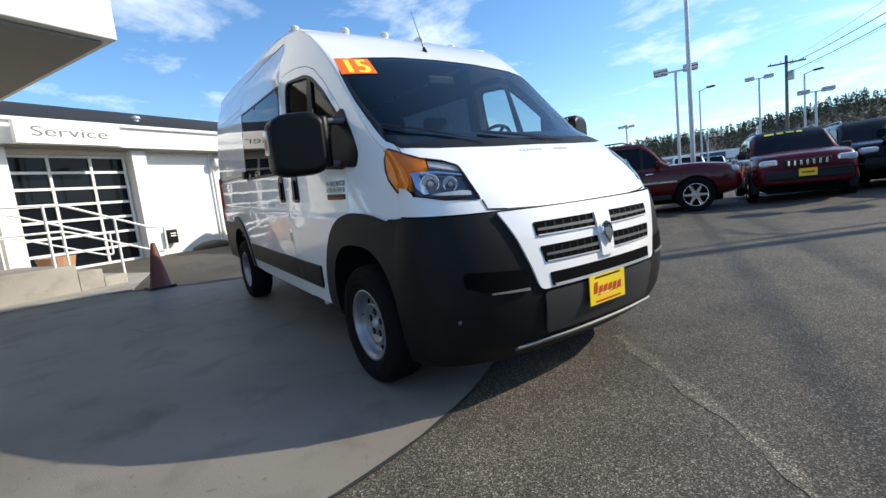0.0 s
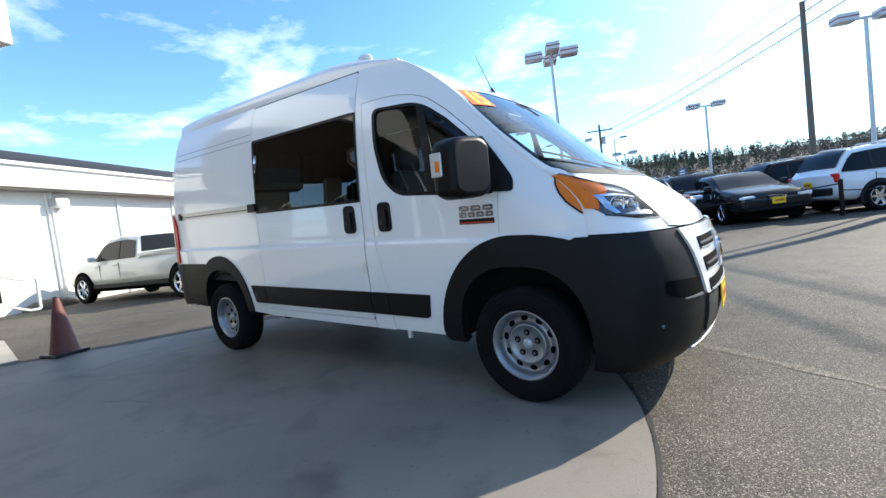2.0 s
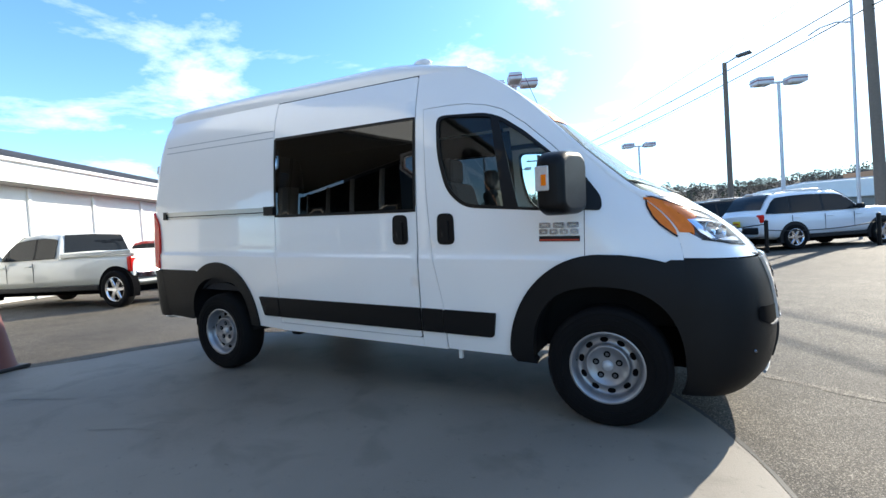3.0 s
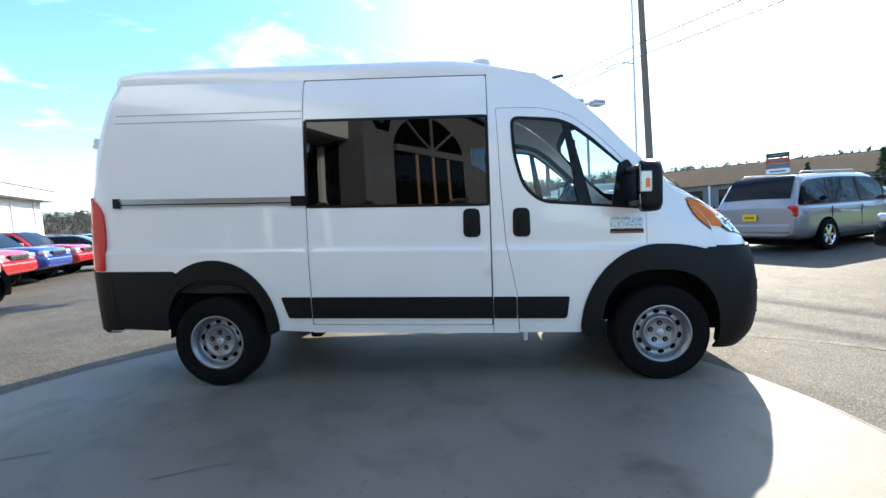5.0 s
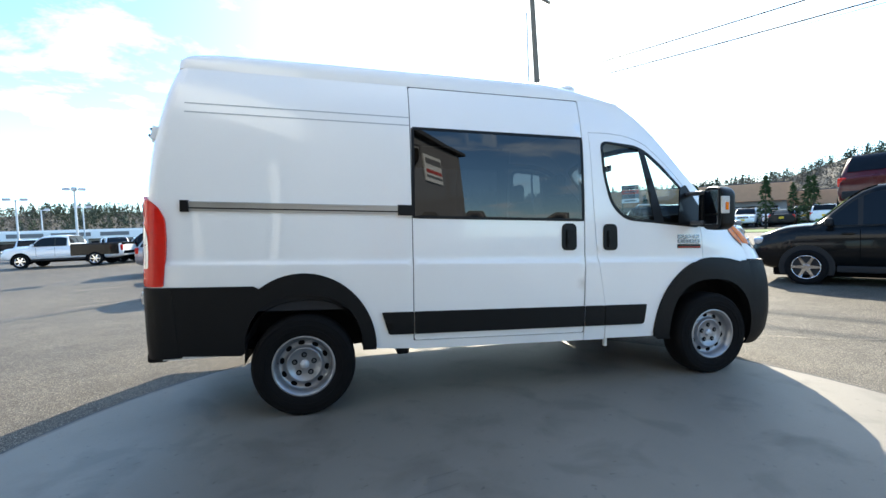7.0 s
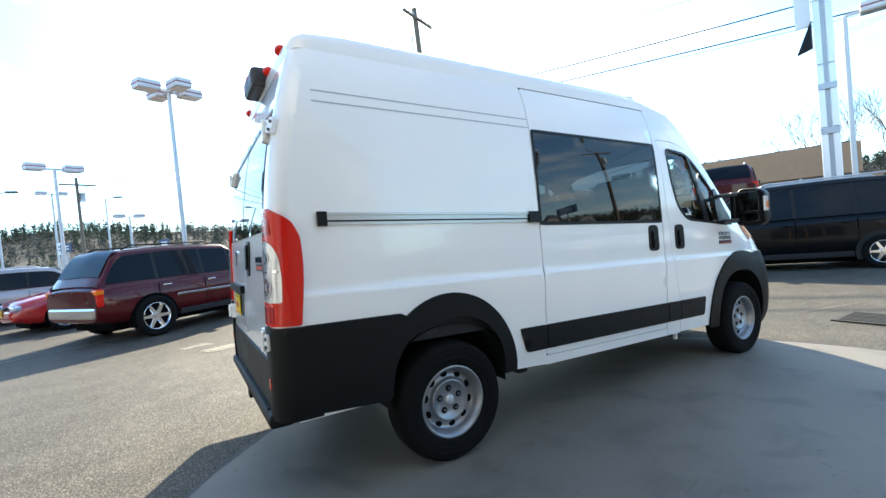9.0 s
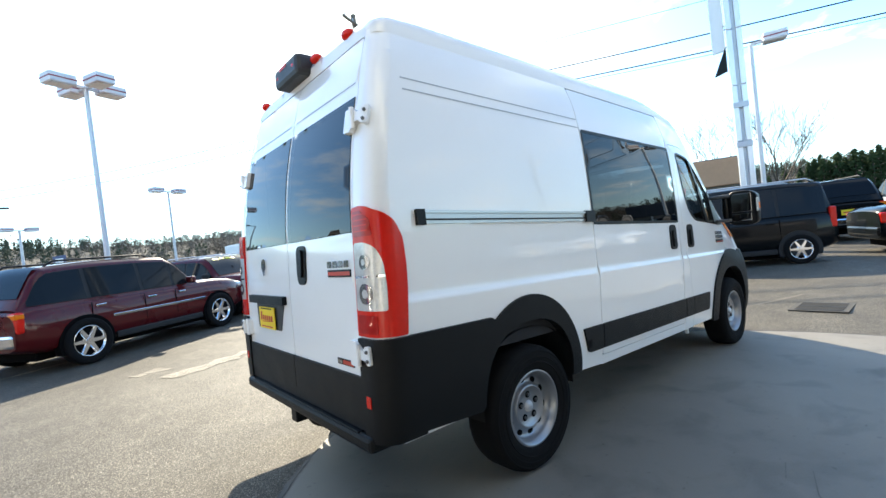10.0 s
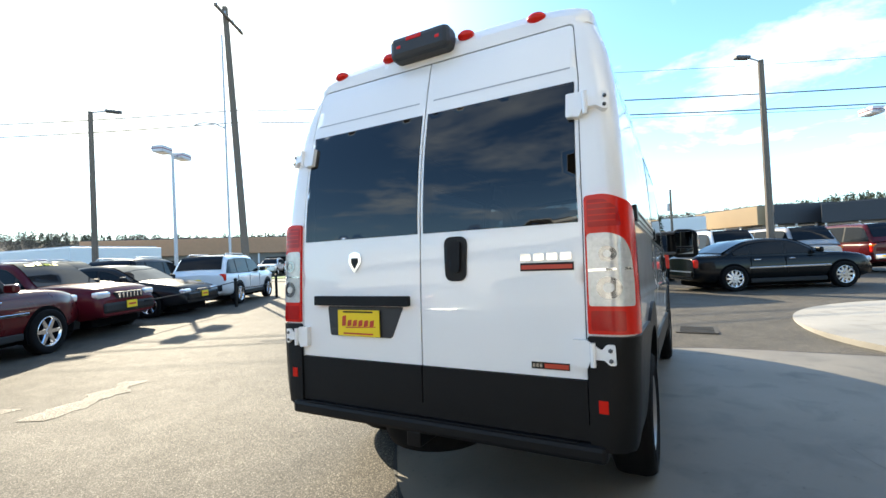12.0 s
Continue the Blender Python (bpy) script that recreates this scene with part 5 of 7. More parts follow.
ring = [Vector((0.19 * math.cos(a), 0.19 * math.sin(a), 0)) for a in np.linspace(0, 2 * math.pi, 25)]
mm = Matrix.Translation((-0.42, 0.48, 1.42)) @ Matrix.Rotation(radians(-58), 4, "Y")
add_path(bm, [mm @ p for p in ring], 0.014, 8)
for a in (0.2, 2.0, 4.2):
    add_tube(bm, mm @ Vector((0, 0, 0)), mm @ Vector((0.19 * math.cos(a), 0.19 * math.sin(a), 0)), 0.014)
part("steering_wheel", bm, M_BLACK, van)
part("cab_floor", box(-0.55, 0, 0.70, 1.6, 1.15, 0.04), M_SEAT, van)
part("papers", box(0.02, 0.35, 1.297, 0.26, 0.50, 0.012), M_TRIM, van, "white papers on the dashboard")
part("headliner", box(-2.6, 0, 2.30, 3.1, 1.66, 0.03, 0.01), M_LINER, van)
part("rear_view_mirror", box(-0.42, 0.0, 1.93, 0.03, 0.24, 0.07, 0.015), M_BLACK, van)
for sgn in (-1, 1):
    patch("inner_panel", [(-4.2, 0.70), (-1.15, 0.70), (-1.15, 2.26), (-4.2, 2.26)], side(sgn, -0.045), M_SEAT, van, holes=[grow(SWIN, -0.01)], step=0.2, thick=0.0)
part("cargo_floor", box(-2.8, 0, 0.93, 3.1, 1.8, 0.04), M_SEAT, van)

# ---- the lot's own axes, turned from the van's
LOT = 26.5
UA, UB = Vector((math.cos(radians(LOT)), math.sin(radians(LOT)), 0)), Vector((-math.sin(radians(LOT)), math.cos(radians(LOT)), 0))


def facing(x, y, deg, z=None):
    return Matrix.Translation((x, y, lift(x, y) if z is None else z)) @ Matrix.Rotation(radians(deg), 4, "Z")


# ---- service building: local x runs along the wall, y into the building
SB = facing(-16.1, 0.55, LOT + 90, 0.15)
service = empty("service_building", SB, "long low white service building with a dark roof", "building")


def sb(name, bm, material, parent=None, label=""):
    return part(name, bm, material, parent or service, label)


for x0, x1, z0, z1 in ((-9.5, -5.75, 0, 3.42), (-2.78, 20.8, 0, 3.42), (-5.75, -2.78, 3.30, 3.42)):
    sb("wall", box((x0 + x1) / 2, 0.125, (z0 + z1) / 2, x1 - x0, 0.25, z1 - z0), M_WALL)
sb("end_wall", box(20.68, 5.0, 1.71, 0.24, 9.5, 3.42), M_WALL)
sb("end_wall", box(-9.4, 5.0, 1.71, 0.24, 9.5, 3.42), M_WALL)
sb("back_wall", box(5.6, 10.0, 1.71, 30.3, 0.24, 3.42), M_WALL)
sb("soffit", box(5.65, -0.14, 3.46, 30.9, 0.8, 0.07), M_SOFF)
sb("fascia", box(5.65, -0.56, 3.78, 31.0, 0.08, 0.66, 0.01), M_TRIM)
sb("gutter", box(5.65, -0.64, 4.08, 31.0, 0.12, 0.10, 0.02), M_TRIM)
rf = bmesh.new()
q = [rf.verts.new(p) for p in ((-9.9, -0.66, 4.13), (21.2, -0.66, 4.13), (21.2, 5.2, 5.90), (-9.9, 5.2, 5.90), (21.2, 10.4, 4.2), (-9.9, 10.4, 4.2))]
rf.faces.new((q[0], q[1], q[2], q[3]))
rf.faces.new((q[3], q[2], q[4], q[5]))
bmesh.ops.solidify(rf, geom=rf.faces[:], thickness=0.06)
sb("roof", rf, M_ROOF, label="dark grey shingle roof")
for k in range(9):
    sb("pilaster", box(2.38 + 2.5 * (k - 1) + (0 if k else 0.12), -0.035, 1.71, 0.11, 0.07, 3.42, 0.008), M_TRIM)
sb("downpipe", tube((0.06, -0.09, 0.0), (0.06, -0.09, 3.45), 0.045), M_TRIM)
sb("door_jamb", box(-2.57, -0.10, 1.71, 0.42, 0.46, 3.42, 0.01), M_TRIM)
sb("door_jamb", box(-5.95, -0.10, 1.71, 0.42, 0.46, 3.42, 0.01), M_TRIM)
gd = sb("garage_door", box(-4.265, 0.16, 1.65, 2.97, 0.02, 3.3), M_CARGLASS, label="glazed sectional garage door with white bars")
for k in range(8):
    sb("rail", box(-4.265, 0.125, 0.05 + 0.457 * k, 2.97, 0.06, 0.075, 0.006), M_TRIM, gd)
for x in (-5.70, -4.77, -3.75, -2.83):
    sb("stile", box(x, 0.115, 1.65, 0.07, 0.06, 3.3, 0.006), M_TRIM, gd)
sign = sb("sign_box", box(-4.5, -0.88, 3.72, 2.40, 0.20, 0.60, 0.01), M_TRIM, label="white sign box lettered Service")
vs, fs = letters("Service", 0.36)
wtxt = max(v[0] for v in vs)
letter_part("lettering", "Service", 0.36, lambda x, y: (-5.40 + x * 1.75 / wtxt, -0.984, 3.61 + y), M_LETTER, sign)
lamp = sb("wall_lamp", box(0.20, -0.18, 3.08, 0.44, 0.34, 0.27, 0.04), M_GALV, label="grey wall flood lamp")
sb("lamp_glass", box(0.20, -0.355, 3.03, 0.34, 0.012, 0.15, 0.003), M_CLEARL, lamp)
sb("roof_vent", tube((-1.68, 1.1, 4.3), (-1.68, 1.1, 4.75), 0.09), M_GALV)
sb("vent_cap", lathe([(0.0, 4.86), (0.14, 4.80), (0.15, 4.74), (0.09, 4.74)], 16, "Z"), M_GALV).location = (-1.68, 1.1, 0)
box_m = sb("meter_box", box(-1.92, -0.16, 0.60, 0.34, 0.16, 0.46, 0.02), M_BLACK, label="black meter box")
for z in (0.70, 0.62):
    sb("label_bar", box(-1.90, -0.2425, z, 0.18, 0.006, 0.04, 0.002), M_TRIM, box_m)
sb("flower_pot", lathe([(0.0, 0.0), (0.30, 0.0), (0.38, 0.42), (0.40, 0.50), (0.36, 0.50), (0.34, 0.44), (0.0, 0.42)], 20, "Z"), M_BRICK).location = (-5.65, -1.6, 0.0)

# ---- walk, ramp and white handrails beside it
walk_ob = part("pavement", prism([(-6.0, -2.25), (-8.7, -1.95), (-16.5, -5.8), (-15.4, -8.0), (-5.95, -4.2)], -0.05, 0.180), M_WALK)
tagged(walk_ob, "pale concrete walk beside the service entrance", "walkway", kind="structure")
STAIR = facing(-7.5, -2.37, LOT + 90, 0.17)
for x0, x1, h in ((-3.8, -0.72, 0.46), (-0.72, -0.36, 0.33), (-0.36, 0.0, 0.18)):
    st_ob = part("stair_step", box((x0 + x1) / 2, 1.05, h / 2, x1 - x0 - 0.004, 2.35, h, 0.012, STAIR), M_WALK)
    tagged(st_ob, "pale concrete stair step" if x1 > -0.7 else "pale concrete landing above two steps", "step", kind="structure")


def handrail(y, label):
    e = empty("handrail", STAIR @ Matrix.Translation((0, y, 0)), label, "handrail", "handrails of the steps")
    part("top_rail", add_path(bmesh.new(), [(-3.7, 0, 1.48), (-0.78, 0, 1.47), (-0.66, 0, 1.44), (0.58, 0, 0.955), (0.68, 0, 0.94), (0.84, 0, 0.94), (0.86, 0, 0.92), (0.86, 0, 0.48), (0.84, 0, 0.46), (0.72, 0, 0.46)], 0.021), M_TRIM, e)
    part("mid_rail", add_path(bmesh.new(), [(-3.7, 0, 1.04), (-0.78, 0, 1.03), (-0.66, 0, 1.0), (0.60, 0, 0.50), (0.72, 0, 0.46)], 0.018), M_TRIM, e)
    for x, z0, z1 in ((0.03, 0.0, 1.165), (-0.95, 0.46, 1.475), (-2.3, 0.46, 1.475), (-3.65, 0.46, 1.48)):
        part("post", tube((x, 0, z0), (x, 0, z1), 0.021), M_TRIM, e)


handrail(0.0, "white tubular handrail beside concrete steps")
handrail(2.1, "white tubular handrail at the back of concrete steps")
berm = bmesh.new()
bmesh.ops.create_uvsphere(berm, u_segments=20, v_segments=10, radius=1, matrix=SB @ Matrix.Translation((-0.55, -0.25, 0)) @ Matrix.Diagonal((0.75, 0.45, 0.27, 1)))
tagged(part("asphalt_berm", berm, M_ASPH, smooth=True), "low dark asphalt berm at the foot of the wall", "berm", kind="structure")

# ---- traffic cone
cone = empty("traffic_cone", facing(-5.72, -1.88, 12, 0.158), "dull orange traffic cone with a black top", "traffic cone")
part("body", lathe([(0.16, 0.03), (0.145, 0.05), (0.034, 0.685), (0.026, 0.70), (0.0, 0.702)], 24, "Z"), M_CONE, cone, smooth=True)
part("base", box(0, 0, 0.018, 0.36, 0.36, 0.036, 0.01), M_CAP, cone)
part("top_cap", lathe([(0.036, 0.665), (0.029, 0.702), (0.0, 0.706)], 16, "Z"), M_CAP, cone, smooth=True)

# ---- showroom behind the walker: canopy, gable and glass front
show = empty("showroom", facing(-5.90, -1.82, 206.5, 0.12), "white showroom with a deep flat canopy and dark glazing", "building")
# local x runs away along the canopy's far edge, y along the edge over the walk
part("canopy", box(4.0, 2.5, 4.65, 8.0, 5.0, 1.70, 0.02), M_WALL, show, "white canopy fascia")
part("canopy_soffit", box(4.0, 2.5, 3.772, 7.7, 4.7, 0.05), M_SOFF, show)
for x, y in ((6.8, 1.2), (6.8, 4.0)):
    part("column", box(x, y, 1.875, 0.5, 0.5, 3.75, 0.02), M_WALL, show)
M_STUCCO = mat("grey_stucco", (0.165, 0.165, 0.17), 0.85, var=0.12, scale=1.2, bump=0.3, bscale=60)
gl = part("glazing", box(4.4, 5.0, 1.86, 8.2, 0.08, 3.6), M_CARGLASS, show, "dark shopfront glazing under the canopy")
for x in (0.7, 2.4, 4.1, 5.8, 7.5):
    part("mullion", box(x, 4.92, 1.86, 0.12, 0.10, 3.6, 0.006), M_TRIM, gl)
# beside it the stucco hall: local x runs along its front, y out towards the lot
hall = empty("show_hall", facing(-2.84, -6.65, -55.0, 0.1), "grey stucco hall with an arched fan window and a price board", "building")
part("wall", box(3.0, -3.9, 2.75, 7.6, 7.8, 5.5, 0.02), M_STUCCO, hall, "grey stucco wall")
part("roof", box(3.0, -3.9, 5.6, 8.0, 8.2, 0.2, 0.02), M_ROOF, hall)
ax = lambda u, z, o: Vector((1.2 + u, 0.006 + o, z))
rim_pts = [(-1.2, 0.1)] + [(1.2 * math.cos(a), 3.62 + 1.25 * math.sin(a)) for a in np.linspace(math.pi, 0, 25)] + [(1.2, 0.1)]
ag = bmesh.new()
gf = [[ag.verts.new(ax(u, z, o)) for u, z in rim_pts] for o in (0.0, 0.03)]
ag.faces.new(gf[0])
ag.faces.new(gf[1][::-1])
for k in range(len(rim_pts)):
    j = (k + 1) % len(rim_pts)
    ag.faces.new((gf[0][k], gf[1][k], gf[1][j], gf[0][j]))
bmesh.ops.recalc_face_normals(ag, faces=ag.faces[:])
arch = part("arch_window", ag, M_DARK, hall, "dark fan window")
for a in (47, 90, 133):
    r = radians(a)
    part("arch_bar", tube(ax(0, 3.62, 0.05), ax(1.18 * math.cos(r), 3.62 + 1.23 * math.sin(r), 0.05), 0.040), M_STUCCO, arch)
part("arch_bar", box(1.2, 0.06, 3.58, 2.4, 0.10, 0.22, 0.01), M_STUCCO, arch)
for u in (-0.55, 0.0, 0.55):
    part("mullion", tube(ax(u, 0.1, 0.05), ax(u, 3.5, 0.05), 0.035), M_BRICK, arch)
board = part("sign_board", box(4.20, 0.04, 4.18, 1.22, 0.06, 1.16, 0.01), M_TRIM, hall, "white price board with dark bands")
for zz, h, m in ((4.46, 0.26, M_LETTER), (4.02, 0.15, M_PLRED), (3.80, 0.10, M_LETTER)):
    part("lettering_bar", box(4.20, 0.075, zz, 1.10, 0.012, h), m, board)

# ---- lamp posts
LAMPHEAD = mat("lamp_head", (0.62, 0.63, 0.66), 0.5, var=0.05)
STRIPE = mat("lamp_stripe", (0.25, 0.03, 0.05), 0.5)


def lamp_post(x, y, h, heads, r=0.075, big=0.62, label="grey steel lot lamp post with box heads"):
    z = lift(x, y)
    e = empty("lamp_post", Matrix.Translation((x, y, z)), label, "lamp post", "lot lamps")
    part("pole", tube((0, 0, 0), (0, 0, h - z), r, r * 0.75, 12), M_GALV, e)
    part("base", lathe([(0.0, 0.62), (0.24, 0.62), (0.27, 0.58), (0.27, 0.0)], 16, "Z"), M_WALK, e)
    for a in heads:
        m = Matrix.Translation((0, 0, h - z)) @ Matrix.Rotation(radians(a), 4, "Z")
        hd = part("head", box(0.62, 0, 0.08, big, 0.46, 0.26, 0.03, m), LAMPHEAD, e)
        part("arm", box(0.18, 0, 0.02, 0.36, 0.07, 0.07, 0.0, m), M_GALV, e)
        part("stripe", box(0.62, 0, 0.08, big + 0.008, 0.468, 0.035, 0.0, m), STRIPE, hd)
        part("lens", box(0.62, 0, -0.055, big * 0.8, 0.36, 0.02, 0.0, m), M_CLEARL, hd)
    return e


lamp_post(-4.59, 12.54, 6.66, (26, 116, 206, 296))
lamp_post(4.28, 16.94, 6.08, (26, 206))
lamp_post(-0.96, 25.0, 5.72, (26, 206))
lamp_post(-8.75, 19.9, 5.62, (26, 206))
lamp_post(-12.5, 40.0, 7.4, (26, 206), 0.09)
lamp_post(-7.52, 34.7, 4.95, (26, 206), 0.09)
lamp_post(11.80, 1.43, 6.55, (290,))
lamp_post(15.2, -7.9, 6.0, (206, 26))
lamp_post(-33.8, 47.3, 5.7, (26, 206), 0.10)
lamp_post(-29.0, 47.7, 6.65, (26, 206, 116, 296), 0.12)
lamp_post(-35.9, 63.2, 5.9, (26, 206), 0.10)
lamp_post(-44.4, 70.1, 6.1, (26,), 0.10)


def street_light(x, y, h, turn, material, r, label):
    z = lift(x, y)
    e = empty("street_light", facing(x, y, turn), label, "street light")
    part("pole", tube((0, 0, 0), (0, 0, h - z), r, r * 0.7, 10), material, e)
    part("arm", tube((0, 0, h - z - 0.05), (0.55, 0, h - z + 0.10), 0.035), M_GALV, e)
    part("head", box(0.80, 0, h - z + 0.10, 0.6, 0.26, 0.14, 0.05), M_PLAST2, e)
    return e


street_light(3.0, 20.52, 8.25, -30, M_WOOD, 0.13, "dark wooden street light with one cobra head")
street_light(15.15, -4.28, 8.62, 125, M_WOOD, 0.15, "brown wooden street light with one cobra head")
street_light(-9.15, 38.4, 6.75, 0, M_GALV, 0.08, "grey street light with one cobra head")
street_light(-14.0, 33.5, 6.6, 0, M_GALV, 0.07, "grey street light with one cobra head")


def utility_pole(x, y, h, r, label, arms=((-0.6, 1.2),), lean=0.0):
    z = lift(x, y)
    e = empty("utility_pole", Matrix.Translation((x, y, z)) @ Matrix.Rotation(-lean, 4, "X") @ Matrix.Rotation(radians(26.5), 4, "Z"), label, "utility pole")
    part("pole", tube((0, 0, 0), (0, 0, h - z), r, r * 0.72, 14), M_WOOD, e)
    for dz, w in arms:
        part("crossarm", box(0, -0.16, h - z + dz, 2 * w, 0.10, 0.12, 0.01), M_WOOD, e)
        for k in (-0.85, -0.3, 0.3, 0.85):
            part("insulator", tube((w * k, -0.16, h - z + dz + 0.06), (w * k, -0.16, h - z + dz + 0.20), 0.04, 0.025, 8), M_GALV, e)
    if h < 12:
        part("transformer", tube((0.32, 0, h - z - 1.9), (0.32, 0, h - z - 1.2), 0.20, 0.20, 12), M_GALV, e)
    return e


utility_pole(6.62, 15.63, 13.2, 0.17, "tall weathered wooden utility pole by the road, leaning slightly", ((-0.6, 1.2),), 0.066)
utility_pole(-11.2, 41.6, 8.9, 0.14, "weathered wooden utility pole with a crossarm far off")
utility_pole(38.0, -0.45, 6.4, 0.12, "short dark wooden pole by the road", ())
utility_pole(24.0, -20.6, 11.0, 0.17, "weathered wooden utility pole far along the road")
mast = empty("steel_mast", Matrix.Translation((6.2, 16.2, lift(6.2, 16.2))), "slim grey steel mast with a curved lamp arm", "mast")
part("pole", tube((0, 0, 0), (0, 0, 11.5), 0.06, 0.04, 8), M_GALV, mast)
part("arm", add_path(bmesh.new(), [(0, 0, 7.35), (-0.35, 0.2, 7.52), (-0.75, 0.4, 7.50), (-1.05, 0.55, 7.36)], 0.03), M_GALV, mast)


def wire(a, b, sag, r=0.010):
    pts = [Vector(a).lerp(Vector(b), t) - Vector((0, 0, sag * 4 * t * (1 - t))) for t in np.linspace(0, 1, 17)]
    ob = part("cable", add_path(bmesh.new(), pts, r, 5), M_BLACK)
    return tagged(ob, "thin black overhead cable or barrier chain slung between poles", "cable", "overhead cables")


for z, zf, r in ((8.40, 7.70, 0.024), (7.85, 6.95, 0.024), (7.72, 6.80, 0.010), (9.55, 9.0, 0.010)):
    wire((6.62, 15.63 + 0.066 * z, z), (24.0, -20.6, zf), 0.40, r)
    wire((6.62, 15.63 + 0.066 * z, z), (-11.2, 41.6, min(z - 0.3, 8.4)), 0.5, r)

# ---- banner pylon
M_CLAD = mat("polished_cladding", (0.80, 0.80, 0.80), 0.30, metal=0.35, var=0.06, scale=1.5)
py = empty("banner_pylon", facing(10.60, 1.54, 20), "tall twin-column pylon of polished metal with a side banner", "pylon")
for k in range(6):
    for y in (-0.125, 0.125):
        part("cladding_panel", box(0, y, 0.85 + 1.7 * k, 0.22, 0.15, 1.692, 0.02), M_CLAD, py)
    part("web_panel", box(0.03, 0, 0.85 + 1.7 * k, 0.10, 0.09, 1.695, 0.0), M_GALV, py)
for z in (3.3, 4.5):
    part("clamp_plate", box(-0.02, 0, z, 0.235, 0.41, 0.16, 0.01), M_GALV, py)
part("plinth", box(0, 0, 0.1, 0.6, 0.7, 0.24, 0.02), M_WALK, py)
bnm = Matrix.Rotation(radians(70), 4, "Z")
part("banner", box(0.43, 0, 8.25, 0.36, 0.05, 4.0, 0.01, bnm), M_TRIM, py, "white blade banner with a dark slanted foot")
ft = bmesh.new()
fq = [[ft.verts.new(bnm @ Vector((x, y, z))) for x, z in ((0.25, 6.35), (0.25, 5.62), (0.60, 5.55))] for y in (-0.035, 0.035)]
ft.faces.new(fq[0])
ft.faces.new(fq[1][::-1])
for k in range(3):
    ft.faces.new((fq[0][k], fq[1][k], fq[1][(k + 1) % 3], fq[0][(k + 1) % 3]))
part("banner_foot", ft, M_BLACK, py)
for z in (7.0, 9.4):
    part("bracket", box(0.22, 0, z, 0.16, 0.05, 0.05, 0.01, bnm), M_GALV, py)

# ---- lot signs and chain posts
for x, y, w, h, zc, m, lab in ((-12.0, 38.2, 0.80, 0.85, 3.2, M_TRIM, "small white lot sign on a grey post"), (-6.0, 54.5, 2.0, 0.95, 3.65, M_SIGNBLUE, "dark blue roadside sign on a post"), (-9.3, 24.0, 1.1, 0.42, 2.6, M_SIGNBLUE, "dark blue lot sign on a post"), (16.0, -18.0, 4.2, 0.62, 3.7, M_SIGNBLUE, "long dark lot sign with pale lettering")):
    e = empty("lot_sign", facing(x, y, -60), lab, "sign")
    part("post", tube((0, 0, 0), (0, 0, zc), 0.05), M_GALV, e)
    p = part("panel", box(0, -0.05, zc, w, 0.05, h, 0.01), m, e)
    for k in range(2):
        part("lettering_bar", box(0, -0.079, zc + 0.16 * h - 0.30 * h * k, w * 0.6, 0.006, 0.12 * h), M_LETTER if m is M_TRIM else M_TRIM, p)
chain_pts = [Vector((2.78, 11.27, 0)) + UA * 3.1 * k for k in range(4)]
for p in chain_pts:
    e = empty("barrier_post", Matrix.Translation((p.x, p.y, lift(p.x, p.y))), "short black barrier post holding a chain", "post", "barrier posts")
    part("post", tube((0, 0, 0), (0, 0, 0.85), 0.05), M_BLACK, e)
    part("cap", lathe([(0.0, 0.92), (0.05, 0.89), (0.06, 0.85), (0.0, 0.85)], 10, "Z"), M_BLACK, e)
# low barrier chains, drawn with the overhead cable helper and its tags
wire((-0.72, 9.72, 0.74), (2.78, 11.27, 0.95), 0.03, 0.016)
for a, b in zip(chain_pts, chain_pts[1:]):
    wire((a.x, a.y, 0.78), (b.x, b.y, 0.82), 0.10, 0.014)


M_TANWALL = mat("tan_stucco", (0.42, 0.29, 0.17), 0.85, var=0.12, scale=0.6, bump=0.2, bscale=30)
# ---- low shops along the far road
def shop(x, y, deg, w, d, h, material, label, bays=6, roof=None):
    e = empty("shop", facing(x, y, deg, 0.05), label, "building", "roadside shops")
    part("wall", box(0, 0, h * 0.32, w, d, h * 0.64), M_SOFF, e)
    part("fascia", box(0, 0, h * 0.80, w + 0.6, d + 1.6, h * 0.40, 0.05), material, e)
    part("roof", box(0, 0, h + 0.05, w + 0.2, d + 1.0, 0.12), roof or M_ROOF, e)
    for k in range(bays):
        xx = -w / 2 + w * (k + 0.5) / bays
        g = part("window", box(xx, -d / 2 - 0.03, h * 0.28, w / bays * 0.72, 0.06, h * 0.42), M_CARGLASS, e)
        part("window_sill", box(xx, -d / 2 - 0.08, h * 0.06, w / bays * 0.76, 0.12, 0.08), M_TRIM, g)
        part("post", box(-w / 2 + w * k / bays, -d / 2 - 0.6, h * 0.30, 0.18, 0.18, h * 0.60), M_TRIM, e)
    return e


shop(34.0, 49.0, -38, 34, 12, 4.7, M_BRICK, "long low brown roadside shop building")
shop(12.9, 46.9, -81.6, 10.9, 6, 3.45, M_TRIM, "low white-fronted roadside building with a flat roof", 5, M_GALV)
shop(57.0, 27.0, -64, 26, 14, 3.7, M_BRICK, "long low brown roadside shop building")
shop(59.9, -7.0, 214, 10, 1.2, 5.35, M_TANWALL, "low tan roadside building with a flat front", 4)
shop(57.5, -12.6, -61.5, 6.6, 2.0, 5.3, M_ROOF, "low dark brown roadside building", 3)
shop(57.0, -1.2, -90, 4.6, 2.0, 4.7, M_TRIM, "small white-fronted roadside building", 2)
shop(54.6, -21.5, -105, 13, 4, 5.0, M_ROOF, "low dark roadside building", 5)
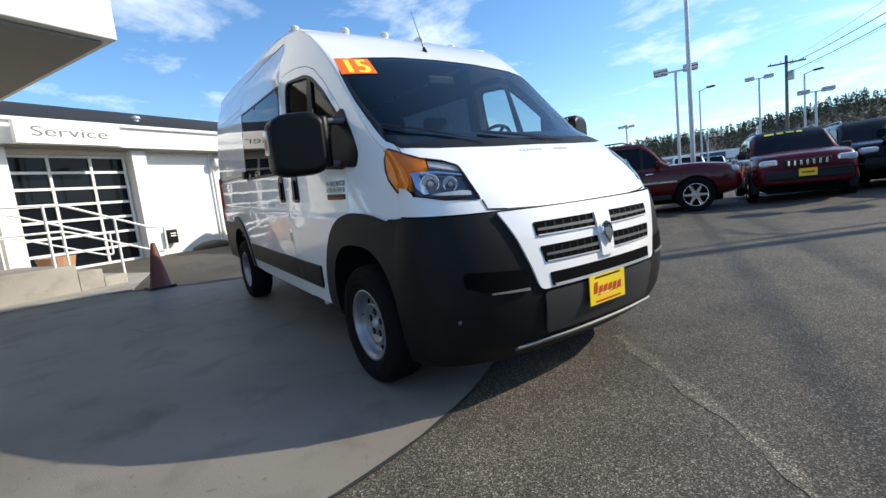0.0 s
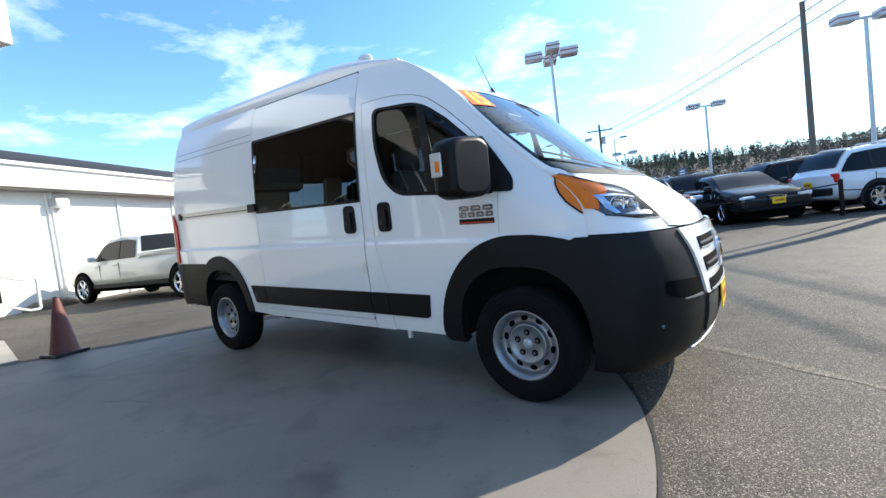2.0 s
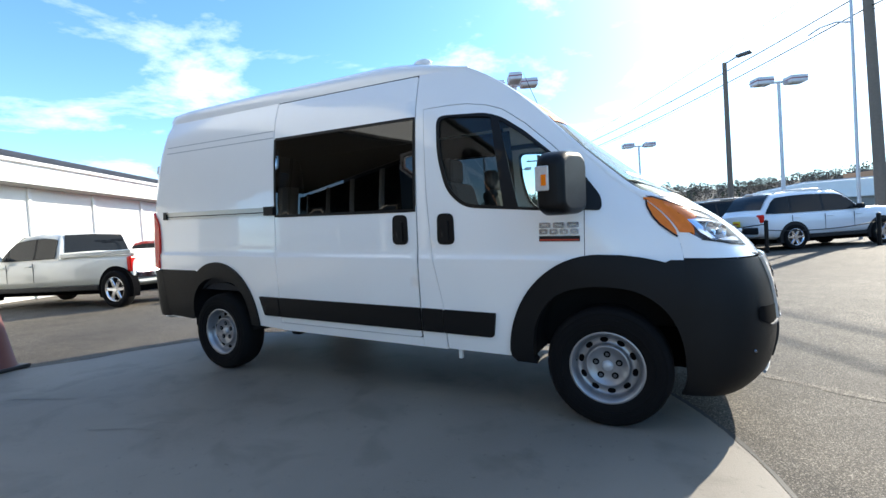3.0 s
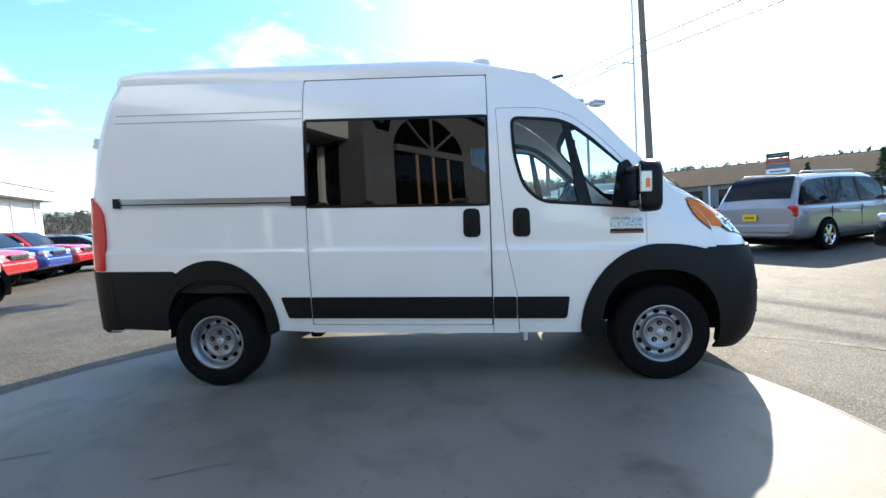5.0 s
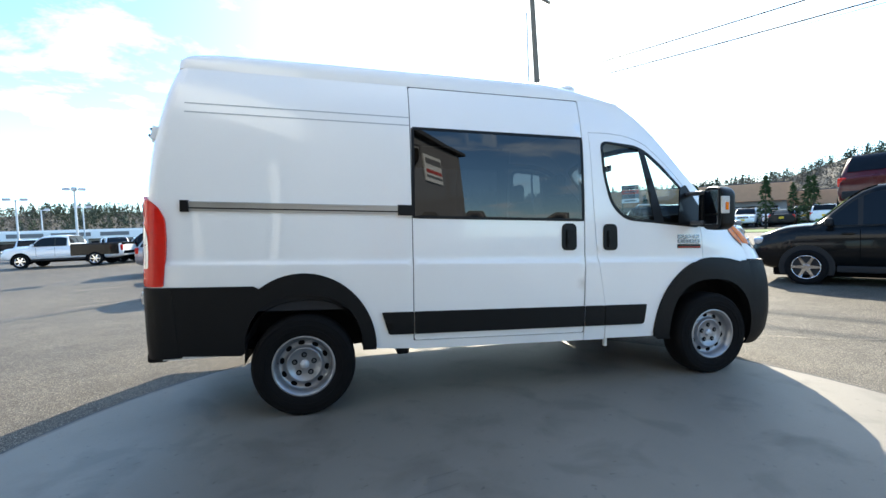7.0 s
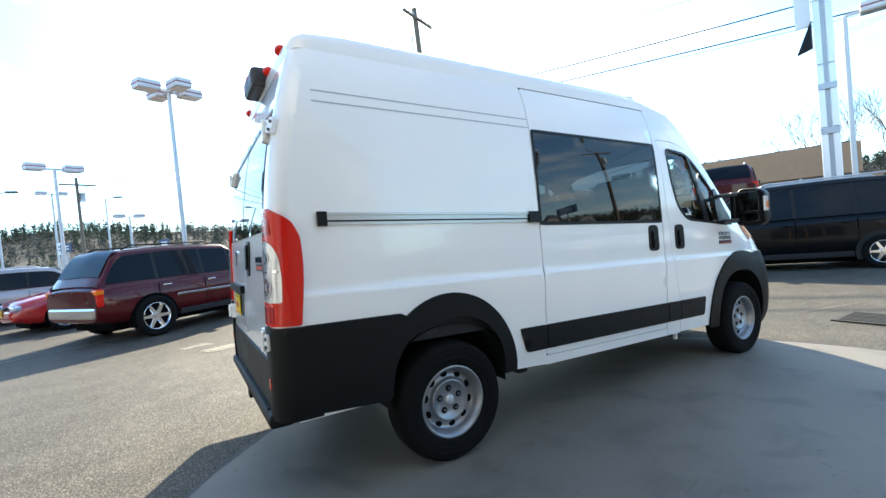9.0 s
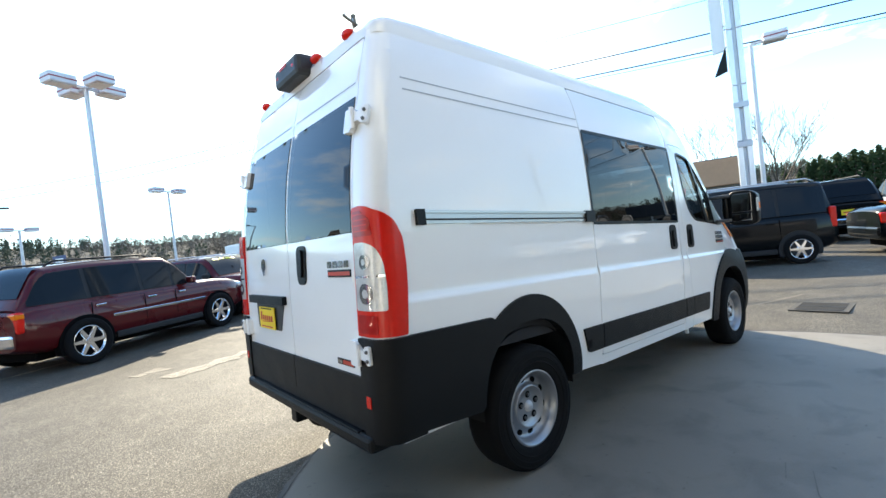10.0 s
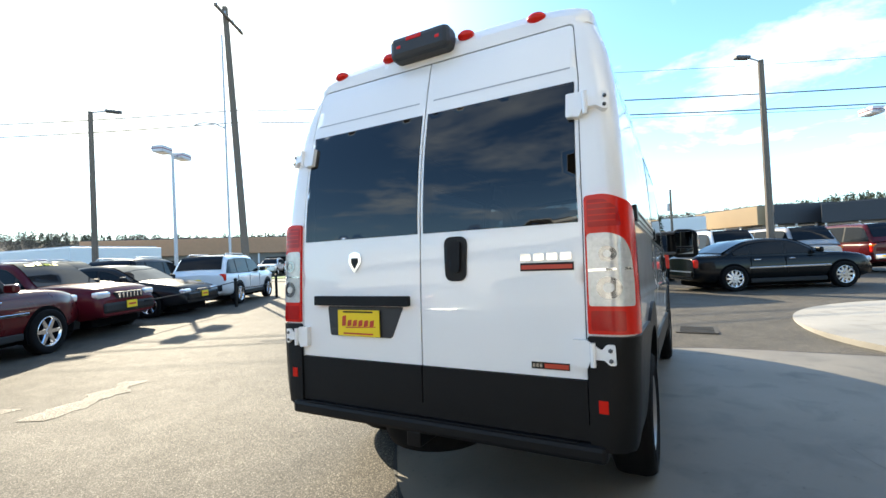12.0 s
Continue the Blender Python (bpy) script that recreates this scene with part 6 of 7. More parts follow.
shop(38.6, 14.2, -68.5, 9.4, 6, 5.45, M_BRICK, "low orange-brown roadside building with a tall fascia", 3)
ms = empty("road_sign", facing(17.2, 23.7, -36), "stacked roadside sign on a dark frame", "sign")
for x in (-0.52, 0.52):
    part("post", box(x, 0, 1.85, 0.10, 0.14, 3.7, 0.01), M_WOOD, ms)
for k, m in enumerate((M_CAP, M_PLRED, M_LETTER, M_TRIM)):
    pn = part("panel", box(0, -0.10, 3.56 - 0.32 * k, 1.14, 0.06, 0.29, 0.01), m, ms)
    part("lettering_bar", box(0, -0.134, 3.56 - 0.32 * k, 0.8, 0.01, 0.09), M_LETTER, pn)
wb = shop(-38.0, 68.0, 26, 24, 8, 2.9, M_TRIM, "long low white roadside building with dark lettering bars", 8, M_GALV)
for k, (xx, ww) in enumerate(((-6.0, 3.4), (-1.6, 4.0), (3.0, 3.2))):
    part("lettering_bar", box(xx, -4.82, 2.35, ww, 0.03, 0.5), M_LETTER, wb)
part("panel", box(8.5, -4.83, 2.30, 3.2, 0.04, 0.9), M_SIGNBLUE, wb, "blue sign panel")
verge = part("verge", prism([(30, 14), (18, 34), (23, 37), (37, 16)], 0.0, 0.20), M_GRASS)
tagged(verge, "strip of bright green grass beside the road", "grass", kind="structure")
verge = part("verge", prism([(8, 40), (20, 44), (20, 46), (8, 43)], 0.0, 0.20), M_GRASS)
tagged(verge, "strip of bright green grass beside the road", "grass", kind="structure")


# ---- wooded ridge
def woods_mat(name, cols):
    m = bpy.data.materials.new(name)
    m.use_nodes = True
    n, l = m.node_tree.nodes, m.node_tree.links
    b = n["Principled BSDF"]
    b.inputs["Roughness"].default_value = 0.95
    b.inputs["Specular IOR Level"].default_value = 0.08
    g = n.new("ShaderNodeNewGeometry")
    r = n.new("ShaderNodeValToRGB")
    r.color_ramp.interpolation = "LINEAR"
    for k, c in enumerate(cols):
        el = r.color_ramp.elements[k] if k < 2 else r.color_ramp.elements.new(k / (len(cols) - 1))
        el.position, el.color = k / (len(cols) - 1), (*c, 1)
    l.new(g.outputs["Random Per Island"], r.inputs[0])
    l.new(r.outputs[0], b.inputs["Base Color"])
    return m


M_WOODS = woods_mat("woods", [(0.058, 0.070, 0.048), (0.085, 0.095, 0.066), (0.070, 0.080, 0.058)])
M_BAREW = woods_mat("bare_wood_twigs", [(0.110, 0.094, 0.078), (0.150, 0.128, 0.106), (0.130, 0.112, 0.093), (0.098, 0.088, 0.072)])
M_CONIF = woods_mat("conifer_needles", [(0.022, 0.040, 0.016), (0.045, 0.066, 0.026), (0.034, 0.052, 0.022)])
M_HILL = mat("hill_ground", (0.085, 0.073, 0.058), 0.95, var=0.3, scale=0.05)
RIDGE_EL = curve([-60, -16, -5, 12, 24, 32, 39, 47, 52, 60, 74, 84, 91, 95, 101, 107, 112, 118, 126, 134, 150, 200], [4.0, 4.3, 4.0, 4.2, 5.2, 6.5, 4.7, 4.1, 3.8, 4.0, 4.3, 4.1, 4.4, 4.7, 5.2, 4.5, 3.9, 3.9, 3.3, 3.1, 2.5, 2.0])


def ridge():
    bm = bmesh.new()
    azs = np.arange(-60, 200.1, 2.0)
    rows = []
    for r, k in ((120, 0.0), (150, 0.30), (185, 0.68), (220, 1.0), (300, 1.0)):
        rows.append([bm.verts.new((r * math.cos(radians(a)), r * math.sin(radians(a)), k * max(0.5, 220 * math.tan(radians(RIDGE_EL(a) - 0.6)))) ) for a in azs])
    for p, q in zip(rows, rows[1:]):
        for k in range(len(azs) - 1):
            bm.faces.new((p[k], p[k + 1], q[k + 1], q[k])).smooth = True
    tagged(part("ridge", bm, M_HILL), "low wooded ridge along the horizon", "hill", kind="structure")
    rng = random.Random(5)
    kinds = {"conifer_woods": ([], []), "bare_woods": ([], [])}
    for _ in range(9000):
        a = rng.uniform(-58, 198)
        k = rng.random() ** 0.6
        r = 125 + 95 * k
        kk = np.interp(r, (120, 150, 185, 220), (0, 0.30, 0.68, 1.0))
        z = kk * max(0.5, 220 * math.tan(radians(RIDGE_EL(a) - 0.6)))
        conif = noise.noise((a * 0.07, k * 2, 1)) + (0.35 if 92 < a < 120 else 0.0) + rng.uniform(-0.25, 0.25) > 0.22
        h = rng.uniform(2.8, 4.8) if conif else rng.uniform(2.1, 3.6)
        w = h * (0.26 if conif else 0.42) * rng.uniform(0.8, 1.25)
        x, y = r * math.cos(radians(a)), r * math.sin(radians(a))
        vs, fs = kinds["conifer_woods" if conif else "bare_woods"]
        for _ in range(62):
            t = rng.random() ** (1.2 if conif else 0.8)
            q = w * ((1 - t) ** 0.8 if conif else math.sin(math.pi * (0.12 + 0.80 * t)) ** 0.6) * rng.uniform(0.2, 1.0)
            an = rng.uniform(0, 2 * math.pi)
            c = Vector((x + q * math.cos(an), y + q * math.sin(an), z + h * t))
            e = h * (0.085 if conif else 0.080) * rng.uniform(0.6, 1.5)
            o = len(vs)
            for _ in range(3):
                vs.append(c + Vector((rng.uniform(-1, 1), rng.uniform(-1, 1), rng.uniform(-0.8, 1.2 if conif else 1.5))) * e)
            fs.append((o, o + 1, o + 2))
    for nm, m, lab in (("conifer_woods", M_WOODS, "dense dark green conifer woods on a far ridge"), ("bare_woods", M_BAREW, "dense bare brown woods on a far ridge")):
        me = bpy.data.meshes.new("woods")
        me.from_pydata(kinds[nm][0], [], kinds[nm][1])
        tagged(link_mesh("woods", me, m), lab, "woods", kind="stuff")


ridge()


# ---- trees by the road
def conifer(x, y, h, label="dark green conifer by the road"):
    e = empty("conifer", facing(x, y, 0), label, "tree", "roadside conifers")
    part("trunk", tube((0, 0, 0), (0, 0, h * 0.9), h * 0.022, h * 0.006, 8), M_BARK, e)
    rng = random.Random(int(x * 7 + y * 13))
    bm = bmesh.new()
    for k in range(260):
        t = rng.random() ** 0.8
        z = h * (0.10 + 0.90 * t)
        r = h * 0.20 * (1 - t) ** 0.8 * rng.uniform(0.35, 1.0)
        a = rng.uniform(0, 2 * math.pi)
        s = h * rng.uniform(0.025, 0.055)
        d = Vector((math.cos(a), math.sin(a), rng.uniform(-0.5, 0.1))).normalized()
        c = Vector((r * math.cos(a), r * math.sin(a), z))
        u = d.cross(Vector((0, 0, 1))).normalized()
        vs = [bm.verts.new(c - d * s), bm.verts.new(c + u * s * 0.6), bm.verts.new(c + d * s * 1.2), bm.verts.new(c - u * s * 0.6), bm.verts.new(c + Vector((0, 0, s * 0.6)))]
        for i in range(4):
            bm.faces.new((vs[i], vs[(i + 1) % 4], vs[4]))
    part("crown", bm, M_CONIF, e)


for x, y, h in ((33, 27, 4.6), (35, 24.5, 4.3), (34, 25.4, 3.8), (30, 31.5, 4.2), (39, 28, 4.6), (26, 33.5, 3.6), (47, 9.4, 3.9), (46, 8.0, 4.2), (46.5, 6.9, 4.3), (45, 6.0, 4.5)) + tuple((45 + 0.7 * math.sin(k * 2.1), 5.6 - 0.34 * k, 4.7 + 0.35 * math.sin(k * 1.7)) for k in range(15)):
    conifer(x, y, h)


def bare_tree(x, y, h, seed):
    e = empty("bare_tree", facing(x, y, seed * 50), "bare leafless tree with fine branches", "tree", "bare trees")
    rng = random.Random(seed)
    tb, lb = bmesh.new(), bmesh.new()

    def grow_limb(p, d, ln, r, lvl):
        q = p + d * ln
        add_tube(tb if lvl == 0 else lb, p, q, r, r * 0.7, 7 if lvl < 1 else 3, caps=False)
        if lvl < 5:
            for _ in range((5, 4, 3, 3, 3)[lvl]):
                a = Vector((rng.uniform(-1, 1), rng.uniform(-1, 1), rng.uniform(-0.1, 0.8))).normalized()
                grow_limb(p.lerp(q, rng.uniform(0.45, 1.0)), (d * 0.95 + a * 0.65).normalized(), ln * rng.uniform(0.62, 0.92), max(0.009, r * 0.5), lvl + 1)

    grow_limb(Vector((0, 0, 0)), Vector((0, 0, 1)), h * 0.24, h * 0.011, 0)
    part("trunk", tb, M_BARK, e, smooth=True)
    part("branch_work", lb, M_BARK, e, smooth=True)


for k, (x, y, h) in enumerate(((40.0, 11.2, 14.0), (40.0, 7.2, 13.0), (40, 44, 9), (44, 40, 8), (36, 47, 8), (58, 30, 10), (12, 66, 9), (16, 64, 8))):
    bare_tree(x, y, h, k + 2)

# ---- parked vehicles
M_LAMPW = mat("car_headlamp", (0.70, 0.72, 0.75), 0.12, metal=0.5, var=0.3, scale=18, coat=1.0)
M_RUBBER = mat("dark_trim", (0.014, 0.014, 0.015), 0.6, var=0.2, spec=0.3)
M_ALLOY = mat("alloy", (0.80, 0.81, 0.83), 0.12, metal=1.0, var=0.05)
WHEELS = {}


def car_wheel(r, spokes):
    """Meshes of one road wheel, made once for each size."""
    key = (round(r, 3), spokes)
    if key not in WHEELS:
        def mesh(bm, m, smooth):
            me = bpy.data.meshes.new("wheel_part")
            for f in bm.faces:
                f.smooth = smooth
            bm.to_mesh(me)
            bm.free()
            me.materials.append(m)
            return me
        k = r / 0.36
        ty = mesh(lathe([(0.235 * k, 0.07), (0.25 * k, 0.10), (0.33 * k, 0.105), (0.355 * k, 0.09), (0.36 * k, 0.05), (0.36 * k, -0.08), (0.33 * k, -0.11), (0.23 * k, -0.10)], 28), M_TYRE, True)
        rm = mesh(lathe([(0.242 * k, 0.09), (0.236 * k, 0.098), (0.226 * k, 0.085), (0.215 * k, 0.02), (0.0, 0.012)], 28), M_ALLOY, True)
        # no brake: a near-black disc painted for the shade behind the spokes
        dk = mesh(lathe([(0.218 * k, 0.024), (0.0, 0.020)], 24), M_DARK, True)
        bm = bmesh.new()
        for i in range(spokes):
            a = 2 * math.pi * i / spokes
            m = Matrix.Rotation(a, 4, "Y")
            vs = [bm.verts.new(m @ Vector(p)) for p in ((0.02, 0.075, 0.035 * k), (0.225 * k, 0.075, 0.020 * k), (0.225 * k, 0.075, -0.020 * k), (0.02, 0.075, -0.035 * k), (0.02, 0.05, 0.05 * k), (0.23 * k, 0.05, 0.034 * k), (0.23 * k, 0.05, -0.034 * k), (0.02, 0.05, -0.05 * k))]
            bm.faces.new(vs[:4])
            for j in range(4):
                bm.faces.new((vs[j], vs[(j + 1) % 4], vs[4 + (j + 1) % 4], vs[4 + j]))
        bmesh.ops.create_cone(bm, cap_ends=True, segments=14, radius1=0.06 * k, radius2=0.05 * k, depth=0.03, matrix=Matrix.Translation((0, 0.075, 0)) @ Matrix.Rotation(radians(-90), 4, "X"))
        WHEELS[key] = (ty, rm, dk, mesh(bm, M_ALLOY, False))
    return WHEELS[key]


def car(name, m, body, label, category, L=4.6, W=1.85, H=1.68, wb=2.7, r=0.36, fo=0.92, sill=0.28, belt=1.05, cowl=1.08, nose=0.92, tail=1.05, rear0=None, rear1=None, front1=0.15, front0=0.95, pillars=(-1.45, -0.45, 0.55), clad=None, spokes=6, rails=False, plate_f=True, plate_r=True, bed=None, bed_paint=None, chrome=False, tint=True, group="parked vehicles", steep=0.0, grille=0.9, price=False):
    """A parked vehicle: nose along +x, its middle between the axles at the origin."""
    e = empty(name, m, label, category, group)
    xf = wb / 2 + fo
    xb = xf - L
    rear0 = xb + 0.06 if rear0 is None else rear0
    rear1 = xb + 0.55 if rear1 is None else rear1
    cab_b = rear0
    deck = curve([xb, xb + 0.10, min(rear0, xb + 0.5) + 0.12, front0 - 0.05, front0 + 0.35, xf - 0.25, xf - 0.06, xf], [tail - 0.10, tail - 0.02, tail, cowl, (cowl + nose) / 2 + 0.04, nose, nose - 0.08, nose - 0.26])
    wid = lambda x: W / 2 * (1 - 0.16 * max(0.0, (x - (xf - 0.75)) / 0.75) ** 2.2 - 0.09 * max(0.0, ((xb + 0.55) - x) / 0.55) ** 2.2)
    low = lambda x: sill + 0.12 * max(0.0, (x - (xf - 0.6)) / 0.6) ** 2 + 0.12 * max(0.0, ((xb + 0.6) - x) / 0.6) ** 2
    secs = []
    bm = bmesh.new()
    for x in np.linspace(xb, xf, 34):
        w, z0, z1 = wid(x), low(x), deck(x)
        if bed and bed[0] < x < bed[1]:
            z1 = max(z1, belt)
        h = z1 - z0
        half_s = [(0.80 * w, z0), (0.965 * w, z0 + 0.10 * h), (w, z0 + 0.35 * h), (0.995 * w, z0 + 0.62 * h), (0.972 * w, z0 + 0.85 * h), (0.92 * w, z1 - 0.02), (0.84 * w, z1 + 0.008), (0.45 * w, z1 + 0.03), (0.0, z1 + 0.036)]
        ring = [bm.verts.new((x, y, z)) for y, z in half_s] + [bm.verts.new((x, -y, z)) for y, z in half_s[-2::-1]]
        secs.append(ring)
    for a, b in zip(secs, secs[1:]):
        n = len(a)
        for k in range(n):
            bm.faces.new((a[k], b[k], b[(k + 1) % n], a[(k + 1) % n])).smooth = True
    bm.faces.new(secs[0])
    bm.faces.new(secs[-1][::-1])
    shell = part("body", bm, body, e)
    # cabin
    zr = curve([rear0, rear1, (rear1 + front1) / 2, front1, front0], [belt - 0.02, H - 0.05, H, H - 0.035, cowl - 0.02])
    w0 = lambda x: wid(x) * 0.945
    tum = 0.24
    ys = lambda x, z: w0(x) - tum * max(0.0, z - belt)
    bm = bmesh.new()
    secs = []
    for x in sorted(set([rear0, rear1, front1, front0] + list(np.linspace(rear0, front0, 22)))):
        z = zr(x)
        zz = max(z, belt - 0.02)
        hs = [(ys(x, belt), belt - 0.08), (ys(x, belt + 0.5 * (zz - belt)), belt + 0.5 * (zz - belt)), (ys(x, zz) - 0.005, zz - 0.07 if zz - belt > 0.1 else zz - 0.03), (ys(x, zz) - 0.10, zz), (ys(x, zz) * 0.5, zz + 0.015), (0, zz + 0.022)]
        secs.append([bm.verts.new((x, y, q)) for y, q in hs] + [bm.verts.new((x, -y, q)) for y, q in hs[-2::-1]])
    for a, b in zip(secs, secs[1:]):
        for k in range(len(a) - 1):
            bm.faces.new((a[k], b[k], b[k + 1], a[k + 1])).smooth = True
    part("cabin", bm, body, e)
    # side windows
    edges = [rear0 + 0.10] + [p for p in pillars if rear0 + 0.3 < p < front0 - 0.25] + [front0 - 0.12]
    for sg in (1, -1):
        xs = np.linspace(edges[0] + 0.03, edges[-1] - 0.03, 18)
        band = [(x, zr(x) - 0.105) for x in xs if zr(x) - 0.115 > belt + 0.05]
        bm = bmesh.new()
        lo = [bm.verts.new((x, sg * (ys(x, belt) + 0.006), belt + 0.008)) for x, z in band]
        hi = [bm.verts.new((x, sg * (ys(x, z) + 0.006), z)) for x, z in band]
        for k in range(len(band) - 1):
            bm.faces.new((lo[k], lo[k + 1], hi[k + 1], hi[k]))
        part("pillar_band", bm, M_RUBBER, e)
        for a, b in zip(edges, edges[1:]):
            a, b = a + 0.035, b - 0.035
            xs = np.linspace(a, b, 8)
            top = [(x, zr(x) - 0.115) for x in xs]
            good = [(x, z) for x, z in top if z > belt + 0.05]
            if len(good) < 2:
                continue
            bm = bmesh.new()
            lo = [(good[0][0] if k == 0 else x, belt + 0.015) for k, (x, z) in enumerate(good)]
            pts = lo + good[::-1]
            ring = [bm.verts.new((x, sg * (ys(x, z) + 0.010), z)) for x, z in pts]
            bm.faces.new(ring)
            bmesh.ops.triangulate(bm, faces=bm.faces[:])
            part("side_window", bm, M_CARGLASS, e)
    for nm, xa, xc in (("windscreen", front0 - 0.04, front1 + 0.03), ("rear_window", rear0 + 0.03, rear1 - 0.02)):
        if abs(xa - xc) < 0.05:
            continue
        bm = bmesh.new()
        rows = []
        for x in np.linspace(xa, xc, 7):
            z = zr(x)
            if z < belt + 0.03 and nm == "rear_window":
                continue
            row = []
            for v in np.linspace(-1, 1, 9):
                y = v * (ys(x, z) - 0.105)
                row.append(bm.verts.new((x + (0.012 if nm == "windscreen" else -0.012), y, z + 0.022 * (1 - abs(v)) + 0.016)))
            rows.append(row)
        for p, q in zip(rows, rows[1:]):
            for k in range(8):
                bm.faces.new((p[k], p[k + 1], q[k + 1], q[k])).smooth = True
        part(nm, bm, M_CARGLASS, e)
    part("underbody", box((xf + xb) / 2, 0, sill - 0.02, L * 0.86, W * 0.72, 0.20, 0.03), M_DARK, e)
    # wheels and arches
    ty, rm, dk, sp = car_wheel(r, spokes)
    for x in (wb / 2, -wb / 2):
        for sg in (1, -1):
            w = wid(x)
            ar = r + (0.085 if clad else 0.10 if bed else 0.06)
            pts = [(x + ar * math.cos(a), r + ar * math.sin(a)) for a in np.linspace(-0.35, math.pi + 0.35, 22)]
            bm = bmesh.new()
            a0 = [bm.verts.new((px, sg * (w + 0.006), pz)) for px, pz in pts]
            a1 = [bm.verts.new((px, sg * (w - 0.15), pz)) for px, pz in pts]
            bm.faces.new(a0)
            for k in range(len(pts) - 1):
                bm.faces.new((a0[k], a0[k + 1], a1[k + 1], a1[k]))
            # without cladding, the near-black face stands for the wheel well's shade
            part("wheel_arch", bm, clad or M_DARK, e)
            wo = new("wheel", ty)
            wo.parent = e
            wo.matrix_basis = Matrix.Translation((x, sg * (w - 0.052), r)) @ (Matrix.Identity(4) if sg > 0 else Matrix.Rotation(math.pi, 4, "Z"))
            for nm, me in (("rim", rm), ("brake", dk), ("spokes", sp)):
                o = new(nm, me)
                o.parent = wo
    # lamps, bumpers, grille, plates
    for sg in (1, -1):
        wn_, wt = wid(xf - 0.12), wid(xb + 0.08)
        part("headlamp", box(xf - 0.13, sg * (wn_ - 0.17), nose - 0.14, 0.20, 0.34, 0.15, 0.05), M_LAMPW, e)
        tlz = tail - (0.22 if bed or chrome else 0.16)
        tlm = part("tail_lamp", box(xb + 0.075, sg * (wt - 0.085), tlz, 0.13, 0.19, 0.34 if bed or (chrome and rails) else 0.46 if H > 1.8 else 0.24, 0.035), M_RED, e)
        if chrome and rails:
            part("amber_lens", box(xb + 0.070, sg * (wt - 0.085), tlz + 0.10, 0.136, 0.196, 0.09, 0.02), M_AMBER, tlm)
        part("door_mirror", box(front0 - 0.28, sg * (w0(front0 - 0.3) + 0.13), belt + 0.08, 0.12, 0.20, 0.15, 0.04), M_RUBBER if clad else body, e)
        for px in [p for p in pillars if rear0 + 0.3 < p < front0 - 0.25]:
            part("door_handle", box(px + 0.16, sg * (wid(px) * 0.985 + 0.012), belt - 0.14, 0.18, 0.03, 0.035, 0.01), M_CHROME if chrome else body, e)
            part("door_seam", box(px, sg * wid(px) * 0.9965, (sill + belt) / 2 + 0.08, 0.010, 0.012, belt - sill - 0.30), M_DARK, e)
        part("sill_trim", box(0, sg * (W / 2 - 0.015), sill + 0.05, wb - 2 * r - 0.2, 0.06, 0.12, 0.02), clad or M_RUBBER, e)
        if chrome:
            part("side_strip", box(0.05, sg * (W / 2 + 0.002), sill + 0.42, wb - 2 * r - 0.05, 0.02, 0.05, 0.008), M_CHROME, e)
        if rails:
            part("roof_rail", add_path(bmesh.new(), [(rear1 + 0.1, sg * (ys(0, H) - 0.14), H - 0.03), (rear1 + 0.25, sg * (ys(0, H) - 0.14), H + 0.05), (front1 - 0.35, sg * (ys(0, H) - 0.14), H + 0.05), (front1 - 0.2, sg * (ys(0, H) - 0.14), H - 0.02)], 0.018), M_GALV if rails == 1 else M_RUBBER, e)
    gb = part("grille", box(xf - 0.035, 0, nose - 0.17, 0.10, W * 0.48 * grille, 0.16, 0.03), M_RUBBER, e)
    for k in range(7):
        part("grille_slat", box(xf + 0.016, (k - 3) * W * 0.063 * grille, nose - 0.17, 0.012, 0.035, 0.11, 0.005), M_CHROME, gb)
    part("front_bumper", box(xf - 0.10, 0, low(xf) + 0.16, 0.26, W * 0.82, 0.24, 0.06), clad or body, e)
    part("rear_bumper", box(xb + 0.10, 0, low(xb) + 0.16, 0.26, W * 0.86, 0.22, 0.05), M_CHROME if bed or (chrome and rails) else (clad or body), e)
    for ok, x, z in ((plate_f, xf + 0.045, low(xf) + 0.20), (plate_r, xb - 0.045, tail - 0.28)):
        if ok:
            p = part("plate", box(x, 0, z, 0.014, 0.31, 0.16, 0.004), M_YELLOW, e)
            part("script_bar", box(x + (0.009 if x > 0 else -0.009), 0, z, 0.004, 0.22, 0.04), M_PLRED, p)
    if price:
        for k, (v0, v1) in enumerate(((-0.75, -0.45), (-0.36, -0.16), (-0.08, 0.16), (0.24, 0.40))):
            bm = bmesh.new()
            q = []
            for v, f in ((v0, 0.70), (v1, 0.70), (v1, 0.79), (v0, 0.79)):
                x = front0 - 0.04 + (front1 + 0.03 - front0 + 0.04) * f
                q.append(bm.verts.new((x + 0.022, v * (ys(x, zr(x)) - 0.105), zr(x) + 0.022 * (1 - abs(v)) + 0.024)))
            bm.faces.new(q)
            part("price_bar", bm, M_STYEL, e)
    if bed:
        part("load_bed", box((bed[0] + bed[1]) / 2, 0, belt + 0.015, bed[1] - bed[0] - 0.1, W * 0.80, 0.03), M_RUBBER, e)
        for sg in (1, -1):
            part("bed_rail", box((bed[0] + bed[1]) / 2, sg * W * 0.455, belt + 0.05, bed[1] - bed[0], 0.09, 0.10, 0.02), bed_paint or body, e)
            if bed_paint:
                part("bed_side", box((bed[0] + bed[1]) / 2, sg * (W / 2 - 0.02), (belt + sill) / 2 + 0.12, bed[1] - bed[0], 0.10, belt - sill - 0.16, 0.03), bed_paint, e)
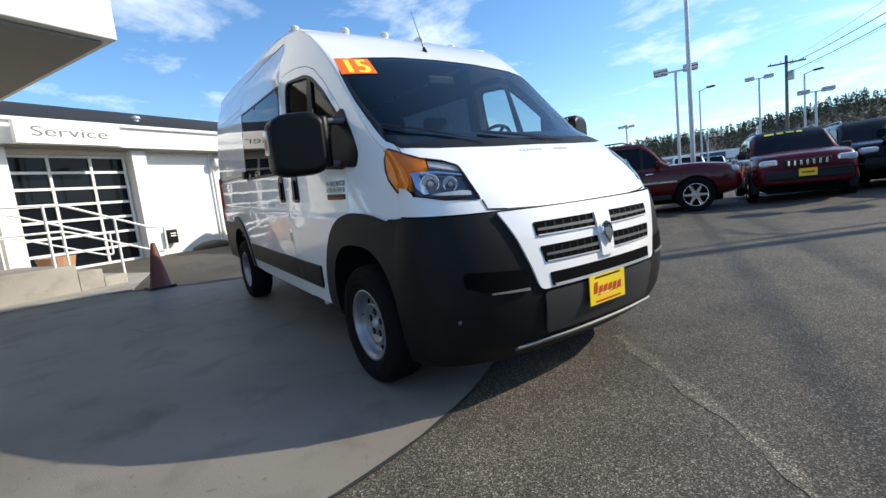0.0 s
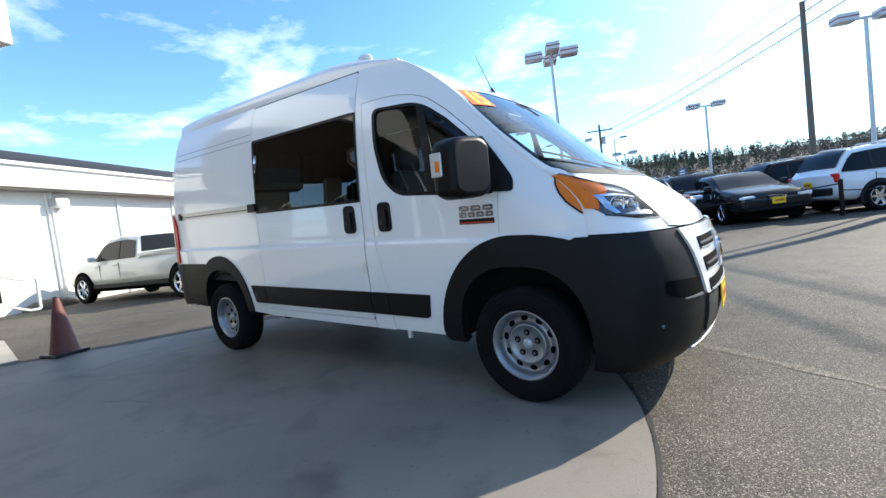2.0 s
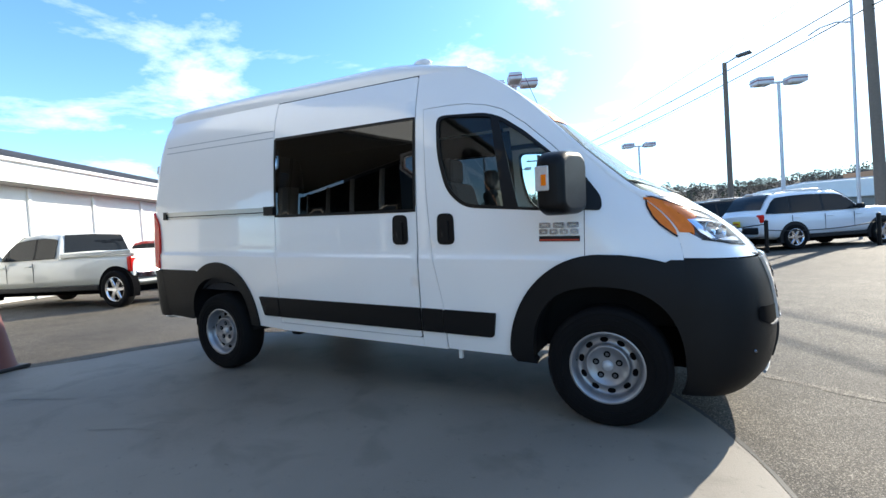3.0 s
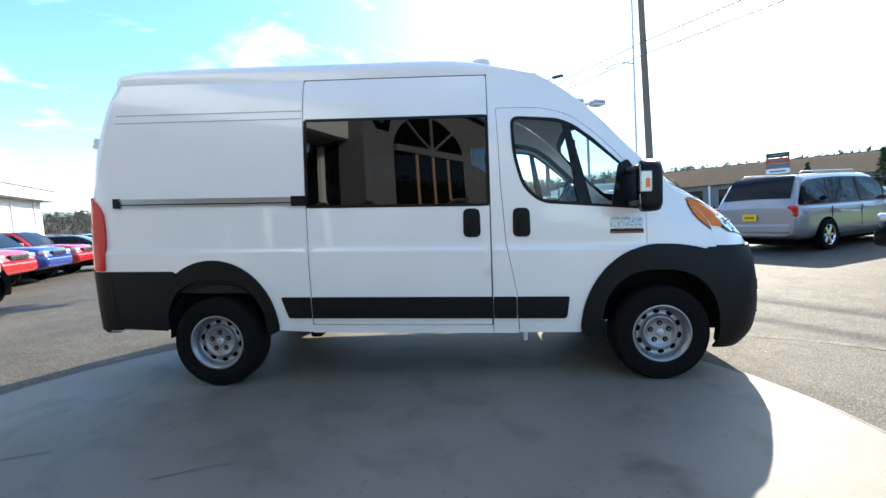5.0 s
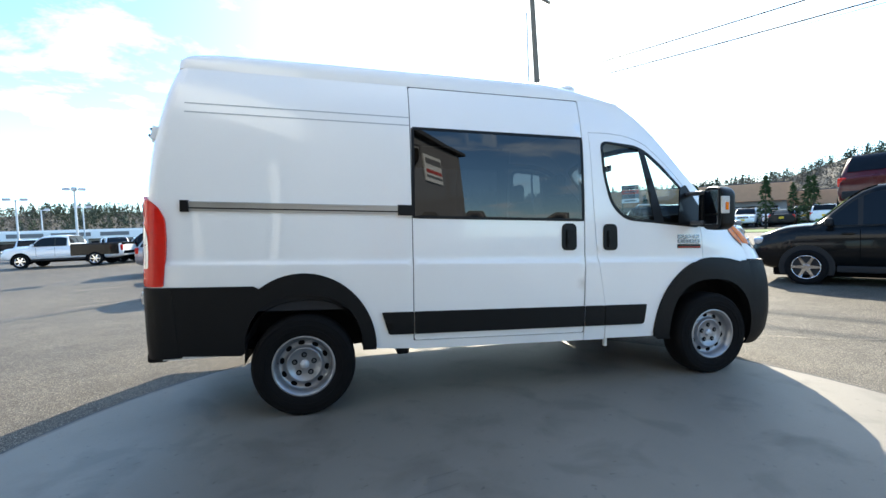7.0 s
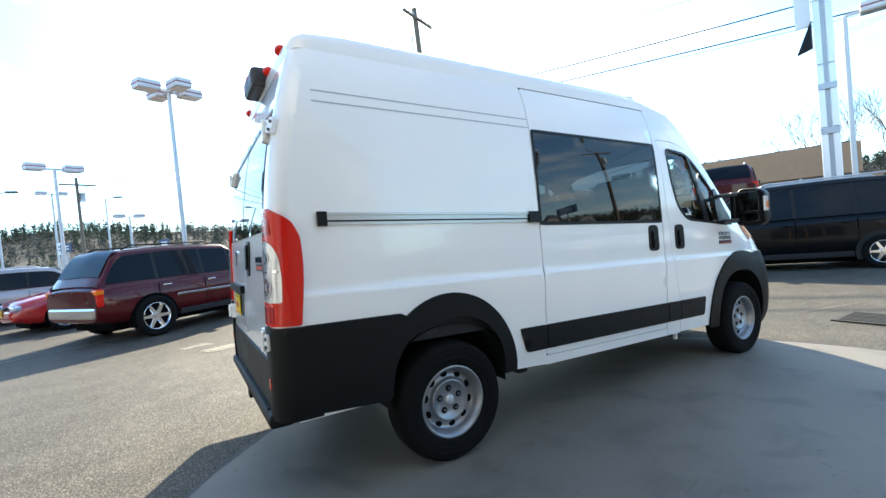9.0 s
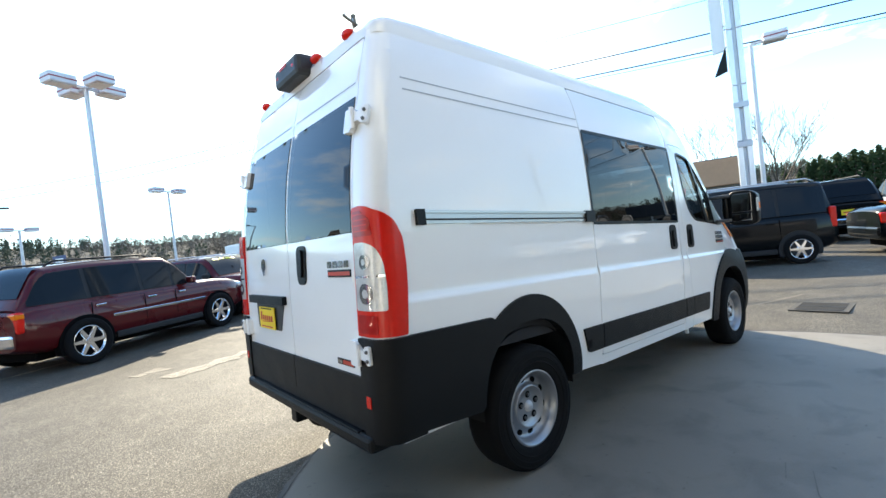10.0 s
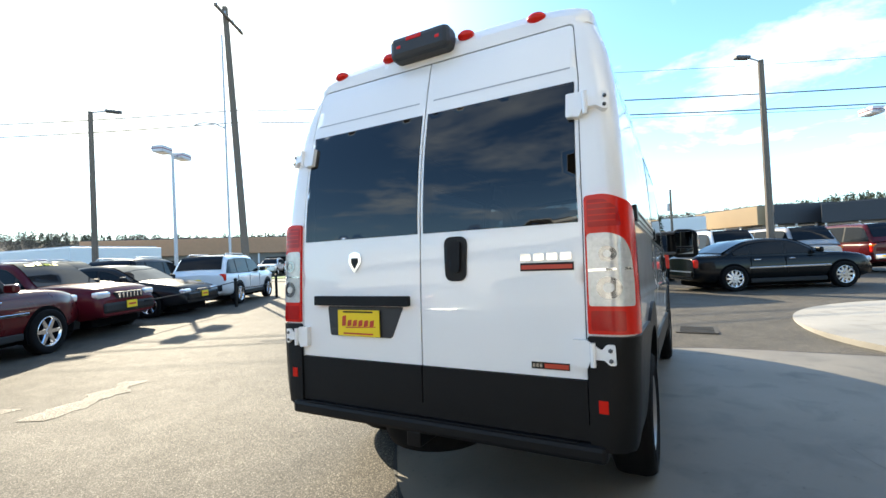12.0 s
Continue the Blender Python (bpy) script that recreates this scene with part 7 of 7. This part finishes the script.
        part("tailgate", box(xb + 0.06, 0, belt - 0.12, 0.08, W * 0.86, 0.44, 0.02), bed_paint or body, e)
    return e


P_MAROON = paint("maroon_paint", (0.075, 0.005, 0.007), 0.28)
P_MAROON.node_tree.nodes["Principled BSDF"].inputs["Coat Weight"].default_value = 0.6
P_MAROON2 = paint("cherry_paint", (0.085, 0.007, 0.013), 0.25)
P_BLACK = paint("black_paint", (0.005, 0.0055, 0.006), 0.22)
P_NAVY = paint("navy_paint", (0.007, 0.009, 0.016), 0.22)
P_CHAR = paint("charcoal_paint", (0.014, 0.015, 0.017), 0.25)
P_WHITE = paint("car_white_paint", (0.78, 0.79, 0.80), 0.3)
P_CREAM = paint("cream_white_paint", (0.66, 0.66, 0.60), 0.35)
P_SILVER = paint("silver_paint", (0.36, 0.335, 0.33), 0.3, 0.3)
P_RED = paint("red_paint", (0.50, 0.015, 0.015), 0.28)
P_BLUE = paint("blue_paint", (0.02, 0.05, 0.28), 0.28)

SUV_L = dict(L=5.05, W=2.0, H=1.92, wb=2.95, r=0.40, fo=0.95, sill=0.34, belt=1.20, cowl=1.20, nose=1.12, tail=1.18, front1=0.30, front0=0.98, pillars=(-1.35, -0.35, 0.35), rails=2, chrome=True, spokes=6)
SUV_M = dict(L=4.62, W=1.88, H=1.68, wb=2.70, r=0.365, fo=0.93, sill=0.32, belt=1.06, cowl=1.10, nose=1.02, tail=1.10, front1=0.10, front0=0.90, pillars=(-1.40, -0.40, 0.50), clad=M_RUBBER, rails=1)
SEDAN = dict(L=4.87, W=1.87, H=1.45, wb=2.80, r=0.34, fo=0.95, sill=0.24, belt=0.98, cowl=0.98, nose=0.80, tail=1.02, rear0=-1.85, rear1=-0.85, front1=0.10, front0=1.05, pillars=(-0.95, -0.05), plate_f=True, grille=0.5)

car("suv", facing(-4.58, 8.92, 32.5), P_MAROON, "dark red large sport utility vehicle with chrome side strip", "car", plate_f=False, plate_r=False, **dict(SUV_L, L=4.88, H=1.80, belt=1.13, tail=1.12, cowl=1.14, nose=1.06))
car("suv", facing(-1.97, 11.90, -63.5), P_MAROON2, "burgundy compact sport utility vehicle with yellow dealer plate", "car", price=True, **SUV_M)
car("suv", facing(-0.75, 14.0, -63.5), P_BLACK, "glossy black sport utility vehicle parked in a row", "car", **SUV_M)
car("sedan", facing(0.48, 13.09, -63.5), P_CHAR, "charcoal sedan with yellow dealer plate behind a chain", "car", **SEDAN)
car("suv", facing(2.7, 16.1, 31), P_BLACK, "black sport utility vehicle parked in a row", "car", **SUV_M)
car("suv", facing(4.27, 13.67, 31), P_WHITE, "white compact sport utility vehicle with black cladding", "car", **SUV_M)
MINIVAN = dict(L=5.15, W=1.98, H=1.75, wb=3.08, r=0.345, fo=0.98, sill=0.26, belt=1.05, cowl=1.06, nose=0.94, tail=1.08, front1=0.55, front0=1.45, pillars=(-1.35, -0.15, 0.95), rails=1)
car("minivan", facing(7.54, 7.67, 26.5), P_SILVER, "silver minivan with yellow dealer plate", "car", **MINIVAN)
CITYVAN = dict(L=4.74, W=1.86, H=1.85, wb=3.10, r=0.335, fo=0.88, sill=0.26, belt=1.10, cowl=1.12, nose=0.98, tail=1.15, front1=0.55, front0=1.50, pillars=(-1.2, -0.2, 0.80), rails=1, clad=M_RUBBER, rear1=-2.15)
car("cargo_van", facing(7.05, 1.55, 122), P_BLACK, "black small cargo van with roof rails", "van", **CITYVAN)
SEDAN_L = dict(SEDAN, L=5.04, W=1.90, H=1.48, wb=3.05, r=0.37, fo=0.90, belt=1.03, cowl=1.02, nose=0.92, tail=1.05, rear0=-1.95, rear1=-0.95, front1=0.15, front0=1.10, pillars=(-1.02, -0.05), spokes=10, chrome=True, plate_f=False, plate_r=False)
car("sedan", facing(10.28, -3.42, -64), P_BLACK, "glossy black full-size sedan with bright alloy wheels", "car", **SEDAN_L)
PICK = dict(L=6.0, W=2.02, H=1.80, wb=3.80, r=0.39, fo=1.0, sill=0.40, belt=1.18, cowl=1.18, nose=1.10, tail=1.18, rear0=-0.55, rear1=-0.40, front1=0.75, front0=1.45, pillars=(0.15, 1.05), bed=(-3.0, -0.60), plate_f=False, plate_r=False)
car("pickup", facing(-12.60, 2.04, 191), P_CREAM, "white crew cab pickup with twin rear wheels", "pickup", **dict(PICK, L=5.72, W=1.92, wb=4.3, rear0=-0.45, rear1=-0.30, front1=0.95, front0=1.70, pillars=(0.35, 1.25), bed=(-2.57, -0.48), H=1.74, belt=1.14, cowl=1.15, nose=1.06, tail=1.14, r=0.40))

# row of pickups by the service wall, and cars farther off
for k, (p, lab) in enumerate(((P_RED, "red pickup parked nose out"), (P_BLUE, "blue pickup parked nose out"), (P_RED, "red pickup parked nose out"))):
    q = Vector((-13.3, 6.2, 0)) - UA * 2.95 + UB * 2.75 * (k + 0.55)
    car("pickup", facing(q.x, q.y, 22), p, lab + " along the white wall", "pickup", **dict(PICK, L=5.6, wb=3.5, bed=(-2.7, -0.6), H=1.76))
car("suv", facing(-18.5, 13.5, 31), P_NAVY, "long dark navy sport utility vehicle past a row of pickups", "car", **dict(SUV_M, L=4.9, wb=2.9, H=1.52, belt=1.0, tail=0.98, cowl=1.0, nose=0.90, front0=1.25, front1=0.25, clad=None, plate_f=False))
car("coupe", facing(-6.5, 12.6, 205), P_RED, "bright red coupe parked behind a dark red vehicle", "car", **dict(SEDAN, H=1.36, rear0=-1.9, rear1=-0.7))
car("wagon", facing(-8.6, 15.9, 10), P_SILVER, "silver wagon parked in the lot", "car", **SUV_M)
bank = bmesh.new()
bk = [[bank.verts.new((*(Matrix.Translation((12.3, 5.2, 0)) @ Matrix.Rotation(radians(27), 4, "Z") @ Vector((k * a, k * b, 0)))[:2], z)) for a, b in ((-2.5, -1.3), (2.5, -1.3), (2.5, 1.3), (-2.5, 1.3))] for k, z in ((1.2, 0.1), (1.0, 1.22))]
for k in range(4):
    bank.faces.new((bk[0][k], bk[0][(k + 1) % 4], bk[1][(k + 1) % 4], bk[1][k]))
bank.faces.new(bk[1])
tagged(part("grass_bank", bank, M_GRASS), "low grass bank raising a dark red vehicle", "grass", kind="structure")
car("pickup", facing(-14.7, 28.4, 183), P_BLACK, "black crew cab pickup in the far lot", "pickup", **PICK)
far_base = [
    car("suv", facing(-11.5, 26.0, 120), P_WHITE, "white sport utility vehicle in the far lot", "car", **dict(SUV_M, clad=None)),
    car("sedan", facing(-9.0, 30.0, 120), P_CHAR, "charcoal sedan in the far lot", "car", **SEDAN),
    car("pickup", facing(-18.8, 26.1, 181), P_WHITE, "white crew cab pickup with a black bed in the far lot", "pickup", **dict(PICK, wb=3.6, bed_paint=P_BLACK)),
    car("suv", facing(12.3, 5.2, 27, 1.22), P_MAROON, "dark red sport utility vehicle parked up on a bank", "car", **dict(SUV_M, plate_r=False)),
    car("suv", facing(16.05, -1.87, 26.5), P_WHITE, "white sport utility vehicle parked beyond a black sedan", "car", **SUV_L),
    car("suv", facing(17.36, -4.50, 26.5), P_SILVER, "silver sport utility vehicle parked beyond a black sedan", "car", **SUV_L),
    car("suv", facing(18.67, -7.13, 26.5), P_MAROON, "dark red sport utility vehicle parked beyond a black sedan", "car", **SUV_L),
    car("suv", facing(14.74, 0.76, 26.5), P_BLACK, "black sport utility vehicle parked beyond a van", "car", **SUV_L),
]
for x, y in ((11.5, -14.0), (14.0, -12.8), (16.5, -11.6)):
    copy_thing(far_base[0], facing(x, y, 116.5))
rng = random.Random(11)
for row in range(3):
    for k in range(9):
        src = far_base[rng.choice((0, 1, 1, 0, 2))]
        x, y = 26 + 2.7 * k * 0.62 + row * 5.0, 37.0 - 2.7 * k * 0.78 + row * 5.5
        copy_thing(src, facing(x, y, 35 + rng.choice((0, 180)), 0.35))
for row in range(2):
    for k in range(10):
        src = far_base[rng.choice((0, 1, 2, 0))]
        p = Vector((-27.0, 37.0, 0)) + UA * 2.8 * k + UB * 9.0 * row + Vector((rng.uniform(-0.2, 0.2), 0, 0))
        copy_thing(src, facing(p.x, p.y, 116.5 + rng.choice((0, 180))))
for k in range(7):
    p = Vector((-30.0, 22.0, 0)) + UB * 3.2 * k
    copy_thing(far_base[(0, 2, 1)[k % 3]], facing(p.x, p.y, 26.5))
